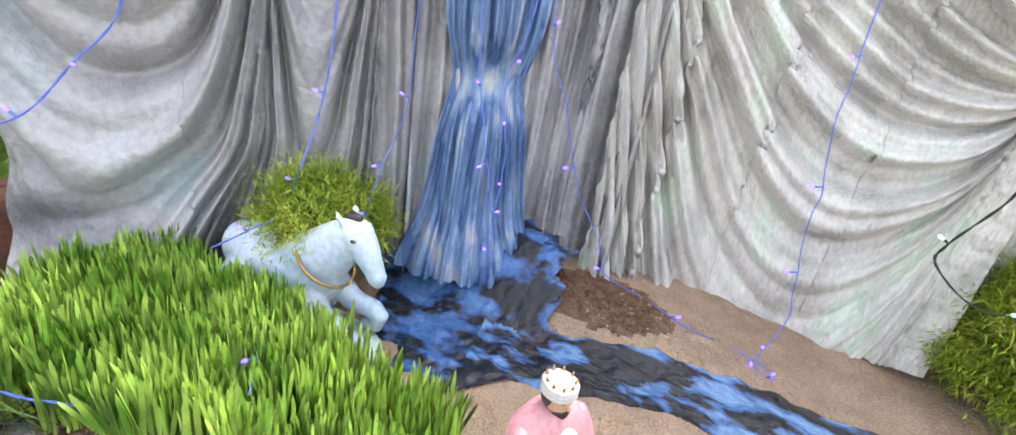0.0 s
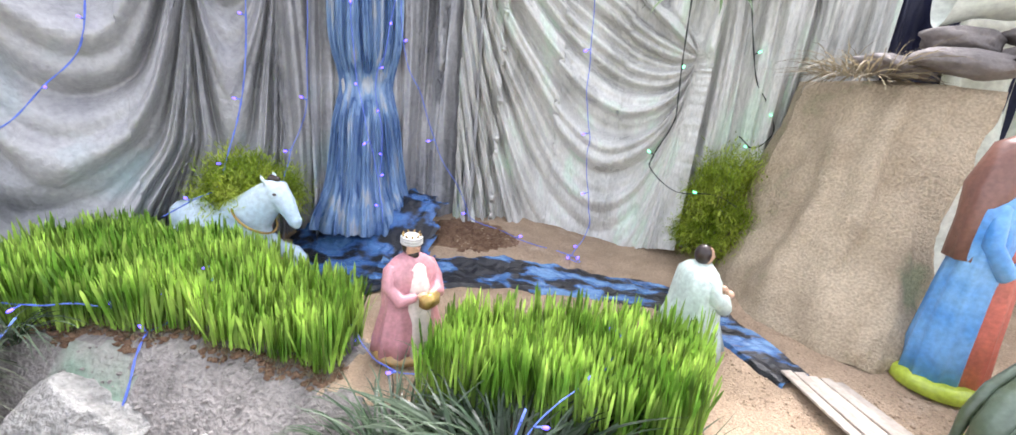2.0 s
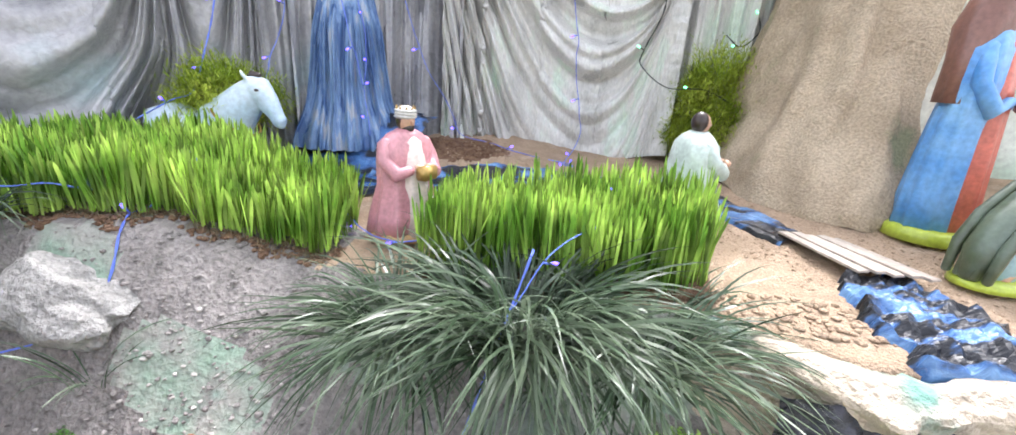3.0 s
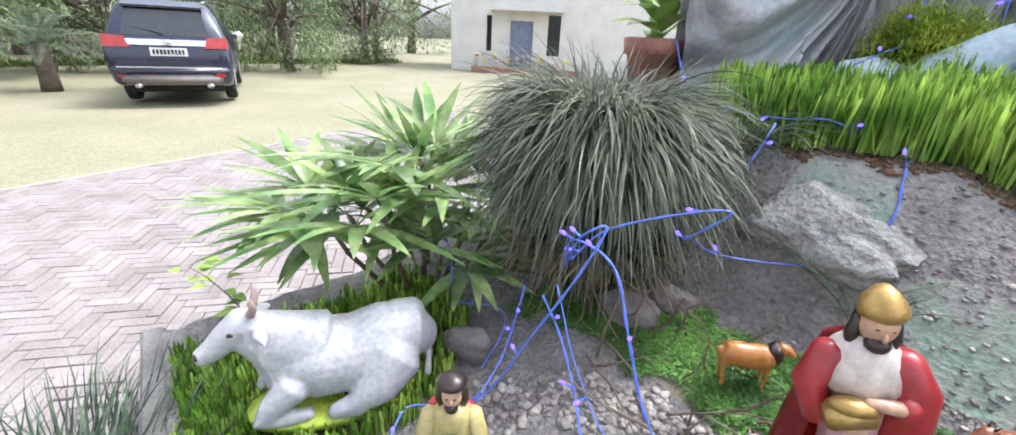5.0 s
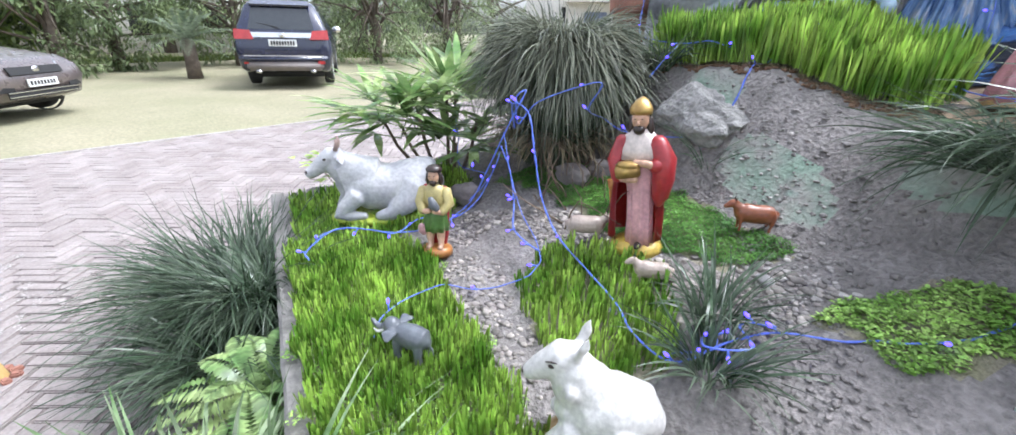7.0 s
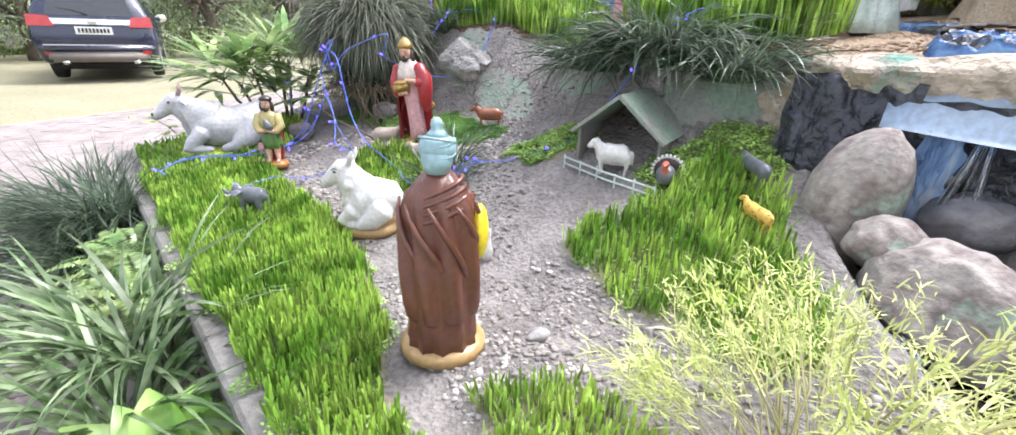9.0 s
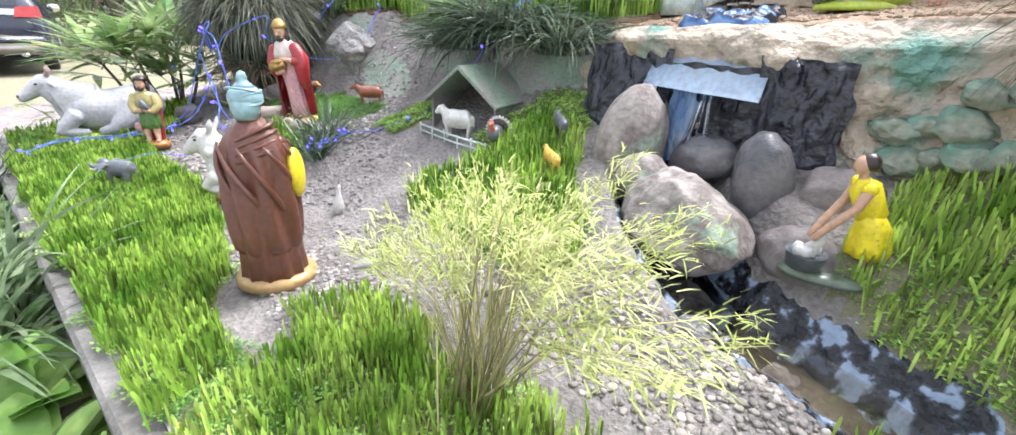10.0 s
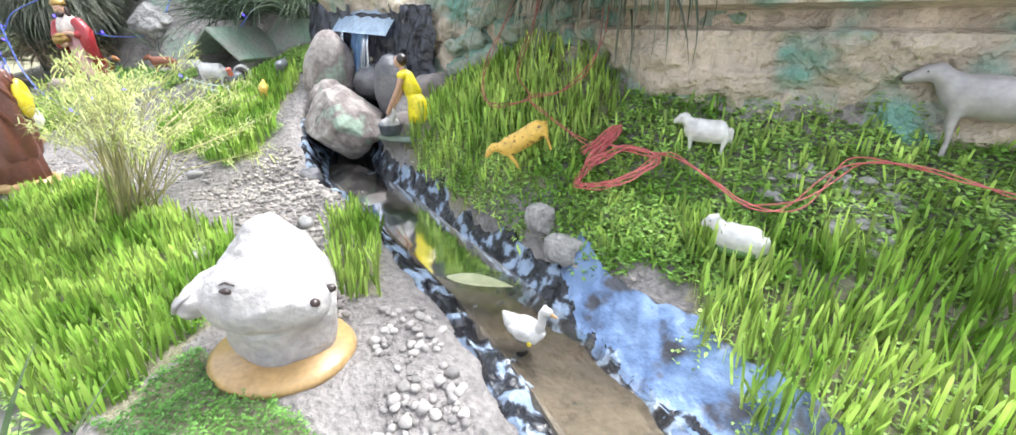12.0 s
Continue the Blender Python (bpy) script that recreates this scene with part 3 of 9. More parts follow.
def build_drape(name, plan, z0, z1, fold, material, label, nu=260, nv=150):
    bm = bmesh.new()

    def fn(u, v):
        q, out = curve(plan, u)
        bottom = z0(q.x, q.y)
        z = bottom + (z1 - bottom) * v
        d, dz = fold(u, v, q.x, z)
        d += 0.004 * noise.noise((u * 30, z * 11, 3)) + 0.0025 * noise.noise((u * 75, z * 30, 8))
        return (q.x + out.x * d, q.y + out.y * d, z + dz)
    sheet(bm, fn, nu, nv)
    ob = new(name, mesh_of(bm, name, material))
    return tagged(ob, label, "cloth backdrop", kind="structure")


def sagging(u, z, left, right, low=0.6):
    """Which of the cloth lines that hang between two pins (u, z) passes here, and how slack it is there."""
    k = min(0.999, max(0.001, (u - left[0]) / (right[0] - left[0])))
    top = left[1] + (right[1] - left[1]) * k
    g = (k / low) ** 1.0 * ((1 - k) / (1 - low)) ** ((1 - low) / low)
    return (top - z) / (g + 0.05), g


def swept(u, z, left, right, low, count, deep, seed):
    """Cloth folds that follow the hanging lines, sharp near the pins and soft where the cloth is slack."""
    s, g = sagging(u, z, left, right, low)
    w = noise.noise((u * 3, z * 1.6, seed))
    soft = min(1.0, 0.15 + 1.6 * g)
    swell = 0.55 + 0.45 * noise.noise((s * 2.2, u * 1.5, seed + 3))
    q = 1.4 * math.log(1 + 1.2 * max(0.0, s + 0.2))
    d = deep * soft * swell * ridge(q * count + 0.35 * w)
    return d + deep * 0.32 * soft * ridge(q * count * 2.7 + 0.8 * w) * (1 - 0.5 * swell)


def left_fold(u, v, x, z):
    w = noise.noise((u * 2.2, z * 0.8, 0))
    edge = 0.50 + 0.05 * (z - 1.9) - 0.10 * ease((1.85 - z) / 0.5)
    first = swept(u, z, (-0.25, 3.0), (edge + 0.02, 3.15), 0.62, 2.8, 0.19, 2) + 0.05
    second = swept(u, z, (edge - 0.02, 3.05), (0.80, 3.25), 0.5, 2.4, 0.16, 5) - 0.03
    d = second + (first - second) * ease((edge - u) / 0.025 + 0.5)
    third = 0.08 * ridge(u * 9.5 + 0.4 * w) + 0.03 * ridge(u * 23 + w) - 0.01
    d += (third - d) * ease((u - 0.76) / 0.06)
    low = 0.10 * ridge(z * 2.3 - u * 1.1 + 0.3 * w) * ease((1.75 - z) / 0.25) * ease((0.5 - u) / 0.2)
    return d + low - 0.10, 0


def pleat_fold(u, v, x, z):
    w = noise.noise((u * 4, z * 0.7, 0))
    d = 0.09 * ridge(u * 4 + 0.4 * w) + 0.045 * ridge(u * 11 + 0.7 * noise.noise((u * 8, z * 0.9, 4))) + 0.015 * ridge(u * 27 + w + 0.2 * z)
    return d, 0


def swag_fold(u, v, x, z):
    s, g = sagging(u, z, (-0.10, 3.35), (0.94, 2.42), 0.62)
    hang = swept(u, z, (-0.10, 3.35), (0.94, 2.42), 0.62, 4.6, 0.17, 6)
    fade = 1 - 0.75 * ease((s - 0.85) / 0.35) * ease((u - 0.25) / 0.2)
    w = noise.noise((u * 2.5, z * 2, 6))
    over = ease((z - 2.42 + 1.1 * (u - 0.94)) / 0.10) * ease((u - 0.55) / 0.15)
    d = hang * fade * (1 - over) + over * (0.09 * ridge(u * 7 + 0.5 * w + 0.8 * z) + 0.03 * ridge(u * 15 + w) - 0.05)
    d += 0.05 * (1 - ease((u - 0.05) / 0.3)) * ridge(u * 16 + 0.6 * w + 0.15 * z)
    d += 0.02 * noise.noise((u * 3, z * 2.2, 1)) + (1 - fade) * (0.016 * ridge(u * 5 + 0.9 * w + 1.5 * z) + 0.010 * ridge(u * 13 - 1.3 * z + w))
    d += 0.04 * ease((u - 0.8) / 0.2) * ease((2.2 - z) / 0.6)
    return d, 0


build_drape("drape_dark", [(-1.32, 1.74), (-1.0, 2.12), (-0.6, 2.52), (-0.34, 2.76)], lambda x, y: terrace(x, y) - 0.02, 3.1, left_fold, DRAPE_DARK,
            "slate grey stiffened cloth hanging in deep sagging folds", 300, 190)
build_drape("drape_pleated", [(-0.50, 2.66), (-0.30, 2.86), (0.10, 3.06), (0.36, 3.06)], lambda x, y: terrace(x, y) - 0.02, 3.1, pleat_fold, DRAPE_DARK,
            "grey cloth in narrow pleats behind the painted waterfall", 150, 120)
build_drape("drape_swag", [(0.22, 2.98), (0.42, 3.08), (0.75, 3.16), (1.10, 3.16), (1.50, 3.08)], lambda x, y: terrace(x, y) - 0.02 + 0.05 * ease((x - 1.2) / 0.3), 3.1, swag_fold, DRAPE,
            "pale grey glossy cloth with hanging swag folds", 320, 200)
build_drape("drape_rear", [(1.30, 3.30), (1.60, 3.30), (1.95, 3.32), (2.25, 3.22)], lambda x, y: terrace(x, y) - 0.02, 3.1, pleat_fold, DRAPE,
            "pale grey cloth hanging straight behind the hessian rock", 160, 100)
build_drape("drape_navy", [(2.10, 3.38), (2.45, 3.34), (2.80, 3.30)], lambda x, y: 1.9, 3.1, pleat_fold, NAVY,
            "dark navy cloth showing through a gap at the top", 60, 40)
build_drape("drape_backing", [(-1.42, 1.80), (-0.5, 2.84), (0.2, 3.26), (1.3, 3.40), (2.4, 3.46), (3.9, 3.3), (5.1, 3.0)], lambda x, y: 1.1, 3.2, lambda u, v, x, z: (0.03 * noise.noise((u * 9, z * 2, 1)), 0), DRAPE_DARK,
            "dark cloth closing the back of the display", 60, 20)


def fall_fold(u, v, x, z):
    tie = 1 - math.exp(-((z - 2.13) / 0.12) ** 2)
    w = noise.noise((u * 4, z * 1.2, 2))
    return (0.05 + 0.05 * tie) * math.sin(math.pi * u) + tie * (0.04 * ridge(u * 6 + 0.6 * w) + 0.022 * ridge(u * 15 + 1.2 * w)) + 0.10 * ease((1.68 - z) / 0.34), 0


def build_fall():
    bm = bmesh.new()

    def fn(u, v):
        z = 1.36 + 1.74 * v
        tie = math.exp(-((z - 2.13) / 0.16) ** 2)
        half = 0.185 + 0.05 * ease((1.9 - z) / 0.5) + 0.06 * ease((1.62 - z) / 0.28) - 0.045 * tie
        c, t, o = Vector((-0.22, 2.775)), Vector((0.86, 0.5)).normalized(), Vector((0.5, -0.86)).normalized()
        d = fall_fold(u, v, 0, z)[0] + 0.006 * noise.noise((u * 20, z * 30, 0))
        q = c + t * (half * (2 * u - 1)) + o * d
        return (q.x, q.y, z)
    sheet(bm, fn, 120, 160)
    ob = new("waterfall_cloth", mesh_of(bm, "waterfall_cloth", FALL))
    tagged(ob, "blue and white painted cloth tied to form a waterfall", "cloth waterfall", kind="structure")


build_fall()


def build_channel(name, line, widths, material, label, lift=0.012, rough=0.02, nv=26, nu=160, cup=0.0, zfn=None):
    """A crumpled plastic strip laid along a plan line."""
    bm = bmesh.new()

    def fn(u, v):
        q, out = curve(line, u)
        w = lerp_table(u, widths)
        s = (2 * v - 1)
        w *= 1 + 0.25 * noise.noise((u * 11, s * 0.6, 2)) + 0.12 * noise.noise((u * 33, s, 4))
        x, y = q.x + out.x * w * s, q.y + out.y * w * s
        z = (zfn or ground_z)(x, y) + lift + cup * s * s
        z += rough * abs(noise.noise((x * 14, y * 14, 1))) + rough * 0.6 * noise.noise((x * 35, y * 35, 6))
        z -= (lift + rough * 0.8) * ease((abs(s) - 0.86) / 0.14)
        return (x, y, z)
    sheet(bm, fn, nu, nv)
    ob = new(name, mesh_of(bm, name, material, False))
    return tagged(ob, label, "painted stream", kind="structure")


build_channel("pool_painted", [(-0.27, 2.86), (-0.16, 2.66), (0.02, 2.46), (0.20, 2.28)], [(0, 0.34), (0.5, 0.38), (1, 0.22)], POOL,
              "blue painted crumpled plastic pool below the cloth waterfall", nv=40, rough=0.007, zfn=lambda x, y: ground_z(x, y) + 0.13 * ease((y - 2.50) / 0.34))
build_channel("stream_painted", [(0.05, 2.44), (0.40, 2.50), (0.77, 2.575), (1.12, 2.60), (1.42, 2.58), (1.62, 2.46), (1.86, 2.16)], [(0, 0.13), (0.3, 0.11), (0.6, 0.115), (0.75, 0.11), (1, 0.075)], BLACKBLUE,
              "narrow stream of black plastic with flaking blue paint on sand", lift=0.014, rough=0.008)
build_channel("stream_lip", [(1.99, 1.92), (2.03, 1.76), (2.06, 1.55), (2.07, 1.46)], [(0, 0.11), (0.5, 0.16), (1, 0.15)], BLACKBLUE,
              "crumpled black and blue plastic at the top of the fall", lift=0.02, rough=0.035, nu=60)
build_channel("stream_bed", STREAM, [(0, 0.18), (0.12, 0.17), (0.3, 0.14), (0.6, 0.145), (1, 0.2)], BANK,
              "stream bed of black plastic with flaking blue paint banks", lift=0.012, rough=0.022, nu=300, nv=34)

build_channel("bank_paint", [(3.52, 0.83), (3.68, 0.735), (3.86, 0.68), (4.10, 0.57), (4.45, 0.36)], [(0, 0.03), (0.25, 0.07), (0.5, 0.10), (1, 0.12)], BLUEPAINT, "peeling light blue painted mud on the stream bank", lift=0.014, rough=0.014)


def build_water():
    bm = bmesh.new()

    def fn(u, v):
        q, out = curve(STREAM, u)
        s = (2 * v - 1) * 0.09
        z = 0.476 + 0.04 * ease((3.2 - q.x) / 0.9)
        return (q.x + out.x * s, q.y + out.y * s, z + 0.0012 * noise.noise((q.x * 30, s * 60, 0)))
    sheet(bm, fn, 160, 10)
    ob = new("water", mesh_of(bm, "water", WATER))
    ob.visible_shadow = False
    tagged(ob, "shallow clear stream water over a muddy bed", "water", kind="structure")
    build_channel("stream_mud", STREAM[2:], [(0, 0.085), (1, 0.10)], SILT, "brown silt on the stream bottom", lift=0.022, rough=0.006, nv=14)


build_water()


# ---- pavement, lawn and distance ----
def build_outside():
    bm = bmesh.new()
    sheet(bm, lambda u, v: (-140 + 280 * u, -140 + 280 * v, -0.045), 8, 8)
    tagged(new("lawn", mesh_of(bm, "lawn", LAWN)), "dry sunlit lawn with worn patches", "lawn", kind="structure")
    bm = bmesh.new()
    edge = [(-8.9, 4.2), (-5.75, -2.05), (-4.2, -5.1), (-1.2, -11.0), (7.0, -11.0), (7.0, -0.1), (-1.7, -0.5), (-1.7, 4.2)]
    f = bm.faces.new([bm.verts.new((x, y, -0.012)) for x, y in edge])
    tagged(new("pavement", mesh_of(bm, "pavement", JOINT)), "herringbone brick pavement with dusty joints", "pavement", kind="structure")
    bm = bmesh.new()
    a, b = Vector((-8.9, 4.2, 0)), Vector((-1.2, -11.0, 0))
    d = (b - a).normalized()
    box(bm, (a + b) / 2 + Vector((0, 0, -0.02)), ((b - a).length, 0.055, 0.06), rot=Matrix.Rotation(math.atan2(d.y, d.x), 4, "Z"), bevel=0.01)
    tagged(new("pavement_edging", mesh_of(bm, "pavement_edging", EDGING, False)), "whitewashed brick edging of the pavement", "edging", kind="structure")


build_outside()


# ---- plants ----
def wheat_bed(poly, per_m2, lo, hi, material, label, lean=9.0, width=0.006, gaps=0.0, droop=0.08, raised=0.0):
    """Upright young blades in clumps, each clump with its own height and lean; gaps: how bare it is between clumps."""
    area = abs(sum(a[0] * b[1] - b[0] * a[1] for a, b in zip(poly, poly[1:] + poly[:1]))) / 2
    n = int(area * per_m2)
    base = scatter(poly, n, 0.02)
    base = base[[stream_gap(q[0], q[1]) > 0.125 for q in base]]
    n = len(base)
    keep = np.array([noise.noise((p[0] * 24, p[1] * 24, 11)) for p in base]) > rng.uniform(-0.8, 0.1, n) + gaps
    base, n = base[keep], int(keep.sum())
    base[:, 2] += raised
    tall = np.array([0.74 + 0.4 * (noise.noise((p[0] * 5, p[1] * 5, 2)) * 0.5 + 0.5) + 0.30 * noise.noise((p[0] * 24, p[1] * 24, 11)) for p in base])
    length = rng.uniform(lo, hi, n) * tall
    about = np.array([9.0 * noise.noise((p[0] * 9, p[1] * 9, 7)) for p in base]) + rng.normal(0, 1.6, n)
    me = strands("wheatgrass", base, ways(n, lean, about), length, rng.uniform(0.7, 1.3, n) * width, rng.uniform(0, droop, n), material, segs=3, blunt=True)
    tagged(new("wheatgrass", me), label, "grass", kind="stuff")


BED_LABEL = "bed of bright green sprouted wheatgrass on dark soil"
wheat_bed(WHEAT_BEDS["front"], 11500, 0.055, 0.095, WHEAT, BED_LABEL, 9, 0.0072)
wheat_bed(WHEAT_BEDS["cow"], 8500, 0.06, 0.10, WHEAT, BED_LABEL, 9, 0.0085)
wheat_bed(WHEAT_BEDS["island"], 9000, 0.05, 0.09, WHEAT, BED_LABEL, 9, 0.0085)
wheat_bed(WHEAT_BEDS["hut"], 9500, 0.05, 0.09, WHEAT, BED_LABEL, 9, 0.0066)
wheat_bed(WHEAT_BEDS["middle"], 10500, 0.05, 0.095, WHEAT_Y, BED_LABEL, 11, 0.0064, 0.14)
wheat_bed(WHEAT_BEDS["tuftlet"], 10500, 0.05, 0.09, WHEAT_Y, BED_LABEL, 11, 0.0066, 0.05)
wheat_bed(CLOVER_BEDS["stream_side"], 4500, 0.02, 0.05, WHEAT_Y, "short sparse wheatgrass among groundcover by the stream", 18, 0.006, 0.2)
wheat_bed(WHEAT_BEDS["bank"], 10000, 0.06, 0.10, WHEAT_Y, BED_LABEL, 11, 0.0066, 0.05)
wheat_bed(WHEAT_BEDS["slope"], 10500, 0.05, 0.095, WHEAT_Y, BED_LABEL, 11, 0.0064, 0.14)
wheat_bed(CLOVER_BEDS["under_wall"], 3800, 0.025, 0.06, WHEAT_Y, "short sparse wheatgrass among groundcover below the wall", 18, 0.006, 0.22)
wheat_bed(CLOVER_BEDS["rightmid"], 5500, 0.03, 0.07, WHEAT_Y, "short sparse wheatgrass among groundcover by the stream", 16, 0.006, 0.15)
wheat_bed(WHEAT_BEDS["end"], 10500, 0.06, 0.11, WHEAT_Y, BED_LABEL, 13, 0.0056, 0.22)
BLOCK_A = [(-0.72, 1.42), (-0.20, 1.58), (0.31, 1.75), (0.32, 1.94), (0.20, 2.03), (-0.13, 1.97), (-0.50, 2.02), (-0.92, 2.06), (-1.08, 1.90), (-1.06, 1.60)]
BLOCK_B = [(0.66, 1.66), (1.52, 1.72), (1.53, 2.08), (0.66, 2.00)]
BLOCK_LABEL = "tall dense block of fresh wheatgrass set on the sand terrace"
wheat_bed(BLOCK_A, 11500, 0.17, 0.25, WHEAT, BLOCK_LABEL, 9, 0.0095, 0.0, 0.12, 0.02)
wheat_bed(BLOCK_B, 11500, 0.19, 0.27, WHEAT, BLOCK_LABEL, 7, 0.0095, 0.0, 0.12, 0.03)


def block_roots(poly, name, tall, material):
    """The matted soil slab under a grass block."""
    bm = bmesh.new()
    c = Vector((sum(p[0] for p in poly) / len(poly), sum(p[1] for p in poly) / len(poly)))
    lo = [bm.verts.new((c.x + (x - c.x) * (1 + tall), c.y + (y - c.y) * (1 + 3 * tall), ground_z(x, y) - 0.02)) for x, y in poly]
    hi = [bm.verts.new((c.x + (x - c.x) * 0.98, c.y + (y - c.y) * 0.98, ground_z(x, y) + tall)) for x, y in poly]
    skin(bm, [lo, hi])
    bmesh.ops.subdivide_edges(bm, edges=bm.edges[:], cuts=4, use_grid_fill=True)
    for v in bm.verts:
        v.co += Vector((noise.noise(v.co * 15), noise.noise(v.co * 15 + Vector((5, 0, 0))), noise.noise(v.co * 15 + Vector((0, 5, 0))))) * 0.012
    thing(name, bm, material, "matted root slab of dark soil under wheatgrass", "soil slab", kind="stuff")


ROOTS = [(-0.76, 1.43), (-0.20, 1.585), (0.32, 1.745), (0.34, 1.80), (-0.20, 1.64), (-0.74, 1.49)]
rp = scatter(ROOTS, 1800, 0.03)
tagged(new("root_fringe", strands("root_fringe", rp, ways(1800, 60), rng.uniform(0.02, 0.08, 1800), np.full(1800, 0.0035), np.full(1800, 0.7), DRY)), "pale matted roots and straw hanging out under wheatgrass", "roots", kind="stuff")
block_roots(BLOCK_B, "root_slab", 0.03, SOIL)


def clover_bed(poly, per_m2, label, size=1.0, material=CLOVER):
    area = abs(sum(a[0] * b[1] - b[0] * a[1] for a, b in zip(poly, poly[1:] + poly[:1]))) / 2
    n = int(area * per_m2)
    base = scatter(poly, n, 0.05)
    base = base[[stream_gap(q[0], q[1]) > 0.135 for q in base]]
    n = len(base)
    base[:, 2] += np.abs(np.array([0.022 * noise.noise((p[0] * 11, p[1] * 11, 1)) for p in base])) + rng.uniform(0, 0.014, n)
    a = rng.uniform(0, 2 * np.pi, n)
    way = np.stack([np.cos(a), np.sin(a), rng.uniform(0.1, 1.1, n)], 1)
    way /= np.linalg.norm(way, axis=1, keepdims=True)
    me = strands("groundcover", base, way, rng.uniform(0.012, 0.028, n) * size, rng.uniform(0.009, 0.017, n) * size, np.full(n, 0.4), material, segs=2, taper=0.5)
    tagged(new("groundcover", me), label, "groundcover", kind="stuff")


for key, poly in CLOVER_BEDS.items():
    clover_bed(poly, 80000 if key == "lion" else 44000, "low creeping green groundcover on damp soil", {"kerb": 0.42, "cow_path": 0.42, "lion": 0.5}.get(key, 0.78), MOSS if key in ("kerb", "cow_path", "lion") else CLOVER)
for key in ("middle", "slope", "end", "hut", "front"):
    clover_bed(WHEAT_BEDS[key], 16000, "fine mossy groundcover between wheatgrass clumps", 0.6)


def tuft(name, at, n, radius, lo, hi, width, start, end, material, label, category="", segs=7, root=None):
    """A clump of arching strap leaves that lean from about start to about end degrees."""
    b = np.zeros((n, 3))
    a, r = rng.uniform(0, 2 * np.pi, n), radius * np.sqrt(rng.uniform(0, 1, n))
    b[:, 0], b[:, 1] = np.cos(a) * r, np.sin(a) * r
    t0 = np.clip(np.abs(rng.normal(start, start * 0.5, n)), 2, 88)
    t1 = np.maximum(t0 + 12, rng.normal(end, 24, n))
    me = arcs(name, b, a + rng.normal(0, 0.5, n), t0, t1, rng.uniform(lo, hi, n), rng.uniform(0.7, 1.25, n) * width, material, segs)
    ob = new(name, me)
    if root:
        ob.parent = root
        ob.matrix_basis = pose(*at)
        return tagged(ob, label)
    ob.matrix_world = pose(*at)
    return tagged(ob, label, category)


def on(x, y, dz=0.0):
    return (x, y, ground_z(x, y) + dz)


MOUND = thing("grass_tussock", None, None, "huge mound of drooping grey-green ornamental grass", "ornamental grass", on(-0.97, 0.98))
tuft("crown", (0, 0, 0.56), 2800, 0.15, 0.26, 0.49, 0.0065, 34, 148, TUSSOCK, "", "", 10, MOUND)
tuft("skirt", (0, 0, 0.50), 2600, 0.17, 0.34, 0.62, 0.0065, 58, 172, TUSSOCK, "", "", 9, MOUND)
tuft("stray_growth", (0, 0, 0.52), 700, 0.16, 0.26, 0.50, 0.006, 32, 88, TUSSOCK, "", "", 8, MOUND)
tuft("stem_core", (0, 0, 0.0), 1200, 0.20, 0.42, 0.62, 0.008, 10, 25, MONDO, "dark upright stems", "", 5, MOUND)
tuft("dead_skirt", (0, 0, 0.16), 700, 0.24, 0.16, 0.34, 0.006, 70, 165, DRY, "dry brown dead blades", "", 7, MOUND)
MONDO_L = "dark green arching mondo grass below the wheatgrass block"
tuft("mondo_clump", on(1.02, 1.53, 0.04), 800, 0.16, 0.30, 0.52, 0.008, 38, 125, MONDO, MONDO_L, "ornamental grass", 8)
tuft("mondo_clump", on(0.70, 1.50, 0.02), 420, 0.12, 0.28, 0.46, 0.007, 42, 130, MONDO, MONDO_L, "ornamental grass", 8)
tuft("mondo_clump", on(1.34, 1.56, 0.02), 380, 0.11, 0.28, 0.46, 0.007, 34, 125, MONDO, MONDO_L, "ornamental grass", 8)
PAVE_L = "dark mondo grass clump spilling onto the pavement"
tuft("mondo_clump", (-0.92, -0.68, 0.10), 1300, 0.16, 0.45, 0.78, 0.008, 26, 100, MONDO, PAVE_L, "ornamental grass", 8)
tuft("mondo_clump", (-0.50, -0.68, 0.08), 600, 0.12, 0.36, 0.62, 0.008, 28, 105, MONDO, PAVE_L, "ornamental grass", 8)
PEB_L = "small dark grass clump among pebbles"
tuft("mondo_clump", on(0.60, 0.66), 110, 0.05, 0.18, 0.32, 0.007, 24, 85, MONDO, PEB_L, "ornamental grass", 7)
tuft("mondo_clump", on(0.45, 0.80), 90, 0.05, 0.18, 0.30, 0.007, 24, 85, MONDO, PEB_L, "ornamental grass", 7)
tuft("mondo_clump", on(-0.16, 1.28), 26, 0.05, 0.16, 0.32, 0.005, 24, 90, MONDO, "few thin dark blades on the mud slope", "ornamental grass", 7)
tuft("mondo_clump", on(-0.72, 1.42), 130, 0.06, 0.22, 0.40, 0.006, 26, 110, MONDO, "thin dark grass beside the mud slope", "ornamental grass", 7)
STRAP_L = "variegated strap-leaf plant beside the concrete kerb"
tuft("strap_plant", (0.42, -0.58, 0.12), 110, 0.12, 0.45, 0.75, 0.017, 26, 105, SPIDER, STRAP_L, "strap plant", 9)
tuft("strap_plant", (0.86, -0.54, 0.12), 110, 0.12, 0.45, 0.72, 0.017, 26, 105, SPIDER, STRAP_L, "strap plant", 9)
tuft("mondo_clump", (-0.72, -0.54, 0.22), 500, 0.10, 0.30, 0.50, 0.008, 30, 110, MONDO, PAVE_L, "ornamental grass", 8)
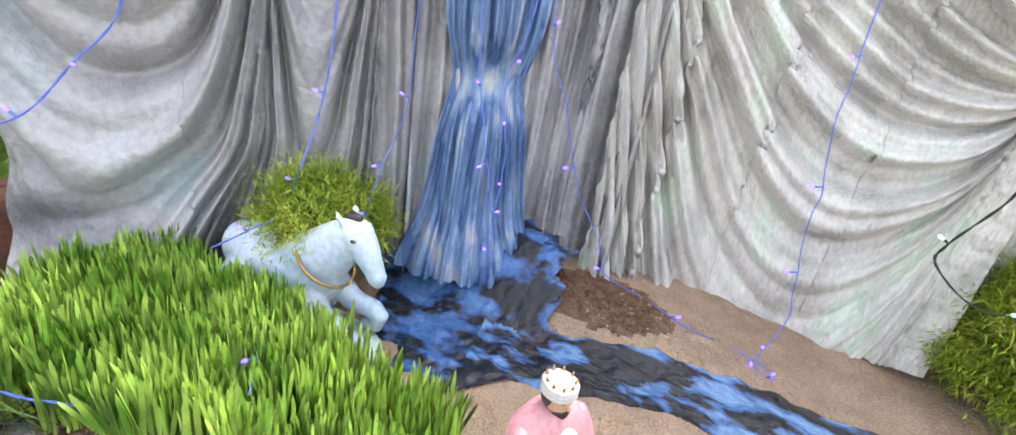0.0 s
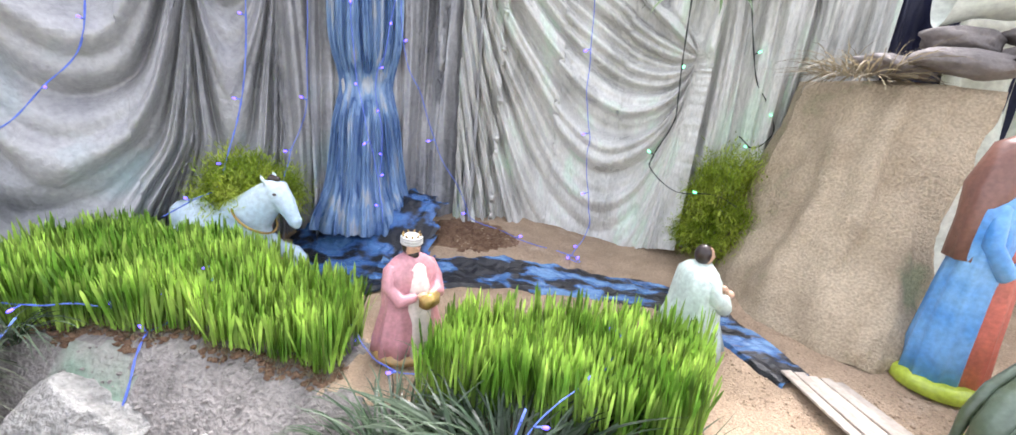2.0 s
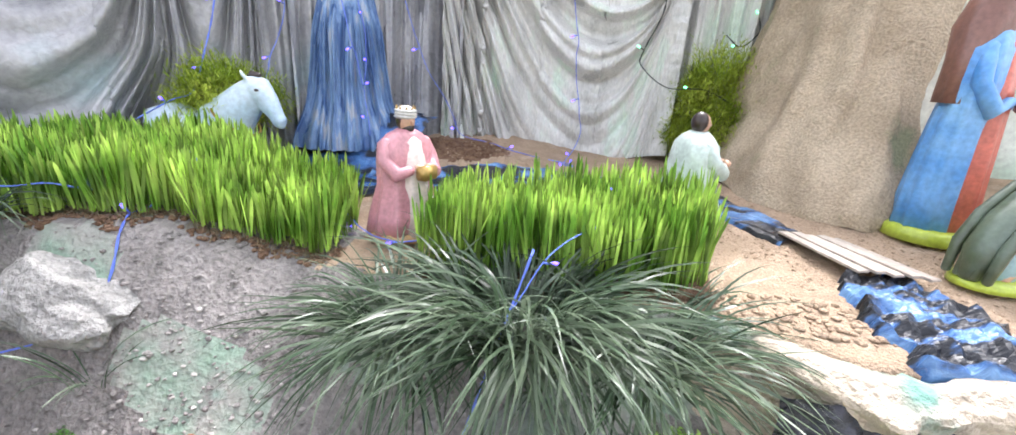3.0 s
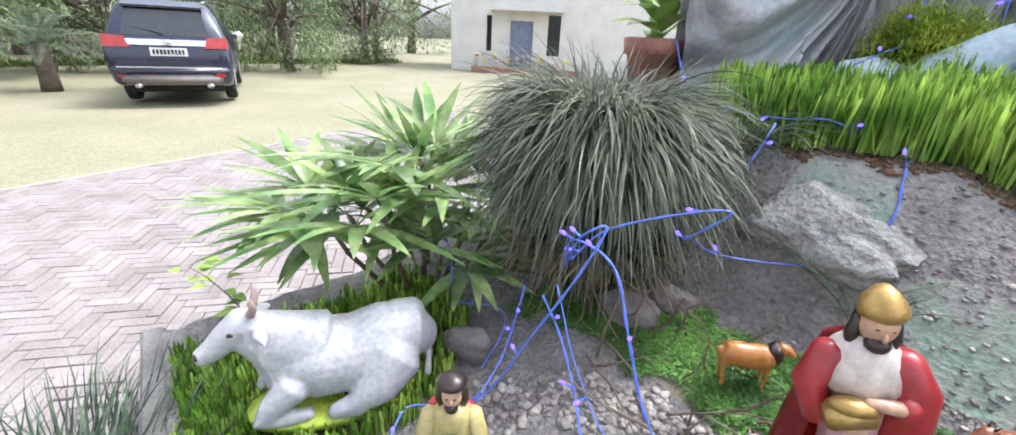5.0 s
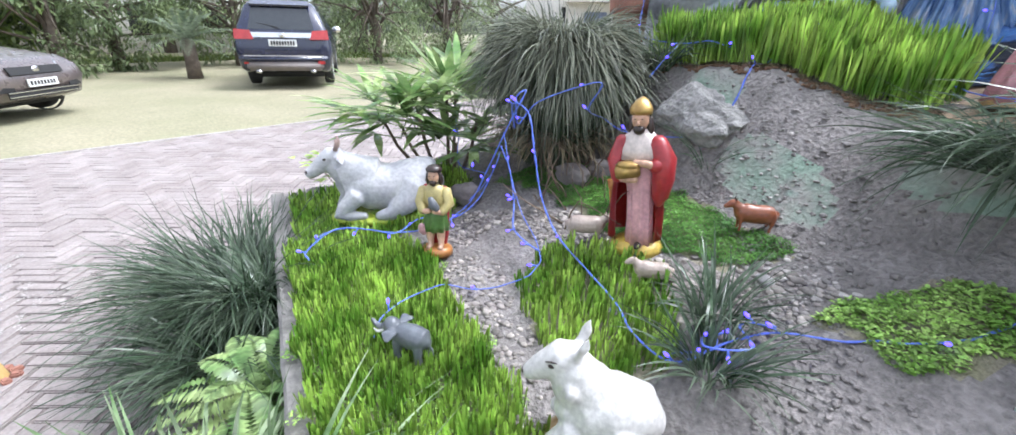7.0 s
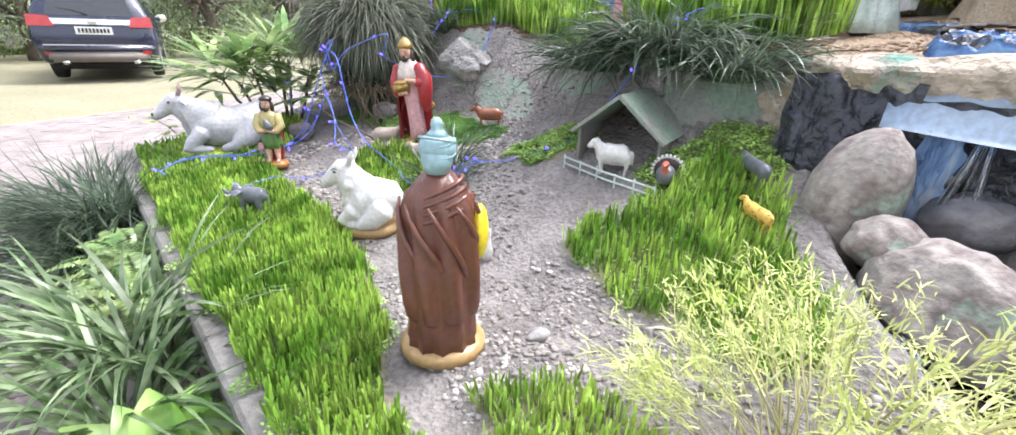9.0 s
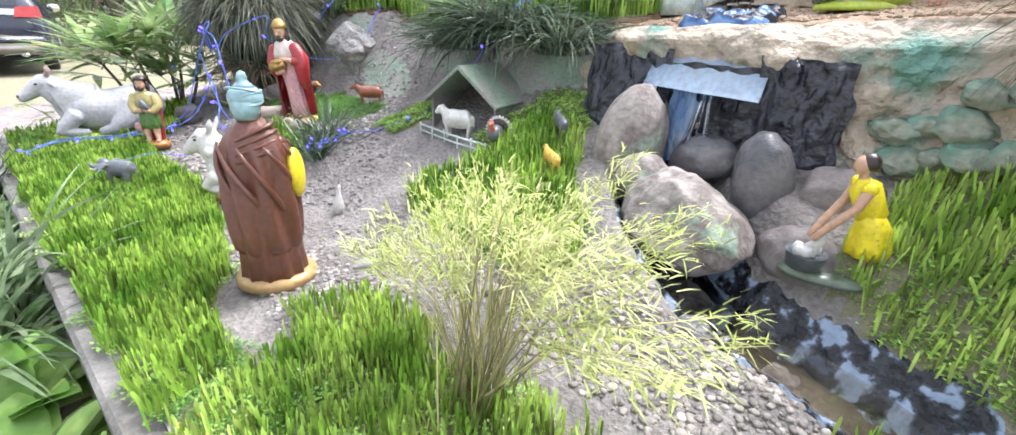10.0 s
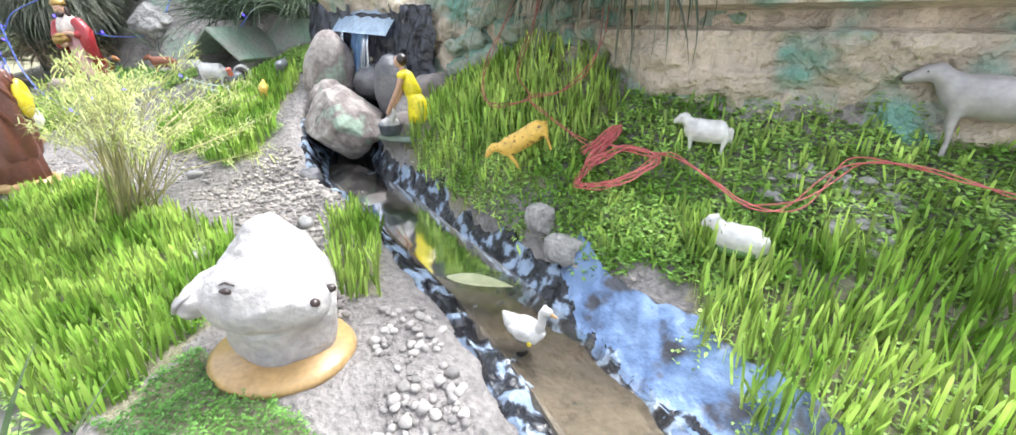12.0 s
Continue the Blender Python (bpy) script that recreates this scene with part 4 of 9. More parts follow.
tuft("strap_plant", (0.62, -0.47, 0.14), 80, 0.08, 0.45, 0.74, 0.017, 20, 95, SPIDER, STRAP_L, "strap plant", 9)
tuft("strap_plant", (3.02, -0.16, 0.25), 12, 0.05, 0.28, 0.40, 0.014, 16, 50, SPIDER, "few pale strap leaves rising beside the kerb", "strap plant", 8)
HANG_L = "long grass hanging over the crumbling wall edge"
tuft("hanging_grass", (3.26, 1.46, 1.25), 1500, 0.16, 0.34, 0.62, 0.011, 36, 165, TUSSOCK, HANG_L, "ornamental grass", 10)
tuft("hanging_grass", (3.42, 1.38, 1.24), 500, 0.12, 0.26, 0.48, 0.010, 40, 165, MONDO, HANG_L, "ornamental grass", 10)
tuft("hanging_leaf", (1.38, 2.92, 2.66), 9, 0.05, 0.22, 0.36, 0.030, 50, 150, SPIDER, "few broad strap leaves hanging over the cloth edge", "strap plant", 8)
tuft("hanging_leaf", (1.72, 3.10, 2.72), 7, 0.05, 0.22, 0.36, 0.030, 50, 150, SPIDER, "few broad strap leaves hanging over the cloth edge", "strap plant", 8)
tuft("straw", (2.02, 2.82, 2.36), 300, 0.14, 0.10, 0.28, 0.005, 60, 110, DRY, "loose dry straw on the hessian rock", "straw", 5)


def needle_bush(name, at, r, n, material, label, needle=0.030, squash=1.0, sprays=130, dark=True):
    """A rounded shrub of sprays of fine needles with gaps between."""
    d = rng.normal(0, 1, (sprays, 3))
    d[:, 2] = np.abs(d[:, 2]) * 0.9 - 0.15
    d /= np.linalg.norm(d, axis=1, keepdims=True)
    reach = r * rng.uniform(0.72, 1.12, sprays)
    tips = d * reach[:, None]
    tips[:, 2] *= squash
    k = rng.integers(0, sprays, n)
    u = rng.uniform(0.45, 1.0, n) ** 0.6
    base = tips[k] * u[:, None] + rng.normal(0, 0.035 * r / 0.25, (n, 3))
    base[:, 2] += r * squash * 0.25
    way = d[k] * 0.7 + rng.normal(0, 0.6, (n, 3))
    way /= np.linalg.norm(way, axis=1, keepdims=True)
    me = strands(name, base, way, rng.uniform(0.7, 1.4, n) * needle, rng.uniform(0.7, 1.3, n) * needle * 0.20, np.full(n, 0.15), material, segs=2, taper=0.2)
    root = thing(name, None, None, label, "shrub", at)
    crown = new("crown", me)
    crown.parent = root
    bm = bmesh.new()
    for i in range(26):
        t = Vector(tips[i * 3 % sprays])
        along(bm, [(0, 0, 0, 0.005), (t.x * 0.4, t.y * 0.4, t.z * 0.5 + 0.05, 0.004), (t.x * 0.9, t.y * 0.9, t.z * 0.9 + r * squash * 0.25, 0.0015)], n=5)
    part("stem", bm, TWIG, root)
    return root


FERN_A = needle_bush("asparagus_fern", (-0.56, 2.30, 1.50), 0.22, 17000, FERN, "rounded yellow-green asparagus fern potted before the cloth", squash=1.05)
bm = bmesh.new()
loft(bm, [(0, 0, -0.27, 0.07, 0.07), (0, 0, -0.04, 0.095, 0.095), (0, 0, 0.0, 0.10, 0.10), (0, 0, 0.0, 0.085, 0.085)], 0, 24)
part("pot", bm, TERRACOTTA, FERN_A, "small terracotta pot")
needle_bush("asparagus_fern", on(1.66, 3.02, 0.02), 0.19, 21000, FERN, "upright yellow-green asparagus fern between cloth and hessian rock", squash=2.7)


def lime_plant(name, at, label):
    """Long bare stems fanning out of one foot, with sprays of fine pale lance leaves at their ends."""
    root = thing(name, None, None, label, "shrub", at)
    bm = bmesh.new()
    bases, wayz, ls, ws = [], [], [], []
    for i in range(78):
        a, out = rng.uniform(0, 2 * math.pi), 0.48 * rng.uniform(0.05, 1.0) ** 0.6
        h = 0.54 - 0.75 * out * out + rng.uniform(-0.12, 0.04) - 0.35 * out * max(0.0, -math.cos(a))
        tip = Vector((math.cos(a) * out, math.sin(a) * out * (1.0 if math.sin(a) > 0 else 0.42) + 0.04, h))
        mid = Vector((tip.x * 0.42, tip.y * 0.42, h * 0.72))
        along(bm, [(rng.normal(0, 0.035), rng.normal(0, 0.035), 0, 0.0020), (*mid, 0.0016), (*tip, 0.0009)], n=4)
        for j in range(60):
            u = 0.25 + 0.78 * rng.uniform(0.0, 1.0) ** 0.7
            p = mid.lerp(tip, u) + Vector(rng.normal(0, 0.012, 3))
            w = (tip - mid).normalized() * 0.8 + Vector(rng.normal(0, 0.5, 3))
            bases.append(p), wayz.append(w.normalized()), ls.append(rng.uniform(0.020, 0.044)), ws.append(rng.uniform(0.003, 0.0055))
    me = strands("foliage", np.array(bases), np.array(wayz), np.array(ls), np.array(ws), np.full(len(ls), 0.25), LIME, segs=2, taper=0.15)
    crown = new("foliage", me)
    crown.parent = root
    part("stem", bm, STRAWSTEM, root, "pale dry thin stems")


lime_plant("lime_shrub", on(2.22, 0.33), "lime green feathery shrub with thin pale stems")


def blade_leaf(bm, foot, way, length, width, droop, slot=0, cup=0.25, segs=6):
    """One broad leaf with a midrib fold."""
    foot, way = Vector(foot), Vector(way).normalized()
    side = way.cross(Vector((0, 0, 1)))
    side = side.normalized() if side.length > 0.05 else Vector((1, 0, 0))
    rows = []
    for i in range(segs + 1):
        u = i / segs
        p = foot + way * length * u - Vector((0, 0, droop * length * u * u))
        h = width * 0.5 * math.sin(math.pi * min(0.98, u ** 0.8 * 0.93 + 0.05))
        up = side.cross(way) * (h * cup)
        rows.append([bm.verts.new(p - side * h + up), bm.verts.new(p), bm.verts.new(p + side * h + up)])
    for a, b in zip(rows, rows[1:]):
        for k in (0, 1):
            bm.faces.new((a[k], a[k + 1], b[k + 1], b[k])).material_index = slot


def rosette(name, at, n, length, width, material, label, category, lean=(25, 75), droop=0.35, stem=0.0):
    root = thing(name, None, None, label, category, at)
    for i in range(n):
        bm = bmesh.new()
        a, l = rng.uniform(0, 2 * math.pi), radians(rng.uniform(*lean))
        w = (math.sin(l) * math.cos(a), math.sin(l) * math.sin(a), math.cos(l))
        k = rng.uniform(0.7, 1.2)
        blade_leaf(bm, (math.cos(a) * 0.03, math.sin(a) * 0.03, stem * rng.uniform(0.3, 1)), w, length * k, width * k, droop * rng.uniform(0.5, 1.5))
        part("leaf", bm, material, root)
    return root


rosette("broadleaf_plant", (1.20, -0.45, 0.17), 36, 0.32, 0.12, BROAD, "broad glossy light green leaves beside the kerb", "foliage plant")
rosette("broadleaf_plant", (1.50, -0.43, 0.17), 36, 0.32, 0.12, BROAD, "broad glossy light green leaves beside the kerb", "foliage plant")
rosette("broadleaf_plant", (1.82, -0.41, 0.16), 30, 0.31, 0.11, BROAD, "broad glossy light green leaves beside the kerb", "foliage plant")


def frond(bm, foot, way, length, droop, leaflet, pairs=22, slot=0, width=0.010):
    """An arching fern frond with leaflets on both sides."""
    foot, way = Vector(foot), Vector(way).normalized()
    side = way.cross(Vector((0, 0, 1))).normalized()
    last = foot
    for i in range(1, pairs + 1):
        u = i / pairs
        p = foot + way * length * u - Vector((0, 0, droop * length * u * u))
        d = (p - last).normalized()
        last = p
        l = leaflet * math.sin(math.pi * min(0.97, 0.12 + 0.85 * u)) + 0.004
        for s in (-1, 1):
            q = p + side * s * l + d * l * 0.35 - Vector((0, 0, l * 0.2))
            bm.faces.new([bm.verts.new(p), bm.verts.new(p.lerp(q, 0.5) + d * width), bm.verts.new(q), bm.verts.new(p.lerp(q, 0.5) - d * width)]).material_index = slot


def fern(name, at, n, length, material, label):
    root = thing(name, None, None, label, "fern", at)
    for i in range(n):
        bm = bmesh.new()
        a, l = 2 * math.pi * i / n + rng.uniform(-0.3, 0.3), radians(rng.uniform(25, 60))
        frond(bm, (0, 0, 0), (math.sin(l) * math.cos(a), math.sin(l) * math.sin(a), math.cos(l)), length * rng.uniform(0.8, 1.15), 0.55, 0.06)
        part("frond", bm, material, root)


fern("sword_fern", (-0.14, -0.50, 0.22), 22, 0.40, PALM, "sword fern with arching fronds beside the kerb")
fern("sword_fern", (0.16, -0.50, 0.20), 20, 0.38, PALM, "sword fern with arching fronds beside the kerb")


def fan_palm(name, at, canes, label):
    """Canes that carry fans of long leaflets."""
    root = thing(name, None, None, label, "palm", at)
    for dx, dy, h, size in canes:
        bm = bmesh.new()
        along(bm, [(dx * 0.3, dy * 0.3, 0, 0.012), (dx * 0.8, dy * 0.8, h * 0.6, 0.010), (dx, dy, h, 0.008)], n=7)
        part("cane", bm, TWIG, root, "thin dark palm cane")
        for k in range(6):
            a, l = 2 * math.pi * k / 6 + rng.uniform(-0.4, 0.4), radians(rng.uniform(25, 75))
            w = Vector((math.sin(l) * math.cos(a), math.sin(l) * math.sin(a), math.cos(l)))
            f = Vector((dx, dy, h * rng.uniform(0.7, 1.0)))
            tip = f + w * size * 0.45
            bm = bmesh.new()
            along(bm, [(*f, 0.004), (*tip, 0.003)], n=5)
            s = w.cross(Vector((0, 0, 1))).normalized()
            for j in range(7):
                g = radians(-75 + 25 * j)
                blade_leaf(bm, tip, w * math.cos(g) + s * math.sin(g), size * rng.uniform(0.85, 1.15), 0.05, 0.20, cup=0.15, segs=5)
            part("fan", bm, PALM, root)


fan_palm("lady_palm", (-1.42, 0.46, 0.50), [(0, 0, 0.62, 0.42), (0.14, -0.20, 0.48, 0.40), (-0.18, 0.10, 0.52, 0.40), (0.10, 0.16, 0.42, 0.38), (-0.16, -0.26, 0.36, 0.36), (0.2, 0.0, 0.30, 0.32), (-0.05, -0.38, 0.42, 0.36)],
         "fan-leaved lady palm with long green leaflets")


def vine(name, at, label):
    root = thing(name, None, None, label, "vine", at)
    bm = bmesh.new()
    pts = [(0, 0, 0, 0.003), (-0.12, -0.08, 0.10, 0.003), (-0.26, -0.16, 0.14, 0.002), (-0.40, -0.22, 0.12, 0.0015)]
    along(bm, pts, n=5)
    part("stem", bm, TWIG, root)
    for i in range(16):
        u = rng.uniform(0.1, 1)
        bm = bmesh.new()
        a = rng.uniform(0, 6.28)
        blade_leaf(bm, (-0.40 * u + rng.normal(0, 0.03), -0.22 * u + rng.normal(0, 0.03), 0.12 * math.sin(u * 2) + rng.normal(0, 0.02)), (math.cos(a), math.sin(a), 0.3), 0.07, 0.045, 0.4)
        part("leaf", bm, WHEAT_Y, root)


vine("creeper", (-1.50, -0.20, 0.48), "yellow-green creeper leaves trailing from the garden edge")


def twig_pile():
    root = thing("bare_branch", None, None, "dry bare thorny branch leaning in front of the grass mound", "branch", on(-0.62, 0.78))
    for i in range(26):
        bm = bmesh.new()
        p = Vector((rng.uniform(-0.15, 0.45), rng.uniform(-0.12, 0.25), 0.0))
        d = Vector((rng.normal(0.1, 0.35), rng.normal(0, 0.3), rng.uniform(0.2, 1))).normalized()
        pts, r = [], rng.uniform(0.003, 0.007)
        for k in range(6):
            pts.append((*p, r * (1 - k / 7)))
            d = (d + Vector(rng.normal(0, 0.3, 3))).normalized()
            p = p + d * rng.uniform(0.05, 0.10)
            p.z = max(p.z, 0.0)
        along(bm, pts, n=5)
        part("twig", bm, TWIG, root)


twig_pile()


# ---- pebbles ----
def pebbles(name, spots, lo, hi, label, material=PEBBLE, flat=0.6):
    bm = bmesh.new()
    bmesh.ops.create_icosphere(bm, subdivisions=2, radius=1.0)
    unit = np.array([v.co[:] for v in bm.verts])
    tris = np.array([[v.index for v in f.verts] for f in bm.faces])
    bm.free()
    co, fs = [], []
    for i, (x, y, z) in enumerate(spots):
        s = rng.uniform(lo, hi) * rng.uniform(0.6, 1.0)
        k = np.array([s * rng.uniform(0.8, 1.4), s, s * flat * rng.uniform(0.7, 1.2)])
        a = rng.uniform(0, 6.28)
        jit = 1 + 0.22 * np.sin(unit @ rng.normal(0, 2.2, 3) + rng.uniform(0, 6))
        p = unit * jit[:, None] * k
        p = np.stack([p[:, 0] * math.cos(a) - p[:, 1] * math.sin(a), p[:, 0] * math.sin(a) + p[:, 1] * math.cos(a), p[:, 2]], 1)
        co.append(p + (x, y, z + s * flat * 0.35))
        fs.append(tris + i * len(unit))
    me = fast_mesh(name, np.concatenate(co), np.concatenate(fs), material)
    tagged(new(name, me), label, "pebbles", kind="stuff")


GRAVEL = "loose grey and buff pebbles scattered on mud"
pebbles("pebbles", scatter([(-0.78, 0.42), (-0.62, 0.66), (-0.3, 0.80), (-0.1, 0.90), (-0.05, 0.82), (-0.25, 0.64), (-0.55, 0.46), (-0.5, 0.15), (-0.62, 0.12)], 620), 0.008, 0.017, GRAVEL)
pebbles("pebbles", scatter([(-0.45, 0.16), (0.62, 0.13), (0.9, 0.2), (0.5, 0.36), (0.1, 0.32), (-0.3, 0.40)], 520), 0.006, 0.015, GRAVEL)
pebbles("pebbles", scatter([(0.12, 0.86), (0.28, 1.1), (0.62, 1.1), (0.6, 0.8), (0.5, 0.66)], 260), 0.008, 0.018, GRAVEL)
pebbles("pebbles", scatter([(1.05, 0.30), (1.20, 0.10), (1.72, 0.2), (2.0, 0.45), (1.8, 0.66), (1.45, 0.62), (1.2, 0.5)], 800), 0.003, 0.010, GRAVEL)
pebbles("pebbles", scatter([(2.1, 0.55), (2.2, 0.88), (2.7, 0.80), (3.05, 0.55), (3.2, 0.42), (2.95, 0.32), (2.7, 0.48)], 1700), 0.004, 0.012, GRAVEL)
pebbles("pebbles", scatter([(3.20, 0.50), (3.34, 0.56), (3.56, 0.38), (3.70, 0.18), (3.60, 0.14), (3.44, 0.30)], 200), 0.006, 0.013, "pale pebbles lining the stream bank", PALE_PEBBLE, 0.7)
pebbles("pebbles", scatter([(3.4, 0.86), (3.6, 0.86), (3.9, 0.66), (4.2, 0.45), (4.1, 0.35), (3.8, 0.55)], 70), 0.005, 0.013, GRAVEL)
pebbles("mud_clods", scatter([(-0.55, 1.40), (-0.2, 1.56), (0.3, 1.72), (0.5, 1.5), (0.4, 1.2), (0.0, 1.22), (-0.4, 1.28)], 450), 0.002, 0.007, "crumbly grey mud clods on the slope", MUD)
pebbles("mud_clods", scatter([(0.4, 1.1), (0.9, 0.9), (1.2, 0.6), (0.9, 0.4), (0.6, 0.8)], 300), 0.005, 0.013, "crumbly grey mud clods on the path", MUD)
pebbles("mud_clods", scatter([(-0.45, 1.22), (-0.3, 1.5), (0.3, 1.68), (0.6, 1.5), (0.75, 1.2), (0.5, 1.0), (0.3, 1.2), (0.0, 1.18)], 260, 0.06), 0.002, 0.013, "crumbly grey mud lumps and rubble on the slope", MUD)
pebbles("pebbles", scatter([(0.0, 1.02), (0.12, 1.16), (0.40, 1.22), (0.62, 1.12), (0.66, 0.90), (0.45, 0.95), (0.2, 1.02)], 300, 0.05), 0.005, 0.014, "pale pebbles below the mud slope", PALE_PEBBLE)
pebbles("pebbles", scatter([(0.95, 0.25), (1.15, 0.12), (1.72, 0.12), (1.85, 0.36), (1.6, 0.45), (1.3, 0.32)], 600, 0.05), 0.004, 0.011, "pale pebbles round the brown-robed figurine", PALE_PEBBLE)
pebbles("pebbles", scatter([(1.25, 0.62), (1.4, 0.72), (1.9, 0.66), (2.1, 0.75), (2.12, 0.62), (1.85, 0.55), (1.4, 0.58)], 170, 0.05), 0.004, 0.011, "pale pebbles along the wheatgrass edge", PALE_PEBBLE)
pebbles("soil_clods", scatter([(-0.76, 1.40), (-0.20, 1.55), (0.33, 1.71), (0.35, 1.80), (-0.20, 1.64), (-0.74, 1.48)], 500, 0.03), 0.004, 0.014, "dark soil lumps fallen from under wheatgrass", SOIL)
pebbles("pebbles", scatter([(-0.3, 1.2), (-0.1, 1.45), (0.4, 1.5), (0.6, 1.2), (0.4, 1.1)], 130, 0.06), 0.004, 0.011, "pale stones scattered on the mud slope", PALE_PEBBLE)
pebbles("mortar_crumbs", scatter([(3.86, 1.04), (3.95, 1.14), (4.15, 1.12), (4.12, 1.0), (3.98, 0.98)], 140, 0.05), 0.006, 0.020, "pale broken mortar crumbs in the groundcover", MORTAR)
pebbles("soil_clods", scatter([(0.12, 2.80), (0.3, 2.9), (0.6, 2.84), (0.64, 2.74), (0.42, 2.66), (0.2, 2.70)], 700, 0.04), 0.003, 0.010, "reddish brown soil crumbs on the terrace", SOIL)
pebbles("sand_clods", scatter([(0.3, 2.2), (1.4, 2.2), (2.0, 1.75), (3.1, 1.72), (3.1, 2.1), (1.9, 2.6), (0.4, 2.95)], 3200, 0.05), 0.002, 0.007, "coarse sand crumbs on the terrace", SAND)
pebbles("sand_clods", scatter([(1.5, 1.60), (3.2, 1.60), (3.2, 1.66), (1.5, 1.78)], 400, 0.03), 0.005, 0.016, "lumps of sand along the terrace edge", SAND)


# ---- painted figurines: each one plain mesh ----
def fuse(bm, voxel, slot=0, rounds=4):
    """Melts the overlapping shapes of one colour into one moulded surface."""
    body = bm.copy()
    bmesh.ops.delete(body, geom=[f for f in body.faces if f.material_index != slot], context="FACES")
    bmesh.ops.delete(bm, geom=[f for f in bm.faces if f.material_index == slot], context="FACES")
    me = bpy.data.meshes.new("moulding")
    body.to_mesh(me)
    body.free()
    ob = new("moulding", me)
    grid = ob.modifiers.new("grid", "REMESH")
    grid.mode, grid.voxel_size = "VOXEL", voxel
    soft = ob.modifiers.new("soft", "SMOOTH")
    soft.iterations, soft.factor = rounds, 0.5
    bpy.context.view_layer.update()
    got = bpy.data.meshes.new_from_object(ob.evaluated_get(bpy.context.evaluated_depsgraph_get()))
    old = set(bm.faces)
    bm.from_mesh(got)
    for f in bm.faces:
        if f not in old:
            f.material_index = slot
    bpy.data.objects.remove(ob)
    bpy.data.meshes.remove(me)
    bpy.data.meshes.remove(got)


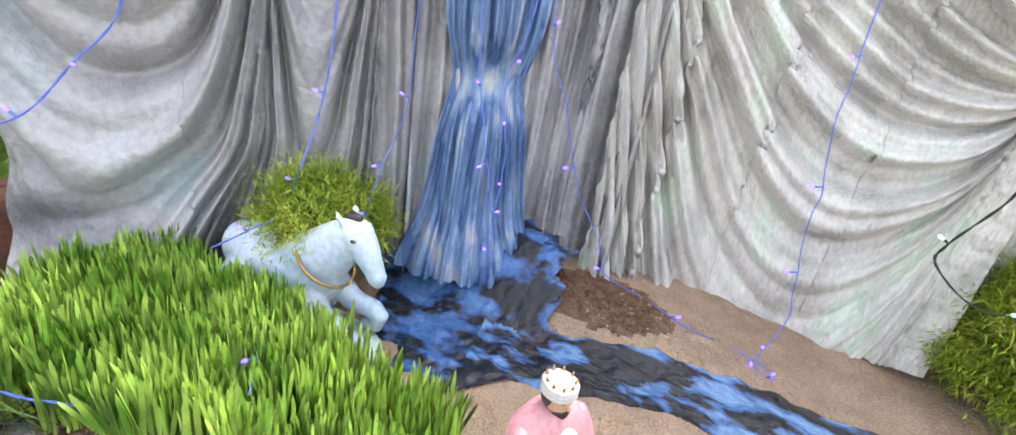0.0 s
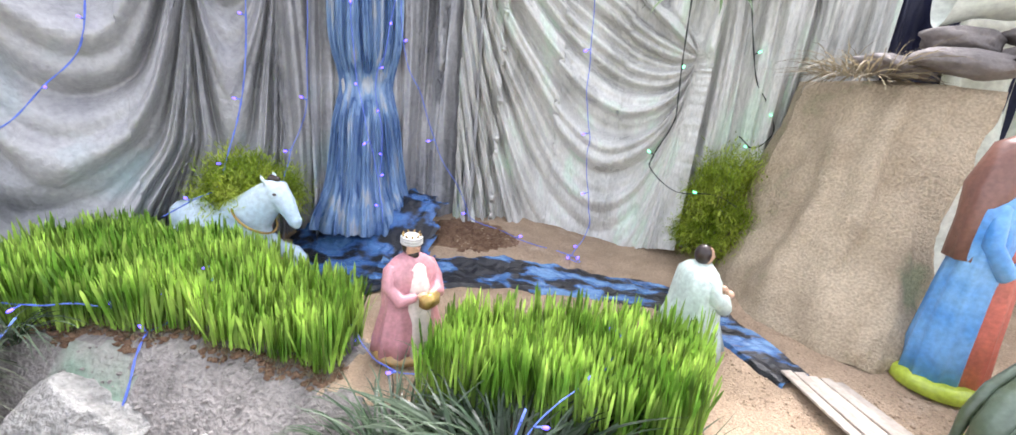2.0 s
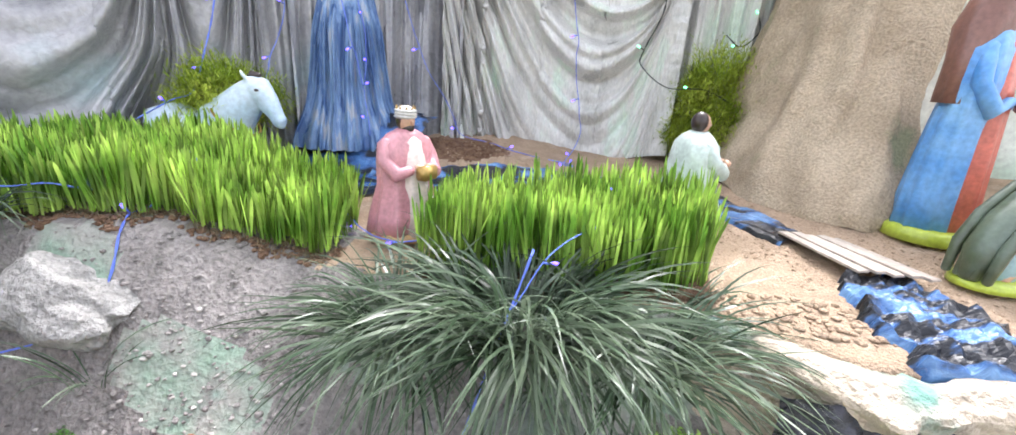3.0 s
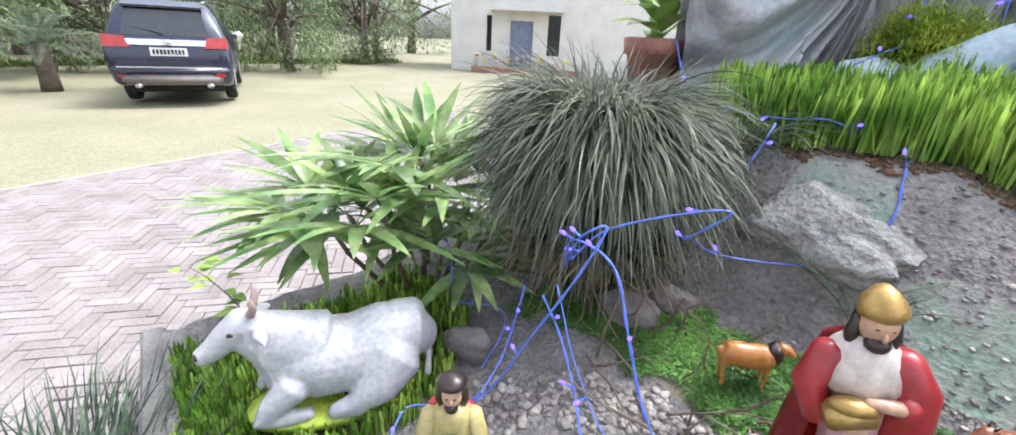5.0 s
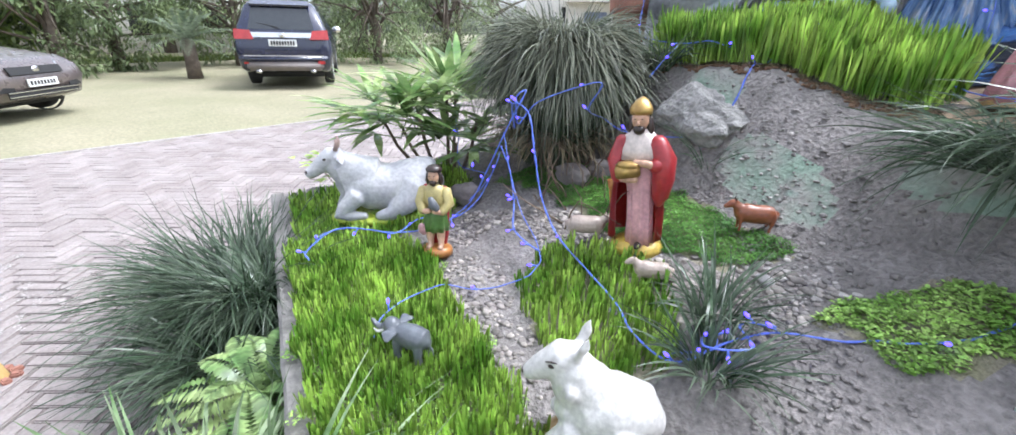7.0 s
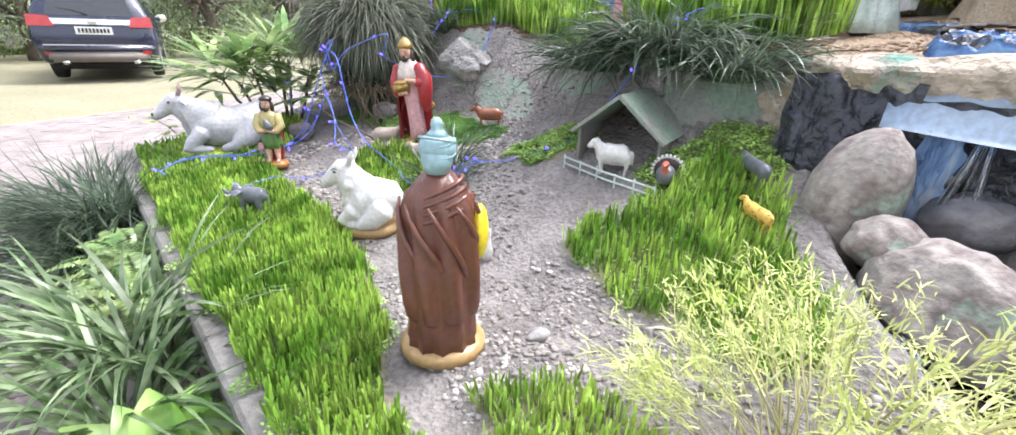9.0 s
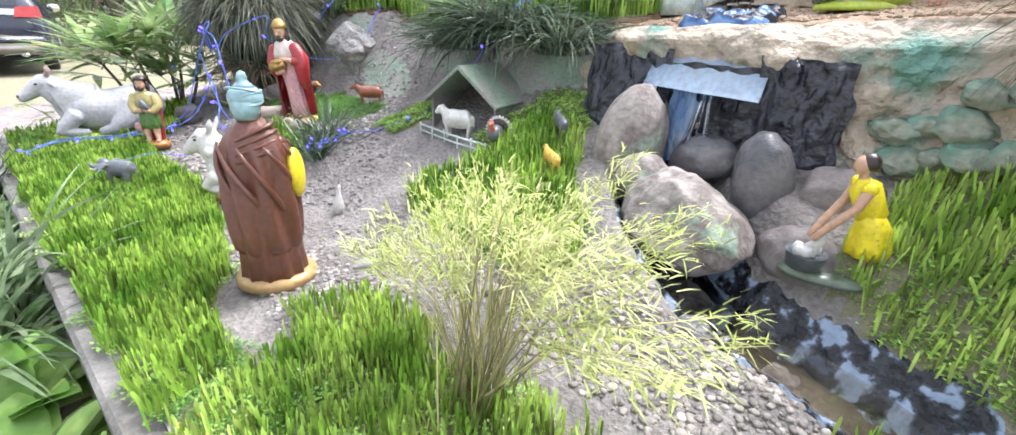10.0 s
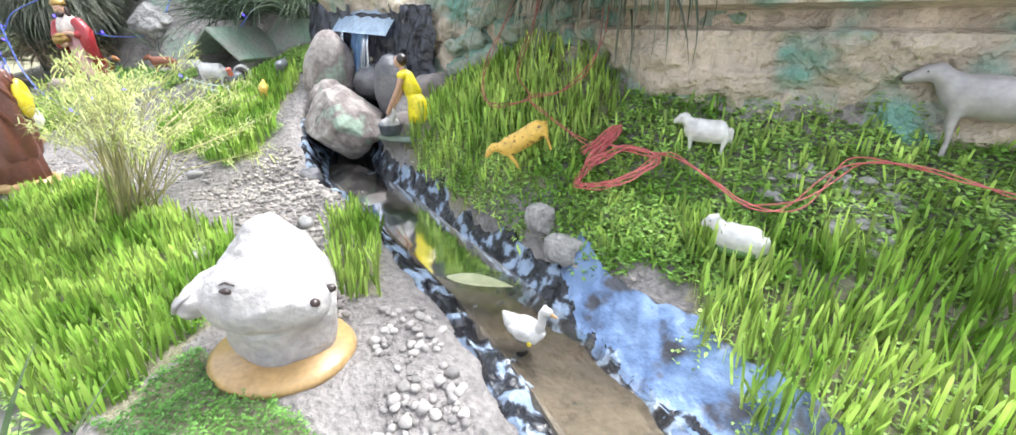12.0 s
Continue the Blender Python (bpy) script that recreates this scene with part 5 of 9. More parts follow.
def robed(h, w, cloak, inner, hat=None, hat_kind="", hair=P_HAIR, beard=False, base=None, sleeves=None, kneel=0.0, skin_m=P_SKIN, gift=None, veil=None, back=None, cape=None, shawl=False, wings=None):
    """A standing or kneeling robed figurine that faces -y. Returns the mesh and its materials."""
    mats = [cloak, inner, skin_m, hair, hat or cloak, base or cloak, sleeves or cloak, gift or P_GOLD, veil or cloak]
    bm = bmesh.new()
    b = 0.03 * h if base else 0.0
    if base:
        loft(bm, [(0, 0, 0, w * 0.60, w * 0.55), (0, 0, b * 1.3, w * 0.58, w * 0.53), (0, 0, b * 1.8, w * 0.50, w * 0.46)], 5, 20)
    s = h - b
    wide = 1 + kneel * 0.25
    loft(bm, [(0, 0.02 * s, b, w * 0.46 * wide, w * 0.40 * wide, 0.07), (0, 0.02 * s, b + 0.15 * s, w * 0.43 * wide, w * 0.38 * wide, 0.06), (0, 0.015 * s, b + 0.40 * s, w * 0.42, w * 0.34, 0.07),
              (0, 0.01 * s, b + 0.60 * s, w * 0.45, w * 0.30, 0.03), (0, 0.01 * s, b + 0.72 * s, w * 0.43, w * 0.27, 0.02), (0, 0.01 * s, b + 0.79 * s, w * 0.28, w * 0.20, 0), (0, 0, b + 0.83 * s, w * 0.13, w * 0.13, 0)], 0, 44, waves=11)
    loft(bm, [(0, -0.10 * w, b + 0.005, w * 0.27 * wide, w * 0.38 * wide, 0.10), (0, -0.10 * w, b + 0.3 * s, w * 0.24, w * 0.32, 0.07), (0, -0.08 * w, b + 0.55 * s, w * 0.24, w * 0.28, 0.04), (0, -0.05 * w, b + 0.74 * s, w * 0.20, w * 0.22, 0.0), (0, -0.03 * w, b + 0.80 * s, w * 0.1, w * 0.12, 0)], 1, 36, waves=9)
    for k in (-1, 1):
        along(bm, [(k * w * 0.32, 0, b + 0.73 * s, w * 0.10), (k * w * 0.42, -0.05 * w, b + 0.60 * s, w * 0.11), (k * w * 0.32, -0.26 * w, b + 0.50 * s, w * 0.12), (k * w * 0.16, -0.36 * w, b + 0.54 * s, w * 0.075)], 6, 12)
        ball(bm, (k * w * 0.08, -0.47 * w, b + 0.565 * s), (w * 0.09, w * 0.06, w * 0.06), 2, 2)
    if gift:
        box(bm, (0, -0.52 * w, b + 0.53 * s), (w * 0.30, w * 0.18, w * 0.20), 7, Matrix.Rotation(0.3, 4, "Z"), bevel=w * 0.02)
    hz = b + 0.895 * s
    r = 0.068 * s * (1.15 if kneel else 1.0)
    ball(bm, (0, -0.01 * s, hz), (r * 0.82, r * 0.92, r * 1.15), 2, 3)
    ball(bm, (0, -0.01 * s - r * 0.95, hz - r * 0.1), (r * 0.14, r * 0.22, r * 0.25), 2, 2)
    ball(bm, (0, 0.012 * s, hz + r * 0.12), (r * 0.95, r * 0.95, r * 1.18), 3, 3)
    if beard:
        ball(bm, (0, -0.03 * s, hz - r * 0.75), (r * 0.62, r * 0.70, r * 0.62), 3, 2)
    for k in (-1, 1):
        ball(bm, (k * r * 0.30, -0.01 * s - r * 0.80, hz + r * 0.16), (r * 0.11, r * 0.06, r * 0.035), 3, 2)
    if hat_kind == "turban":
        for j in range(3):
            loft(bm, [(0, 0, hz + r * (0.35 + 0.25 * j), r * 0.9, r * 0.95), (0, 0, hz + r * (0.5 + 0.25 * j), r * (1.18 - 0.15 * j), r * (1.2 - 0.15 * j)), (0, 0, hz + r * (0.66 + 0.25 * j), r * (0.9 - 0.15 * j), r * (0.9 - 0.15 * j))], 4, 20)
        ball(bm, (0, 0, hz + r * 0.85), (r * 0.8, r * 0.8, r * 0.6), 4, 2)
    elif hat_kind == "knob":
        ball(bm, (0, 0.0, hz + r * 0.48), (r * 1.13, r * 1.15, r * 0.92), 4, 3)
        loft(bm, [(0, 0, hz + r * 1.15, r * 0.75, r * 0.75), (0, 0, hz + r * 1.45, r * 0.46, r * 0.46), (0, 0, hz + r * 1.62, r * 0.32, r * 0.32), (0, 0, hz + r * 1.82, r * 0.38, r * 0.34, 0.10), (0, 0, hz + r * 2.1, r * 0.30, r * 0.24, 0.12), (0, 0, hz + r * 2.25, r * 0.10, r * 0.08)], 4, 24, waves=4)
        for j in range(3):
            along(bm, [(r * 1.04 * math.cos(a), r * 1.06 * math.sin(a), hz + r * (0.35 + 0.3 * j + 0.30 * math.cos(a + 0.9 + 2.1 * j)), r * 0.09) for a in [i * 0.3927 for i in range(17)]], 4, 6)
        loft(bm, [(0, 0.02 * s, hz - r * 0.95, r * 0.72, r * 0.66), (0, 0.02 * s, hz - r * 0.3, r * 0.92, r * 0.86), (0, 0.01 * s, hz + r * 0.3, r * 1.0, r * 1.0), (0, 0.0, hz + r * 0.7, r * 0.8, r * 0.8)], 4, 20)
    elif hat_kind == "crown":
        loft(bm, [(0, 0, hz + r * 0.45, r * 1.0, r * 1.02), (0, 0, hz + r * 0.55, r * 1.14, r * 1.16), (0, 0, hz + r * 0.75, r * 1.10, r * 1.12), (0, 0, hz + r * 1.2, r * 0.85, r * 0.85), (0, 0, hz + r * 1.5, r * 0.4, r * 0.4), (0, 0, hz + r * 1.62, r * 0.1, r * 0.1)], 4, 24)
        for j in range(9):
            a = 2 * math.pi * j / 9
            ball(bm, (math.cos(a) * r * 1.12, math.sin(a) * r * 1.14, hz + r * 0.72), (r * 0.14, r * 0.14, r * 0.22), 7, 1)
    elif hat_kind == "spiked":
        for j in range(3):
            loft(bm, [(0, 0, hz + r * (0.2 + 0.28 * j), r * 0.95, r * 1.0), (0, 0, hz + r * (0.4 + 0.28 * j), r * 1.16, r * 1.2), (0, 0, hz + r * (0.55 + 0.28 * j), r * 0.95, r * 1.0)], 4, 20)
        ball(bm, (0, 0, hz + r * 0.95), (r * 0.9, r * 0.95, r * 0.5), 4, 2)
        for j in range(9):
            a = 2 * math.pi * j / 9
            along(bm, [(math.cos(a) * r * 0.85, math.sin(a) * r * 0.9, hz + r * 1.1, r * 0.13), (math.cos(a) * r * 0.95, math.sin(a) * r, hz + r * 1.45, r * 0.03)], 7, 6)
    elif hat_kind == "cap":
        loft(bm, [(0, 0, hz + r * 0.45, r * 1.25, r * 1.25), (0, 0, hz + r * 0.62, r * 1.25, r * 1.25), (0, 0, hz + r * 0.85, r * 1.0, r * 1.0), (0, 0, hz + r * 1.25, r * 0.7, r * 0.7)], 4, 18)
    elif hat_kind == "veil":
        loft(bm, [(0, 0.05 * s, b + 0.52 * s, w * 0.46, w * 0.26, 0.05), (0, 0.05 * s, b + 0.68 * s, w * 0.44, w * 0.26, 0.05), (0, 0.045 * s, b + 0.80 * s, r * 1.7, r * 1.35, 0.04), (0, 0.035 * s, hz, r * 1.25, r * 1.15, 0.02), (0, 0.028 * s, hz + r * 0.9, r * 1.02, r * 1.0, 0), (0, 0.02 * s, hz + r * 1.35, r * 0.4, r * 0.4, 0)], 8, 30, waves=8)
    if shawl:
        loft(bm, [(0, 0.02 * s, b + 0.16 * s, w * 0.42, w * 0.36, 0.03), (0, 0.02 * s, b + 0.19 * s, w * 0.46, w * 0.40, 0.09), (0, 0.02 * s, b + 0.26 * s, w * 0.48, w * 0.40, 0.11), (0, 0.02 * s, b + 0.34 * s, w * 0.49, w * 0.39, 0.11), (0, 0.02 * s, b + 0.42 * s, w * 0.50, w * 0.38, 0.10), (0, 0.015 * s, b + 0.50 * s, w * 0.49, w * 0.36, 0.10), (0, 0.01 * s, b + 0.57 * s, w * 0.48, w * 0.34, 0.10), (0, 0.01 * s, b + 0.64 * s, w * 0.46, w * 0.32, 0.09), (0, 0.01 * s, b + 0.71 * s, w * 0.41, w * 0.28, 0.07), (0, 0.01 * s, b + 0.77 * s, w * 0.31, w * 0.23, 0.05), (0, 0, b + 0.83 * s, w * 0.17, w * 0.16, 0)], 0, 96, waves=8, swirl=11.0)
        for j in range(9):
            rows = []
            for i in range(9):
                t = i / 8
                a, u = 0.72 * j + 1.7 * t, 0.72 - (0.40 + 0.05 * (j % 3)) * t
                wide = 0.40 + 0.10 * math.sin(math.pi * min(1, t + 0.25))
                rows.append((w * wide * math.cos(a), 0.015 * s + w * wide * 0.80 * math.sin(a), b + u * s, w * (0.018 + 0.028 * math.sin(math.pi * t))))
            along(bm, rows, 0, 7)
        for j in range(4):
            u = 0.76 - 0.035 * j
            along(bm, [(w * (0.30 + 0.03 * j) * math.cos(a), 0.01 * s + w * (0.24 + 0.02 * j) * math.sin(a), b + u * s - 0.05 * s * math.cos(a), w * 0.030) for a in [i * 0.3927 for i in range(17)]], 0, 7)
    if cape:
        mats[8] = cape
        loft(bm, [(0, 0, b + 0.645 * s, w * 0.42, w * 0.33, 0.05), (0, 0, b + 0.73 * s, w * 0.40, w * 0.28, 0.03), (0, 0, b + 0.80 * s, w * 0.29, w * 0.22, 0.02), (0, 0, b + 0.83 * s, w * 0.14, w * 0.14, 0)], 8, 30)
    if wings:
        for k in (-1, 1):
            along(bm, [(k * w * 0.36, 0.06 * w, b + 0.70 * s, w * 0.12), (k * w * 0.46, 0.04 * w, b + 0.58 * s, w * 0.13), (k * w * 0.47, 0.04 * w, b + 0.42 * s, w * 0.13), (k * w * 0.38, 0.06 * w, b + 0.22 * s, w * 0.13), (k * w * 0.34, 0.10 * w, b + 0.06 * s, w * 0.12)], 0, 14, 1.4)
    if back:
        mats.append(back)
        ball(bm, (-w * 0.50, -0.04 * w, b + 0.56 * s), (w * 0.11, w * 0.20, 0.13 * s), 9, 3)
    return bm, mats


def put(name, made, label, category, at, turn):
    return thing(name, made[0], made[1], label, category, at, turn, "painted plaster figurines")


def red_king():
    """A standing king whose open cloak hangs from one arm; he faces -y and holds a casket."""
    bm = bmesh.new()
    mats = [P_RED, P_ROSE, P_CREAM, P_SKIN, P_HAIR, P_GOLD, P_OCHRE, P_HAIR]
    loft(bm, [(0, 0, 0, 0.10, 0.085), (0, 0, 0.022, 0.098, 0.082), (0, 0, 0.042, 0.075, 0.062), (0, 0, 0.05, 0.04, 0.03)], 6, 28)
    loft(bm, [(0.012, -0.018, 0.035, 0.050, 0.045, 0.10), (0.012, -0.018, 0.12, 0.045, 0.040, 0.09), (0.01, -0.015, 0.22, 0.045, 0.040, 0.06), (0.005, -0.008, 0.32, 0.052, 0.044, 0.03), (0, 0, 0.40, 0.058, 0.042, 0), (0, 0, 0.455, 0.030, 0.028, 0)], 1, 48, waves=10, swirl=1.0)

    def cloak(u, v):
        a = radians(-38 + 262 * u)
        z = 0.045 + 0.385 * v
        r = 0.078 - 0.012 * v + 0.010 * math.sin(math.pi * v) + 0.006 * math.cos(9 * a + 3 * v) * (1 - 0.6 * v)
        r += 0.026 * (1 - v) ** 2 * max(0.0, -math.cos(a))
        return (r * math.cos(a) * 1.05, 0.01 + r * math.sin(a) * 0.85, z)
    sheet(bm, cloak, 60, 24, 0)
    bmesh.ops.solidify(bm, geom=[f for f in bm.faces if f.material_index == 0], thickness=0.008)
    along(bm, [(0.055, -0.005, 0.42, 0.034), (0.085, -0.015, 0.36, 0.042), (0.088, -0.03, 0.30, 0.038), (0.080, -0.025, 0.235, 0.030), (0.076, -0.02, 0.20, 0.014)], 0, 16)
    along(bm, [(0.085, -0.02, 0.345, 0.034), (0.060, -0.055, 0.350, 0.024)], 0, 12)
    along(bm, [(-0.055, -0.005, 0.42, 0.030), (-0.078, -0.02, 0.35, 0.032), (-0.060, -0.050, 0.295, 0.026)], 0, 14)
    loft(bm, [(0, -0.004, 0.362, 0.074, 0.058, 0.05), (0, -0.002, 0.40, 0.070, 0.052, 0.04), (0, 0, 0.435, 0.055, 0.042, 0.03), (0, 0, 0.465, 0.030, 0.028, 0)], 2, 40, waves=9)
    along(bm, [(-0.060, -0.048, 0.300, 0.017), (-0.025, -0.068, 0.300, 0.014), (0.005, -0.078, 0.305, 0.012)], 3, 12)
    along(bm, [(0.060, -0.055, 0.352, 0.015), (0.030, -0.068, 0.362, 0.013), (0.0, -0.070, 0.365, 0.009)], 3, 12)
    box(bm, (-0.022, -0.074, 0.332), (0.082, 0.040, 0.042), 5, Matrix.Rotation(0.2, 4, "Z") @ Matrix.Rotation(-0.15, 4, "Y"), bevel=0.005)
    loft(bm, [(-0.022, -0.074, 0.350, 0.044, 0.024), (-0.022, -0.074, 0.362, 0.034, 0.018), (-0.022, -0.074, 0.368, 0.012, 0.008)], 5, 16)
    head = Matrix.Rotation(0.28, 4, "X")
    ball(bm, (0, -0.012, 0.497), (0.029, 0.032, 0.040), 3, 3, rot=head)
    ball(bm, (0, -0.046, 0.490), (0.005, 0.008, 0.010), 3, 2)
    ball(bm, (0, 0.006, 0.490), (0.035, 0.030, 0.042), 4, 3)
    ball(bm, (0, -0.030, 0.466), (0.021, 0.020, 0.018), 4, 2)
    for k in (-1, 1):
        along(bm, [(k * 0.028, -0.004, 0.50, 0.010), (k * 0.032, -0.006, 0.465, 0.013), (k * 0.030, -0.01, 0.435, 0.008)], 4, 8)
        ball(bm, (k * 0.011, -0.041, 0.503), (0.005, 0.003, 0.0018), 4, 1)
    loft(bm, [(0, -0.004, 0.515, 0.036, 0.037), (0, -0.006, 0.530, 0.038, 0.039), (0, -0.004, 0.540, 0.034, 0.034), (0, 0.0, 0.558, 0.020, 0.024), (0, 0.004, 0.568, 0.006, 0.008)], 5, 26, pleat=0.03, waves=5)
    ball(bm, (0.020, -0.060, 0.045), (0.014, 0.032, 0.013), 7, 2)
    king = thing("king_figurine", bm, mats, "standing king figurine in crimson cloak with gold mitre and casket", "figurine", on(0.01, 0.865, 0.0), 40, "painted plaster figurines")
    king.matrix_world = pose(*on(0.0, 0.85, 0.004), 6.5, 0, 0) @ pose(0, 0, 0, 0, 0, 40)


red_king()
put("king_figurine", robed(0.455, 0.235, P_PINK, P_CREAM, P_WHITE, "spiked", beard=True, base=P_TAN, kneel=1.0, gift=P_GOLD), "kneeling king figurine in pink cloak and white turban", "figurine", on(0.49, 1.95), 60)
put("king_figurine", robed(0.585, 0.195, P_BROWN, P_BROWN, P_TEAL, "knob", beard=True, base=P_TAN, back=P_YELLOW, shawl=True), "standing king figurine in brown draped robe with pale teal turban", "figurine", on(1.40, 0.21), -128)
def shepherd():
    """A bare-legged shepherd in a short tunic who holds a dark lamb; he faces -y."""
    bm = bmesh.new()
    mats = [P_STRAW, P_GREEN, P_SKIN, P_HAIR, P_RED, P_ORANGE, P_GREY, P_ROSE]
    loft(bm, [(0, 0, 0, 0.062, 0.055), (0, 0, 0.022, 0.060, 0.052), (0, 0, 0.034, 0.044, 0.038)], 5, 24)
    for k in (-1, 1):
        along(bm, [(k * 0.020, -0.005, 0.135, 0.019), (k * 0.021, -0.012, 0.085, 0.016), (k * 0.020, -0.010, 0.040, 0.011), (k * 0.022, -0.032, 0.034, 0.011)], 2, 12)
        along(bm, [(k * 0.042, 0, 0.262, 0.021), (k * 0.056, -0.010, 0.215, 0.021), (k * 0.036, -0.040, 0.190, 0.017)], 0, 12)
        along(bm, [(k * 0.036, -0.040, 0.190, 0.012), (k * 0.008, -0.056, 0.198, 0.010)], 2, 10)
    loft(bm, [(0, 0, 0.100, 0.045, 0.036, 0.14), (0, 0, 0.125, 0.047, 0.038, 0.11), (0, 0, 0.165, 0.043, 0.034, 0.05), (0, 0, 0.20, 0.036, 0.030, 0)], 1, 44, waves=8)
    loft(bm, [(0, 0, 0.185, 0.042, 0.033, 0.06), (0, 0, 0.225, 0.046, 0.034, 0.04), (0, 0, 0.265, 0.045, 0.030, 0.02), (0, 0, 0.288, 0.020, 0.018, 0)], 0, 36, waves=7)
    along(bm, [(-0.034, 0.024, 0.27, 0.014), (-0.020, 0.036, 0.17, 0.020), (-0.014, 0.036, 0.08, 0.022), (-0.012, 0.030, 0.035, 0.018)], 4, 12, 1.6)
    along(bm, [(0.030, 0.026, 0.26, 0.014), (0.022, 0.036, 0.16, 0.020), (0.018, 0.036, 0.08, 0.020), (0.016, 0.030, 0.035, 0.016)], 4, 12, 1.6)
    along(bm, [(-0.048, -0.03, 0.125, 0.012), (-0.050, -0.02, 0.105, 0.018), (-0.046, -0.01, 0.085, 0.010)], 7, 10)
    along(bm, [(-0.004, -0.048, 0.245, 0.010), (0.006, -0.054, 0.222, 0.019), (0.020, -0.050, 0.205, 0.014)], 6, 12)
    ball(bm, (0, -0.008, 0.318), (0.021, 0.023, 0.028), 2, 3)
    ball(bm, (0, -0.031, 0.316), (0.004, 0.005, 0.007), 2, 1)
    ball(bm, (0, 0.004, 0.322), (0.027, 0.025, 0.029), 3, 3)
    ball(bm, (0, -0.020, 0.296), (0.015, 0.014, 0.014), 3, 2)
    for k in (-1, 1):
        along(bm, [(k * 0.022, 0.002, 0.325, 0.009), (k * 0.025, 0, 0.300, 0.010), (k * 0.022, 0.002, 0.280, 0.006)], 3, 8)
        ball(bm, (k * 0.008, -0.030, 0.324), (0.004, 0.002, 0.0016), 3, 1)
    loft(bm, [(0, 0, 0.338, 0.030, 0.030), (0, 0, 0.344, 0.031, 0.031), (0, 0, 0.354, 0.022, 0.022), (0, 0, 0.360, 0.008, 0.008)], 3, 20)
    thing("shepherd_figurine", bm, mats, "small bare-legged shepherd figurine in straw and green tunic", "figurine", on(-0.47, 0.175, 0.025), 62, "painted plaster figurines", size=1.10)


shepherd()
put("woman_figurine", robed(0.42, 0.25, P_MINT, P_MINT, hair=P_HAIR, kneel=1.0), "kneeling woman figurine in pale mint robe", "figurine", on(1.50, 2.26), 110)
put("mother_figurine", robed(0.86, 0.235, P_BLUE, P_CORAL, veil=P_MAROON, hat_kind="veil", base=P_LIMEB, sleeves=P_BLUE, gift=P_SKIN), "large mother figurine in blue mantle and coral robe", "figurine", on(2.32, 2.30), 52)
put("kneeling_figurine", robed(0.36, 0.20, P_WHITE, P_WHITE, hair=P_HAIR, kneel=1.0), "kneeling white-robed figurine with dark hair", "figurine", on(2.74, 2.16), 100)


def bent_shepherd():
    bm = bmesh.new()
    mats = [P_OLIVE, P_SKIN, P_HAIR, P_LIMEB, P_TEAL]
    loft(bm, [(0, 0, 0, 0.13, 0.09), (0, 0, 0.018, 0.125, 0.085), (0, 0, 0.03, 0.09, 0.06)], 3, 20)
    along(bm, [(-0.10, 0, 0.03, 0.03), (-0.08, 0, 0.10, 0.05), (-0.035, 0, 0.18, 0.055), (0.03, 0, 0.255, 0.05), (0.09, 0, 0.295, 0.042), (0.125, 0, 0.30, 0.02)], 0, 18, 1.0)
    for y in (-0.045, -0.015, 0.02, 0.048):
        along(bm, [(-0.115, y * 1.1, 0.03, 0.012), (-0.10, y * 1.2, 0.12, 0.016), (-0.055, y * 1.2, 0.205, 0.016), (0.02, y, 0.29, 0.014), (0.085, y * 0.7, 0.325, 0.008)], 0, 8)
    along(bm, [(-0.02, 0.0, 0.03, 0.05), (-0.01, 0, 0.10, 0.055), (0.0, 0, 0.17, 0.05)], 4, 14)
    for y in (-0.035, 0.035):
        along(bm, [(0.02, y, 0.17, 0.022), (0.045, y, 0.10, 0.018), (0.0 + y, y, 0.03, 0.016)], 1, 10)
        along(bm, [(0.08, y, 0.26, 0.022), (0.12, y, 0.19, 0.018), (0.15, y * 0.5, 0.16, 0.015)], 1, 10)
    ball(bm, (0.15, 0, 0.315), (0.036, 0.03, 0.036), 1, 3)
    ball(bm, (0.143, 0, 0.33), (0.038, 0.034, 0.034), 2, 2)
    thing("shepherd_figurine", bm, mats, "bowing shepherd figurine in olive green cloak", "figurine", on(2.33, 1.98), 25, "painted plaster figurines")


bent_shepherd()


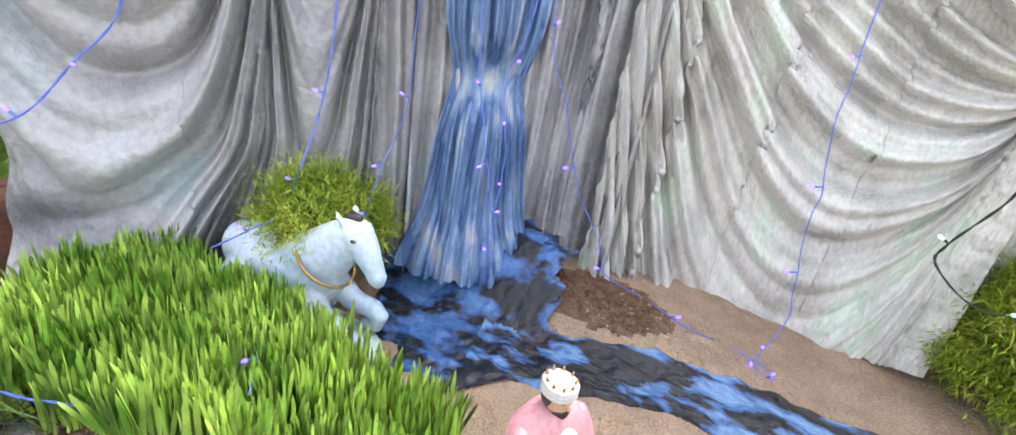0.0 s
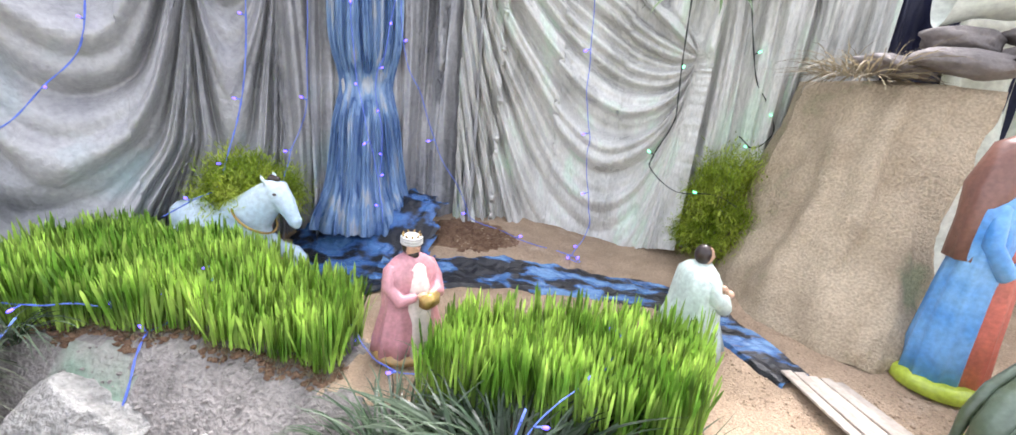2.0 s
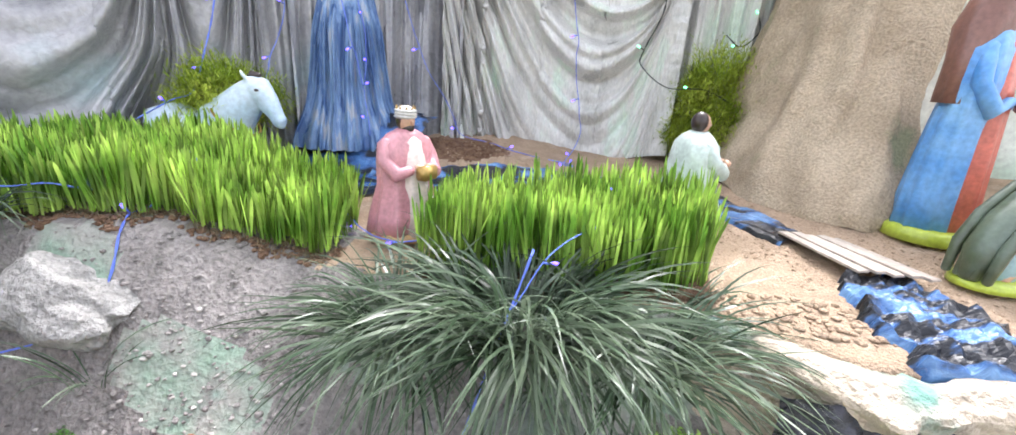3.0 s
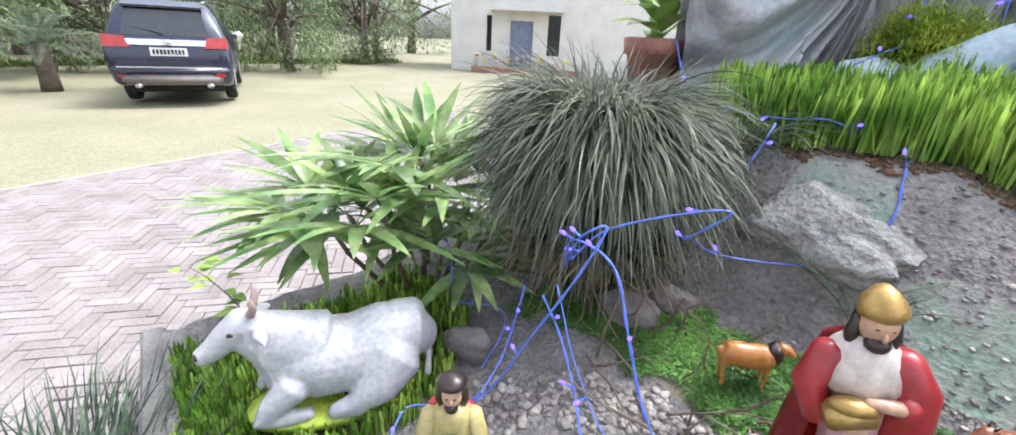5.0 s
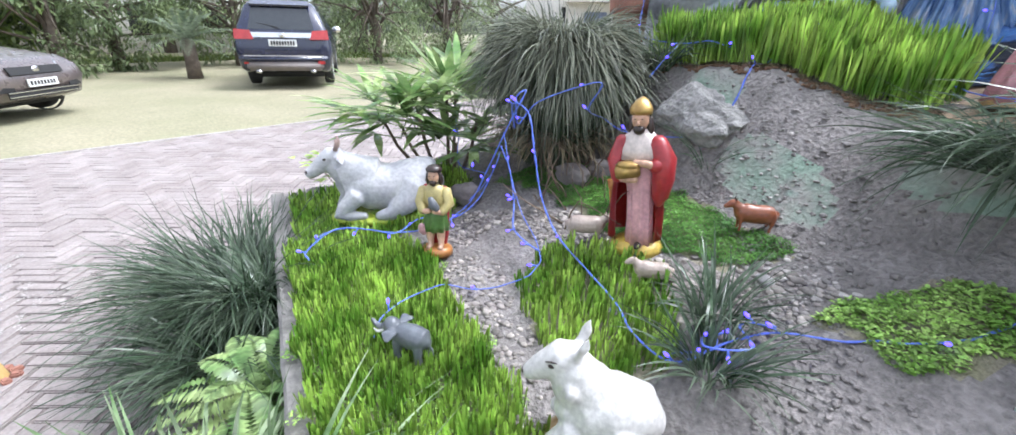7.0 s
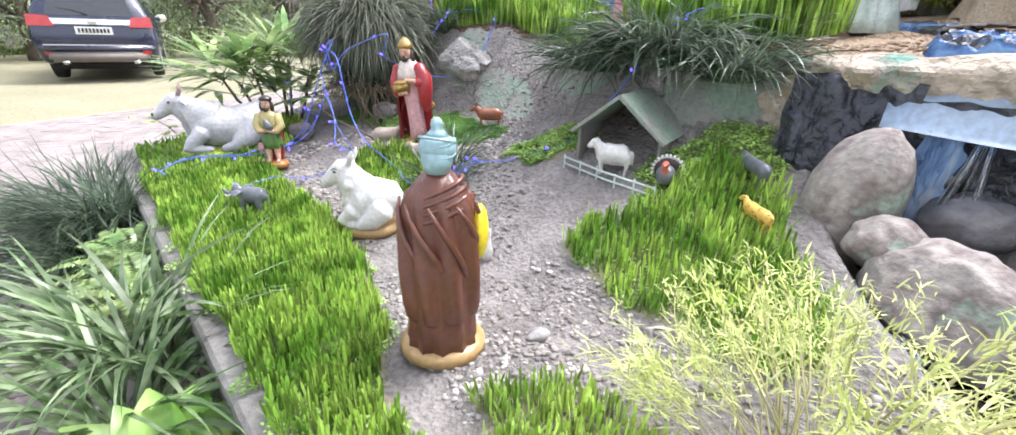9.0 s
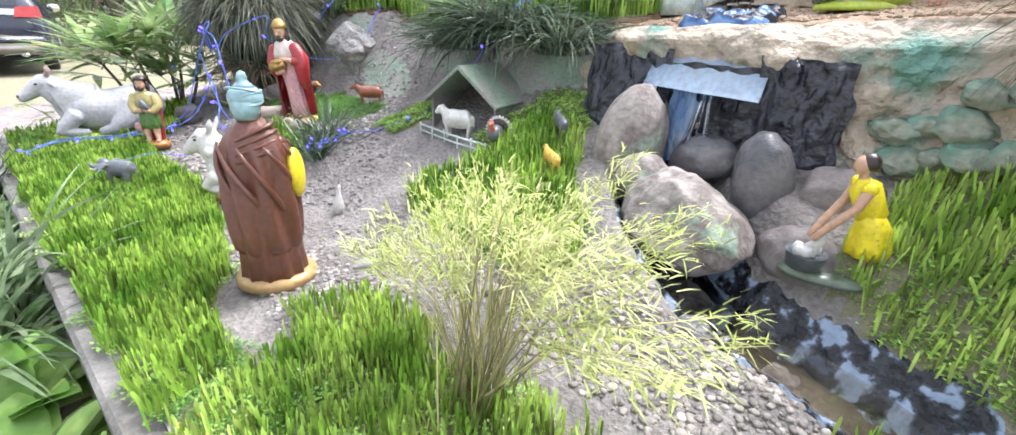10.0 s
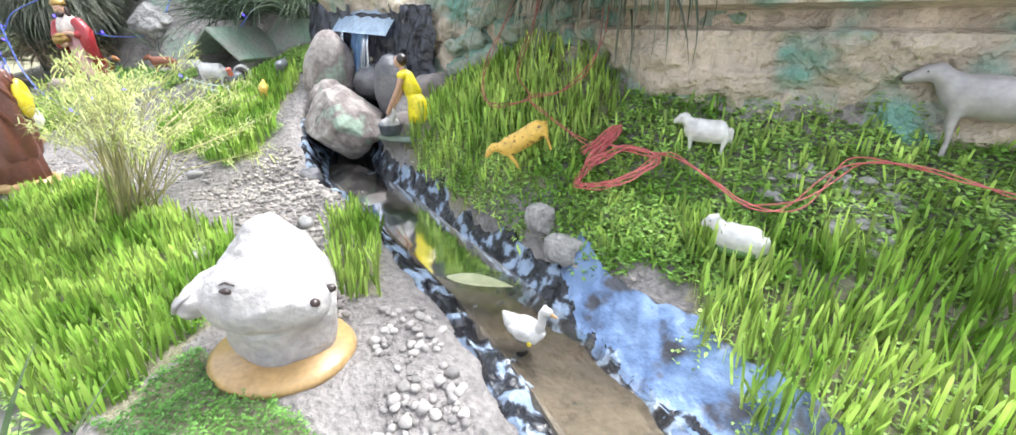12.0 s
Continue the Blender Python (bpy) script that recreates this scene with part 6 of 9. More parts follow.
def washer():
    """A woman bending over a wash tub."""
    bm = bmesh.new()
    mats = [P_DOTS, P_SKIN, P_HAIR, P_GREY, P_WHITE, P_OLIVE, P_TAN]
    loft(bm, [(0, 0, 0, 0.150, 0.085), (0, 0, 0.012, 0.150, 0.085), (0, 0, 0.022, 0.13, 0.07)], 5, 28)
    for y in (-0.022, 0.022):
        along(bm, [(0.055, y, 0.17, 0.022), (0.060, y, 0.10, 0.017), (0.062, y, 0.035, 0.011), (0.040, y, 0.026, 0.010)], 1, 10)
    loft(bm, [(0.062, 0, 0.085, 0.052, 0.050, 0.10), (0.062, 0, 0.12, 0.054, 0.050, 0.08), (0.055, 0, 0.17, 0.046, 0.044, 0.05), (0.040, 0, 0.21, 0.034, 0.036, 0.0)], 0, 40, waves=8)
    along(bm, [(0.042, 0, 0.205, 0.034), (0.022, 0, 0.245, 0.033), (0.002, 0, 0.285, 0.034), (-0.006, 0, 0.302, 0.018)], 0, 16, 1.15)
    for y in (-0.038, 0.038):
        along(bm, [(0.0, y, 0.290, 0.016), (-0.016, y * 1.1, 0.235, 0.013), (-0.060, y * 0.7, 0.165, 0.011), (-0.085, y * 0.4, 0.120, 0.010)], 1, 10)
        ball(bm, (0.0, y, 0.290), (0.021, 0.018, 0.020), 0, 2)
    along(bm, [(-0.006, 0, 0.300, 0.012), (-0.012, 0, 0.325, 0.012)], 1, 8)
    ball(bm, (-0.018, 0, 0.346), (0.024, 0.022, 0.028), 1, 3)
    ball(bm, (-0.006, 0, 0.354), (0.026, 0.026, 0.027), 2, 3)
    loft(bm, [(-0.085, 0, 0.02, 0.046, 0.046), (-0.085, 0, 0.065, 0.055, 0.055), (-0.085, 0, 0.070, 0.058, 0.058), (-0.085, 0, 0.062, 0.048, 0.048)], 3, 26)
    for j in range(9):
        ball(bm, (-0.085 + rng.uniform(-0.025, 0.025), rng.uniform(-0.025, 0.025), 0.074), (0.02, 0.017, 0.02), 4, 2, 0.25, j)
    along(bm, [(-0.085, 0.0, 0.08, 0.018), (-0.06, -0.01, 0.115, 0.014), (-0.07, 0.0, 0.14, 0.008)], 4, 8)
    thing("washerwoman_figurine", bm, mats, "washerwoman figurine in yellow dotted dress bending over a tub", "figurine", (2.625, 1.145, 0.662), 30, "painted plaster figurines", size=0.83)


washer()


def standing(l, h, coat, dark, head=1.0, tail=0.5, thick=1.0, neck=0.8, ears=1.0, mane=None, label="", name="animal", at=(0, 0, 0), turn=0, horns=False, base=None, nose=1.0):
    """A four-legged figurine that faces +x; l: its length, h: its height at the back."""
    bm = bmesh.new()
    mats = [coat, dark, mane or dark, base or dark]
    r = 0.19 * l * thick
    z = h - r
    along(bm, [(-0.44 * l, 0, z + r * 0.2, r * 0.3), (-0.40 * l, 0, z, r * 0.85), (-0.25 * l, 0, z - r * 0.05, r * 1.02), (0.0, 0, z - r * 0.1, r), (0.22 * l, 0, z, r * 1.02), (0.34 * l, 0, z + r * 0.15, r * 0.8), (0.40 * l, 0, z + r * 0.3, r * 0.4)], 0, 16, 1.12)
    hx, hz = 0.46 * l, z + r * 1.2 * neck
    along(bm, [(0.27 * l, 0, z + r * 0.2, r * 0.75), (0.38 * l, 0, z + r * 0.85 * neck, r * 0.58), (hx, 0, hz, r * 0.45)], 0, 12)
    along(bm, [(hx - 0.04 * l, 0, hz + r * 0.2, r * 0.42 * head), (hx + 0.05 * l, 0, hz + r * 0.05, r * 0.46 * head), (hx + 0.13 * l * nose, 0, hz - r * 0.25, r * 0.34 * head), (hx + 0.19 * l * nose, 0, hz - r * 0.4, r * 0.22 * head)], 0, 12)
    ball(bm, (hx + 0.19 * l * nose, 0, hz - r * 0.36), (r * 0.14, r * 0.18, r * 0.13), 1, 1)
    for k in (-1, 1):
        ball(bm, (hx + 0.06 * l, k * r * 0.40 * head, hz + r * 0.12), (r * 0.06,) * 3, 1, 1)
        along(bm, [(hx - 0.01 * l, k * r * 0.32, hz + r * 0.35, r * 0.13), (hx - 0.03 * l, k * r * 0.62 * ears, hz + r * (0.4 + 0.25 * ears), r * 0.12), (hx - 0.04 * l, k * r * 0.8 * ears, hz + r * (0.4 + 0.5 * ears), r * 0.03)], 0, 8, 0.5)
        if horns:
            along(bm, [(hx, k * r * 0.2, hz + r * 0.5, r * 0.1), (hx - 0.03 * l, k * r * 0.35, hz + r * 0.95, r * 0.03)], 1, 7)
        for x, lean in ((0.27 * l, 0.02), (-0.34 * l, -0.03)):
            along(bm, [(x, k * r * 0.5, z, r * 0.42), (x + lean * l, k * r * 0.55, z * 0.55, r * 0.24), (x, k * r * 0.55, z * 0.22, r * 0.17), (x + 0.01 * l, k * r * 0.55, 0.0, r * 0.2)], 0, 10)
    along(bm, [(-0.43 * l, 0, z + r * 0.5, r * 0.12), (-0.50 * l, 0, z + r * 0.2, r * 0.09), (-0.50 * l - 0.1 * l * tail, 0, z - r * 0.8 + tail * r, r * 0.08), (-0.50 * l - 0.2 * l * tail, 0, z - r * 1.1 + tail * 2.2 * r, r * 0.05)], 0, 7)
    if mane:
        ball(bm, (0.36 * l, 0, z + r * 0.75 * neck), (r * 0.7, r * 0.85, r * 0.95), 2, 3, 0.25, 3)
    fuse(bm, l * 0.024, 0, 3)
    if base:
        loft(bm, [(0, 0, -0.005, l * 0.5, l * 0.24), (0, 0, 0.008, l * 0.5, l * 0.24), (0, 0, 0.014, l * 0.42, l * 0.18)], 3, 20)
    return thing(name, bm, mats, label, "animal figurine", at, turn, "small animal figurines")


def cow():
    """A zebu lying down on its folded legs; it faces +x."""
    bm = bmesh.new()
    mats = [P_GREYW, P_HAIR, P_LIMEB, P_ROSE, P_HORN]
    loft(bm, [(-0.04, 0, 0, 0.27, 0.13), (-0.04, 0, 0.022, 0.27, 0.13), (-0.04, 0, 0.032, 0.23, 0.10)], 2, 36)
    along(bm, [(-0.29, 0, 0.15, 0.06), (-0.26, 0, 0.185, 0.095), (-0.18, 0, 0.175, 0.112), (-0.08, 0, 0.155, 0.110), (0.03, 0, 0.165, 0.112), (0.10, 0, 0.185, 0.090), (0.14, 0, 0.20, 0.05)], 0, 24, 1.08)
    along(bm, [(-0.27, 0, 0.25, 0.05), (-0.20, 0, 0.262, 0.045)], 0, 12)
    along(bm, [(0.03, 0, 0.20, 0.095), (0.10, 0, 0.235, 0.080), (0.155, 0, 0.275, 0.062), (0.185, 0, 0.30, 0.05)], 0, 20, 1.25)
    along(bm, [(0.05, 0, 0.27, 0.05), (0.11, 0, 0.30, 0.035)], 0, 12)
    along(bm, [(0.175, 0, 0.195, 0.014), (0.150, 0, 0.150, 0.020), (0.12, 0, 0.095, 0.030)], 0, 12, 1.6)
    along(bm, [(0.160, 0, 0.335, 0.034), (0.190, 0, 0.325, 0.048), (0.235, 0, 0.290, 0.042), (0.280, 0, 0.255, 0.031), (0.305, 0, 0.240, 0.027)], 0, 18)
    for k in (-1, 1):
        along(bm, [(0.162, k * 0.040, 0.325, 0.010), (0.148, k * 0.075, 0.322, 0.022), (0.140, k * 0.105, 0.305, 0.006)], 0, 12, 0.5)
        along(bm, [(0.09, k * 0.075, 0.14, 0.050), (0.165, k * 0.080, 0.075, 0.034), (0.190, k * 0.080, 0.060, 0.030), (0.130, k * 0.090, 0.045, 0.025), (0.06, k * 0.090, 0.04, 0.020)], 0, 14)
        along(bm, [(-0.19, k * 0.080, 0.165, 0.085), (-0.13, k * 0.115, 0.10, 0.060), (-0.06, k * 0.120, 0.055, 0.036), (0.0, k * 0.110, 0.042, 0.022)], 0, 14)
    for j in range(7):
        for k in (-1, 1):
            x = 0.045 + 0.017 * j
            along(bm, [(x + 0.03, k * (0.050 + 0.002 * j), 0.255 + 0.004 * j, 0.006), (x, k * (0.098 - 0.006 * j), 0.19, 0.008), (x - 0.015, k * (0.098 - 0.004 * j), 0.12, 0.006)], 0, 8)
    along(bm, [(-0.285, 0, 0.22, 0.016), (-0.31, 0.02, 0.14, 0.011), (-0.29, 0.07, 0.06, 0.014)], 0, 8)
    fuse(bm, 0.006, 0, 4)
    ball(bm, (0.309, 0, 0.250), (0.014, 0.025, 0.016), 1, 2)
    for k in (-1, 1):
        ball(bm, (0.222, k * 0.040, 0.318), (0.010, 0.006, 0.007), 1, 2)
        along(bm, [(0.158, k * 0.055, 0.327, 0.006), (0.150, k * 0.075, 0.325, 0.014), (0.144, k * 0.095, 0.312, 0.005)], 3, 10, 0.5)
        along(bm, [(0.170, k * 0.022, 0.360, 0.013), (0.160, k * 0.040, 0.385, 0.010), (0.164, k * 0.040, 0.412, 0.004)], 4, 10)
    thing("cow_figurine", bm, mats, "large white cow figurine lying on a lime green base", "animal figurine", on(-0.96, -0.02, 0.045), -96, "large animal figurines")


def calf():
    """A small rough-coated calf curled on a round base; it faces +x."""
    bm = bmesh.new()
    mats = [P_WHITE, P_HAIR, P_TAN]
    loft(bm, [(0, 0, 0, 0.125, 0.105), (0, 0, 0.028, 0.128, 0.108), (0, 0, 0.042, 0.108, 0.09)], 2, 32)
    along(bm, [(-0.125, 0, 0.12, 0.045), (-0.10, 0, 0.145, 0.075), (-0.04, 0, 0.145, 0.090), (0.03, 0, 0.14, 0.085), (0.07, 0, 0.15, 0.06)], 0, 20, 1.08)
    along(bm, [(0.02, 0, 0.175, 0.075), (0.06, 0, 0.225, 0.060), (0.085, 0, 0.265, 0.048)], 0, 16, 1.15)
    along(bm, [(0.060, 0, 0.290, 0.034), (0.095, 0, 0.278, 0.046), (0.135, 0, 0.248, 0.036), (0.165, 0, 0.225, 0.027), (0.178, 0, 0.215, 0.022)], 0, 16)
    for k in (-1, 1):
        along(bm, [(0.062, k * 0.026, 0.305, 0.014), (0.048, k * 0.036, 0.340, 0.018), (0.040, k * 0.038, 0.372, 0.004)], 0, 10, 0.6)
        along(bm, [(0.05, k * 0.060, 0.11, 0.040), (0.10, k * 0.060, 0.065, 0.028), (0.06, k * 0.068, 0.05, 0.024), (0.02, k * 0.07, 0.05, 0.018)], 0, 12)
        along(bm, [(-0.07, k * 0.065, 0.12, 0.058), (-0.02, k * 0.085, 0.07, 0.040), (0.03, k * 0.085, 0.05, 0.022)], 0, 12)
    for j in range(14):
        a, u = 2.4 * j, 0.10 + 0.13 * j / 14
        ball(bm, (0.03 + 0.055 * math.cos(a) + 0.2 * (u - 0.1), 0.065 * math.sin(a), u + 0.02), (0.017, 0.015, 0.022), 0, 2)
    fuse(bm, 0.006, 0, 3)
    ball(bm, (0.188, 0, 0.220), (0.008, 0.013, 0.009), 1, 2)
    for k in (-1, 1):
        ball(bm, (0.118, k * 0.037, 0.275), (0.010, 0.005, 0.006), 1, 2)
        along(bm, [(0.105, k * 0.040, 0.288, 0.0018), (0.120, k * 0.041, 0.290, 0.0026), (0.134, k * 0.034, 0.283, 0.0016)], 1, 6)
    thing("calf_figurine", bm, mats, "white calf figurine with upright ears on a tan base", "animal figurine", on(0.62, 0.31, 0.0), 236, "large animal figurines", size=0.92)


def elephant():
    """A little elephant with spread ears and a raised trunk; it faces +x."""
    bm = bmesh.new()
    mats = [P_GREY, P_WHITE]
    along(bm, [(-0.060, 0, 0.055, 0.016), (-0.050, 0, 0.062, 0.030), (-0.015, 0, 0.064, 0.034), (0.020, 0, 0.064, 0.031), (0.040, 0, 0.068, 0.020)], 0, 16, 1.05)
    ball(bm, (0.052, 0, 0.080), (0.025, 0.023, 0.027), 0, 3)
    along(bm, [(0.068, 0, 0.076, 0.013), (0.088, 0, 0.064, 0.010), (0.105, 0, 0.068, 0.008), (0.118, 0, 0.082, 0.006)], 0, 10)
    for k in (-1, 1):
        for x in (-0.042, 0.024):
            along(bm, [(x, k * 0.018, 0.05, 0.015), (x, k * 0.019, 0.02, 0.012), (x, k * 0.019, 0.0, 0.013)], 0, 10)
        along(bm, [(0.040, k * 0.020, 0.086, 0.008), (0.030, k * 0.042, 0.088, 0.022), (0.026, k * 0.058, 0.078, 0.010)], 0, 12, 0.35)
    along(bm, [(-0.060, 0, 0.062, 0.005), (-0.076, 0, 0.04, 0.004), (-0.078, 0, 0.02, 0.003)], 0, 7)
    fuse(bm, 0.0032, 0, 3)
    for k in (-1, 1):
        along(bm, [(0.072, k * 0.012, 0.066, 0.0045), (0.092, k * 0.014, 0.058, 0.004), (0.106, k * 0.013, 0.064, 0.001)], 1, 8)
    thing("elephant_figurine", bm, mats, "small dark grey elephant figurine with white tusks in wheatgrass", "animal figurine", on(0.14, -0.045, 0.035), 226, "small animal figurines", size=1.1)


cow()
calf()
elephant()


def ox():
    """A weathered ox head and shoulders rising from a round base; it faces +x."""
    bm = bmesh.new()
    mats = [CHALK, P_HAIR, P_TAN, P_MIDGREY]
    loft(bm, [(0.01, -0.01, 0, 0.165, 0.145), (0.01, -0.01, 0.016, 0.168, 0.148), (0.01, -0.01, 0.028, 0.155, 0.135)], 2, 36)
    loft(bm, [(0, 0.02, 0.02, 0.118, 0.105, 0.04), (0, 0.02, 0.06, 0.125, 0.112, 0.05), (0, 0.02, 0.11, 0.128, 0.118, 0.04), (-0.005, 0.025, 0.16, 0.13, 0.118, 0.02), (-0.01, 0.03, 0.20, 0.122, 0.11, 0), (-0.02, 0.04, 0.24, 0.10, 0.092, 0), (-0.025, 0.05, 0.275, 0.072, 0.068, 0), (-0.03, 0.055, 0.305, 0.042, 0.042, 0), (-0.03, 0.055, 0.322, 0.014, 0.014, 0)], 0, 40, waves=5)
    along(bm, [(-0.07, -0.05, 0.185, 0.066), (-0.03, -0.055, 0.195, 0.083), (0.02, -0.055, 0.192, 0.083), (0.07, -0.045, 0.182, 0.068), (0.11, -0.032, 0.175, 0.054), (0.132, -0.026, 0.172, 0.044)], 0, 24, 1.0)
    along(bm, [(0.03, -0.04, 0.14, 0.055), (0.08, -0.03, 0.14, 0.048), (0.115, -0.025, 0.145, 0.034)], 0, 16)
    along(bm, [(-0.01, -0.04, 0.255, 0.034), (-0.008, -0.035, 0.285, 0.018), (-0.006, -0.03, 0.302, 0.006)], 0, 12)
    ball(bm, (0.012, -0.122, 0.240), (0.013, 0.007, 0.006), 1, 2)
    along(bm, [(-0.006, -0.116, 0.250, 0.0015), (0.010, -0.116, 0.255, 0.0025), (0.028, -0.114, 0.250, 0.0015)], 1, 6)
    for k in (-1, 1):
        ball(bm, (0.150, -0.028 + k * 0.026, 0.192), (0.012, 0.011, 0.010), 1, 2)
    along(bm, [(-0.06, -0.085, 0.215, 0.030), (-0.085, -0.100, 0.205, 0.044), (-0.105, -0.106, 0.185, 0.044), (-0.112, -0.108, 0.17, 0.026)], 0, 14, 0.6)
    along(bm, [(-0.078, -0.128, 0.222, 0.010), (-0.095, -0.138, 0.208, 0.018), (-0.108, -0.138, 0.190, 0.010)], 3, 10, 0.4)
    fuse(bm, 0.006, 0, 5)
    for v in bm.verts:
        v.co += v.co.normalized() * (0.022 * (0.35 - abs(noise.noise(v.co * 9))) * min(1.0, max(0.0, (v.co.z - 0.04) / 0.05)) + 0.003 * noise.noise(v.co * 45))
    thing("ox_figurine", bm, mats, "weathered white ox figurine on a round ochre base", "animal figurine", on(3.15, 0.30, 0.0), 24, "large animal figurines", size=0.86)


ox()


def donkey():
    """A donkey lying with folded forelegs and a raised neck; it faces +x."""
    bm = bmesh.new()
    mats = [P_PALEBLUE, P_HAIR, P_MINT, P_GOLD]
    loft(bm, [(0, 0, 0, 0.30, 0.12), (0, 0, 0.025, 0.30, 0.12), (0, 0, 0.04, 0.26, 0.09)], 2, 30)
    along(bm, [(-0.315, 0, 0.20, 0.05), (-0.29, 0, 0.235, 0.088), (-0.22, 0, 0.24, 0.105), (-0.12, 0, 0.22, 0.098), (-0.02, 0, 0.215, 0.102), (0.06, 0, 0.235, 0.092), (0.10, 0, 0.25, 0.06)], 0, 22, 1.08)
    along(bm, [(0.0, 0, 0.265, 0.085), (0.075, 0, 0.325, 0.074), (0.135, 0, 0.385, 0.060), (0.175, 0, 0.425, 0.048)], 0, 18, 1.3)
    along(bm, [(0.160, 0, 0.455, 0.036), (0.195, 0, 0.440, 0.052), (0.235, 0, 0.385, 0.042), (0.268, 0, 0.325, 0.031), (0.280, 0, 0.302, 0.030), (0.284, 0, 0.288, 0.020)], 0, 18)
    along(bm, [(0.205, 0, 0.395, 0.035), (0.235, 0, 0.350, 0.028)], 0, 12)
    for k in (-1, 1):
        along(bm, [(0.165, k * 0.030, 0.470, 0.013), (0.155, k * 0.038, 0.492, 0.014), (0.148, k * 0.040, 0.512, 0.003)], 0, 8, 0.6)
        along(bm, [(0.06, k * 0.060, 0.19, 0.050), (0.13, k * 0.070, 0.135, 0.038), (0.215, k * 0.075, 0.125, 0.034), (0.240, k * 0.075, 0.105, 0.032), (0.225, k * 0.078, 0.065, 0.028), (0.17, k * 0.08, 0.05, 0.022)], 0, 14)
        along(bm, [(-0.22, k * 0.070, 0.20, 0.078), (-0.15, k * 0.10, 0.12, 0.055), (-0.07, k * 0.11, 0.07, 0.032), (0.0, k * 0.11, 0.055, 0.022)], 0, 14)
    along(bm, [(0.185, 0, 0.485, 0.014), (0.12, 0, 0.435, 0.015), (0.04, 0, 0.355, 0.014)], 0, 10, 0.7)
    fuse(bm, 0.0065, 0, 4)
    along(bm, [(0.205, 0, 0.488, 0.012), (0.175, 0, 0.490, 0.018), (0.150, 0, 0.468, 0.010)], 1, 10)
    for k in (-1, 1):
        ball(bm, (0.218, k * 0.046, 0.432), (0.010, 0.006, 0.006), 1, 2)
        ball(bm, (0.290, k * 0.016, 0.305), (0.005, 0.005, 0.006), 1, 1)
    along(bm, [(0.075 + 0.085 * math.cos(a), 0.090 * math.sin(a), 0.300 - 0.060 * math.cos(a), 0.0055) for a in [i * 0.3142 for i in range(21)]], 3, 6)
    thing("donkey_figurine", bm, mats, "pale blue donkey figurine with gold collar behind the wheatgrass", "animal figurine", (-0.46, 2.14, 1.235), 4, "large animal figurines")


donkey()
standing(0.17, 0.13, P_ORANGE, P_HAIR, mane=P_HAIR, tail=1.0, label="orange lion figurine with dark mane on groundcover", name="lion_figurine", at=on(-0.27, 0.97, 0.012), turn=48, head=1.1)
standing(0.16, 0.095, P_REDBROWN, P_HAIR, tail=0.1, label="small chestnut cow figurine on the mud slope", name="small_cow_figurine", at=on(0.20, 1.18, 0.01), turn=238, ears=0.7, horns=True)
standing(0.17, 0.095, P_GOAT, P_HAIR, tail=0.1, label="small cream goat figurine among wheatgrass", name="goat_figurine", at=on(-0.16, 0.72, 0.03), turn=62, horns=True)
standing(0.14, 0.07, P_GOAT, P_HAIR, tail=0.1, label="small cream goat figurine grazing beside pebbles", name="goat_figurine", at=on(0.21, 0.76, 0.02), turn=240, horns=True)
standing(0.15, 0.115, P_WHITE, P_HAIR, tail=0.0, thick=1.3, label="white sheep figurine in front of the toy shed", name="sheep_figurine", at=on(1.20, 1.07, 0.0), turn=215, ears=0.5)
standing(0.19, 0.075, P_GREY, P_HAIR, tail=0.2, thick=0.6, label="dark grey seal-like figurine in the grass", name="grey_animal_figurine", at=on(1.66, 1.21, 0.03), turn=140, ears=0.2, neck=0.6)
standing(0.14, 0.07, P_SPOT, P_HAIR, tail=0.6, thick=0.7, label="small tan cub figurine in wheatgrass", name="cub_figurine", at=on(1.77, 1.04, 0.035), turn=150)
leopard = standing(0.165, 0.085, P_SPOT, P_HAIR, tail=0.9, thick=0.75, label="yellow spotted leopard figurine in the wheatgrass", name="leopard_figurine", at=on(3.33, 0.95, 0.025), turn=215, ears=0.4, neck=0.6)
leopard.matrix_world = leopard.matrix_world @ Matrix.Rotation(radians(32), 4, "Y")
standing(0.115, 0.074, P_WHITE, P_HAIR, tail=0.0, thick=1.15, label="white sheep figurine standing on groundcover", name="sheep_figurine", at=on(3.72, 1.10, 0.0), turn=190, ears=0.5)
standing(0.11, 0.055, P_WHITE, P_HAIR, tail=0.0, thick=1.3, label="white sheep figurine lying on a green base", name="sheep_figurine", at=on(3.86, 0.90, 0.02), turn=185, ears=0.5, base=P_GREEN)
standing(0.26, 0.155, P_MIDGREY, P_HAIR, tail=0.2, thick=0.75, label="stone grey donkey figurine beside the crumbling wall", name="donkey_figurine", at=on(4.22, 1.20, 0.0), turn=178, ears=1.1)
standing(0.16, 0.13, P_MIDGREY, P_HAIR, tail=0.1, label="grey goat figurine on the sand terrace", name="goat_figurine", at=on(2.98, 1.78, 0.0), turn=200, horns=True)
standing(0.11, 0.10, P_CORAL, P_HAIR, tail=0.1, neck=2.6, thick=0.75, label="small red giraffe figurine on sand", name="giraffe_figurine", at=on(2.55, 2.0, 0.0), turn=120, ears=0.4)


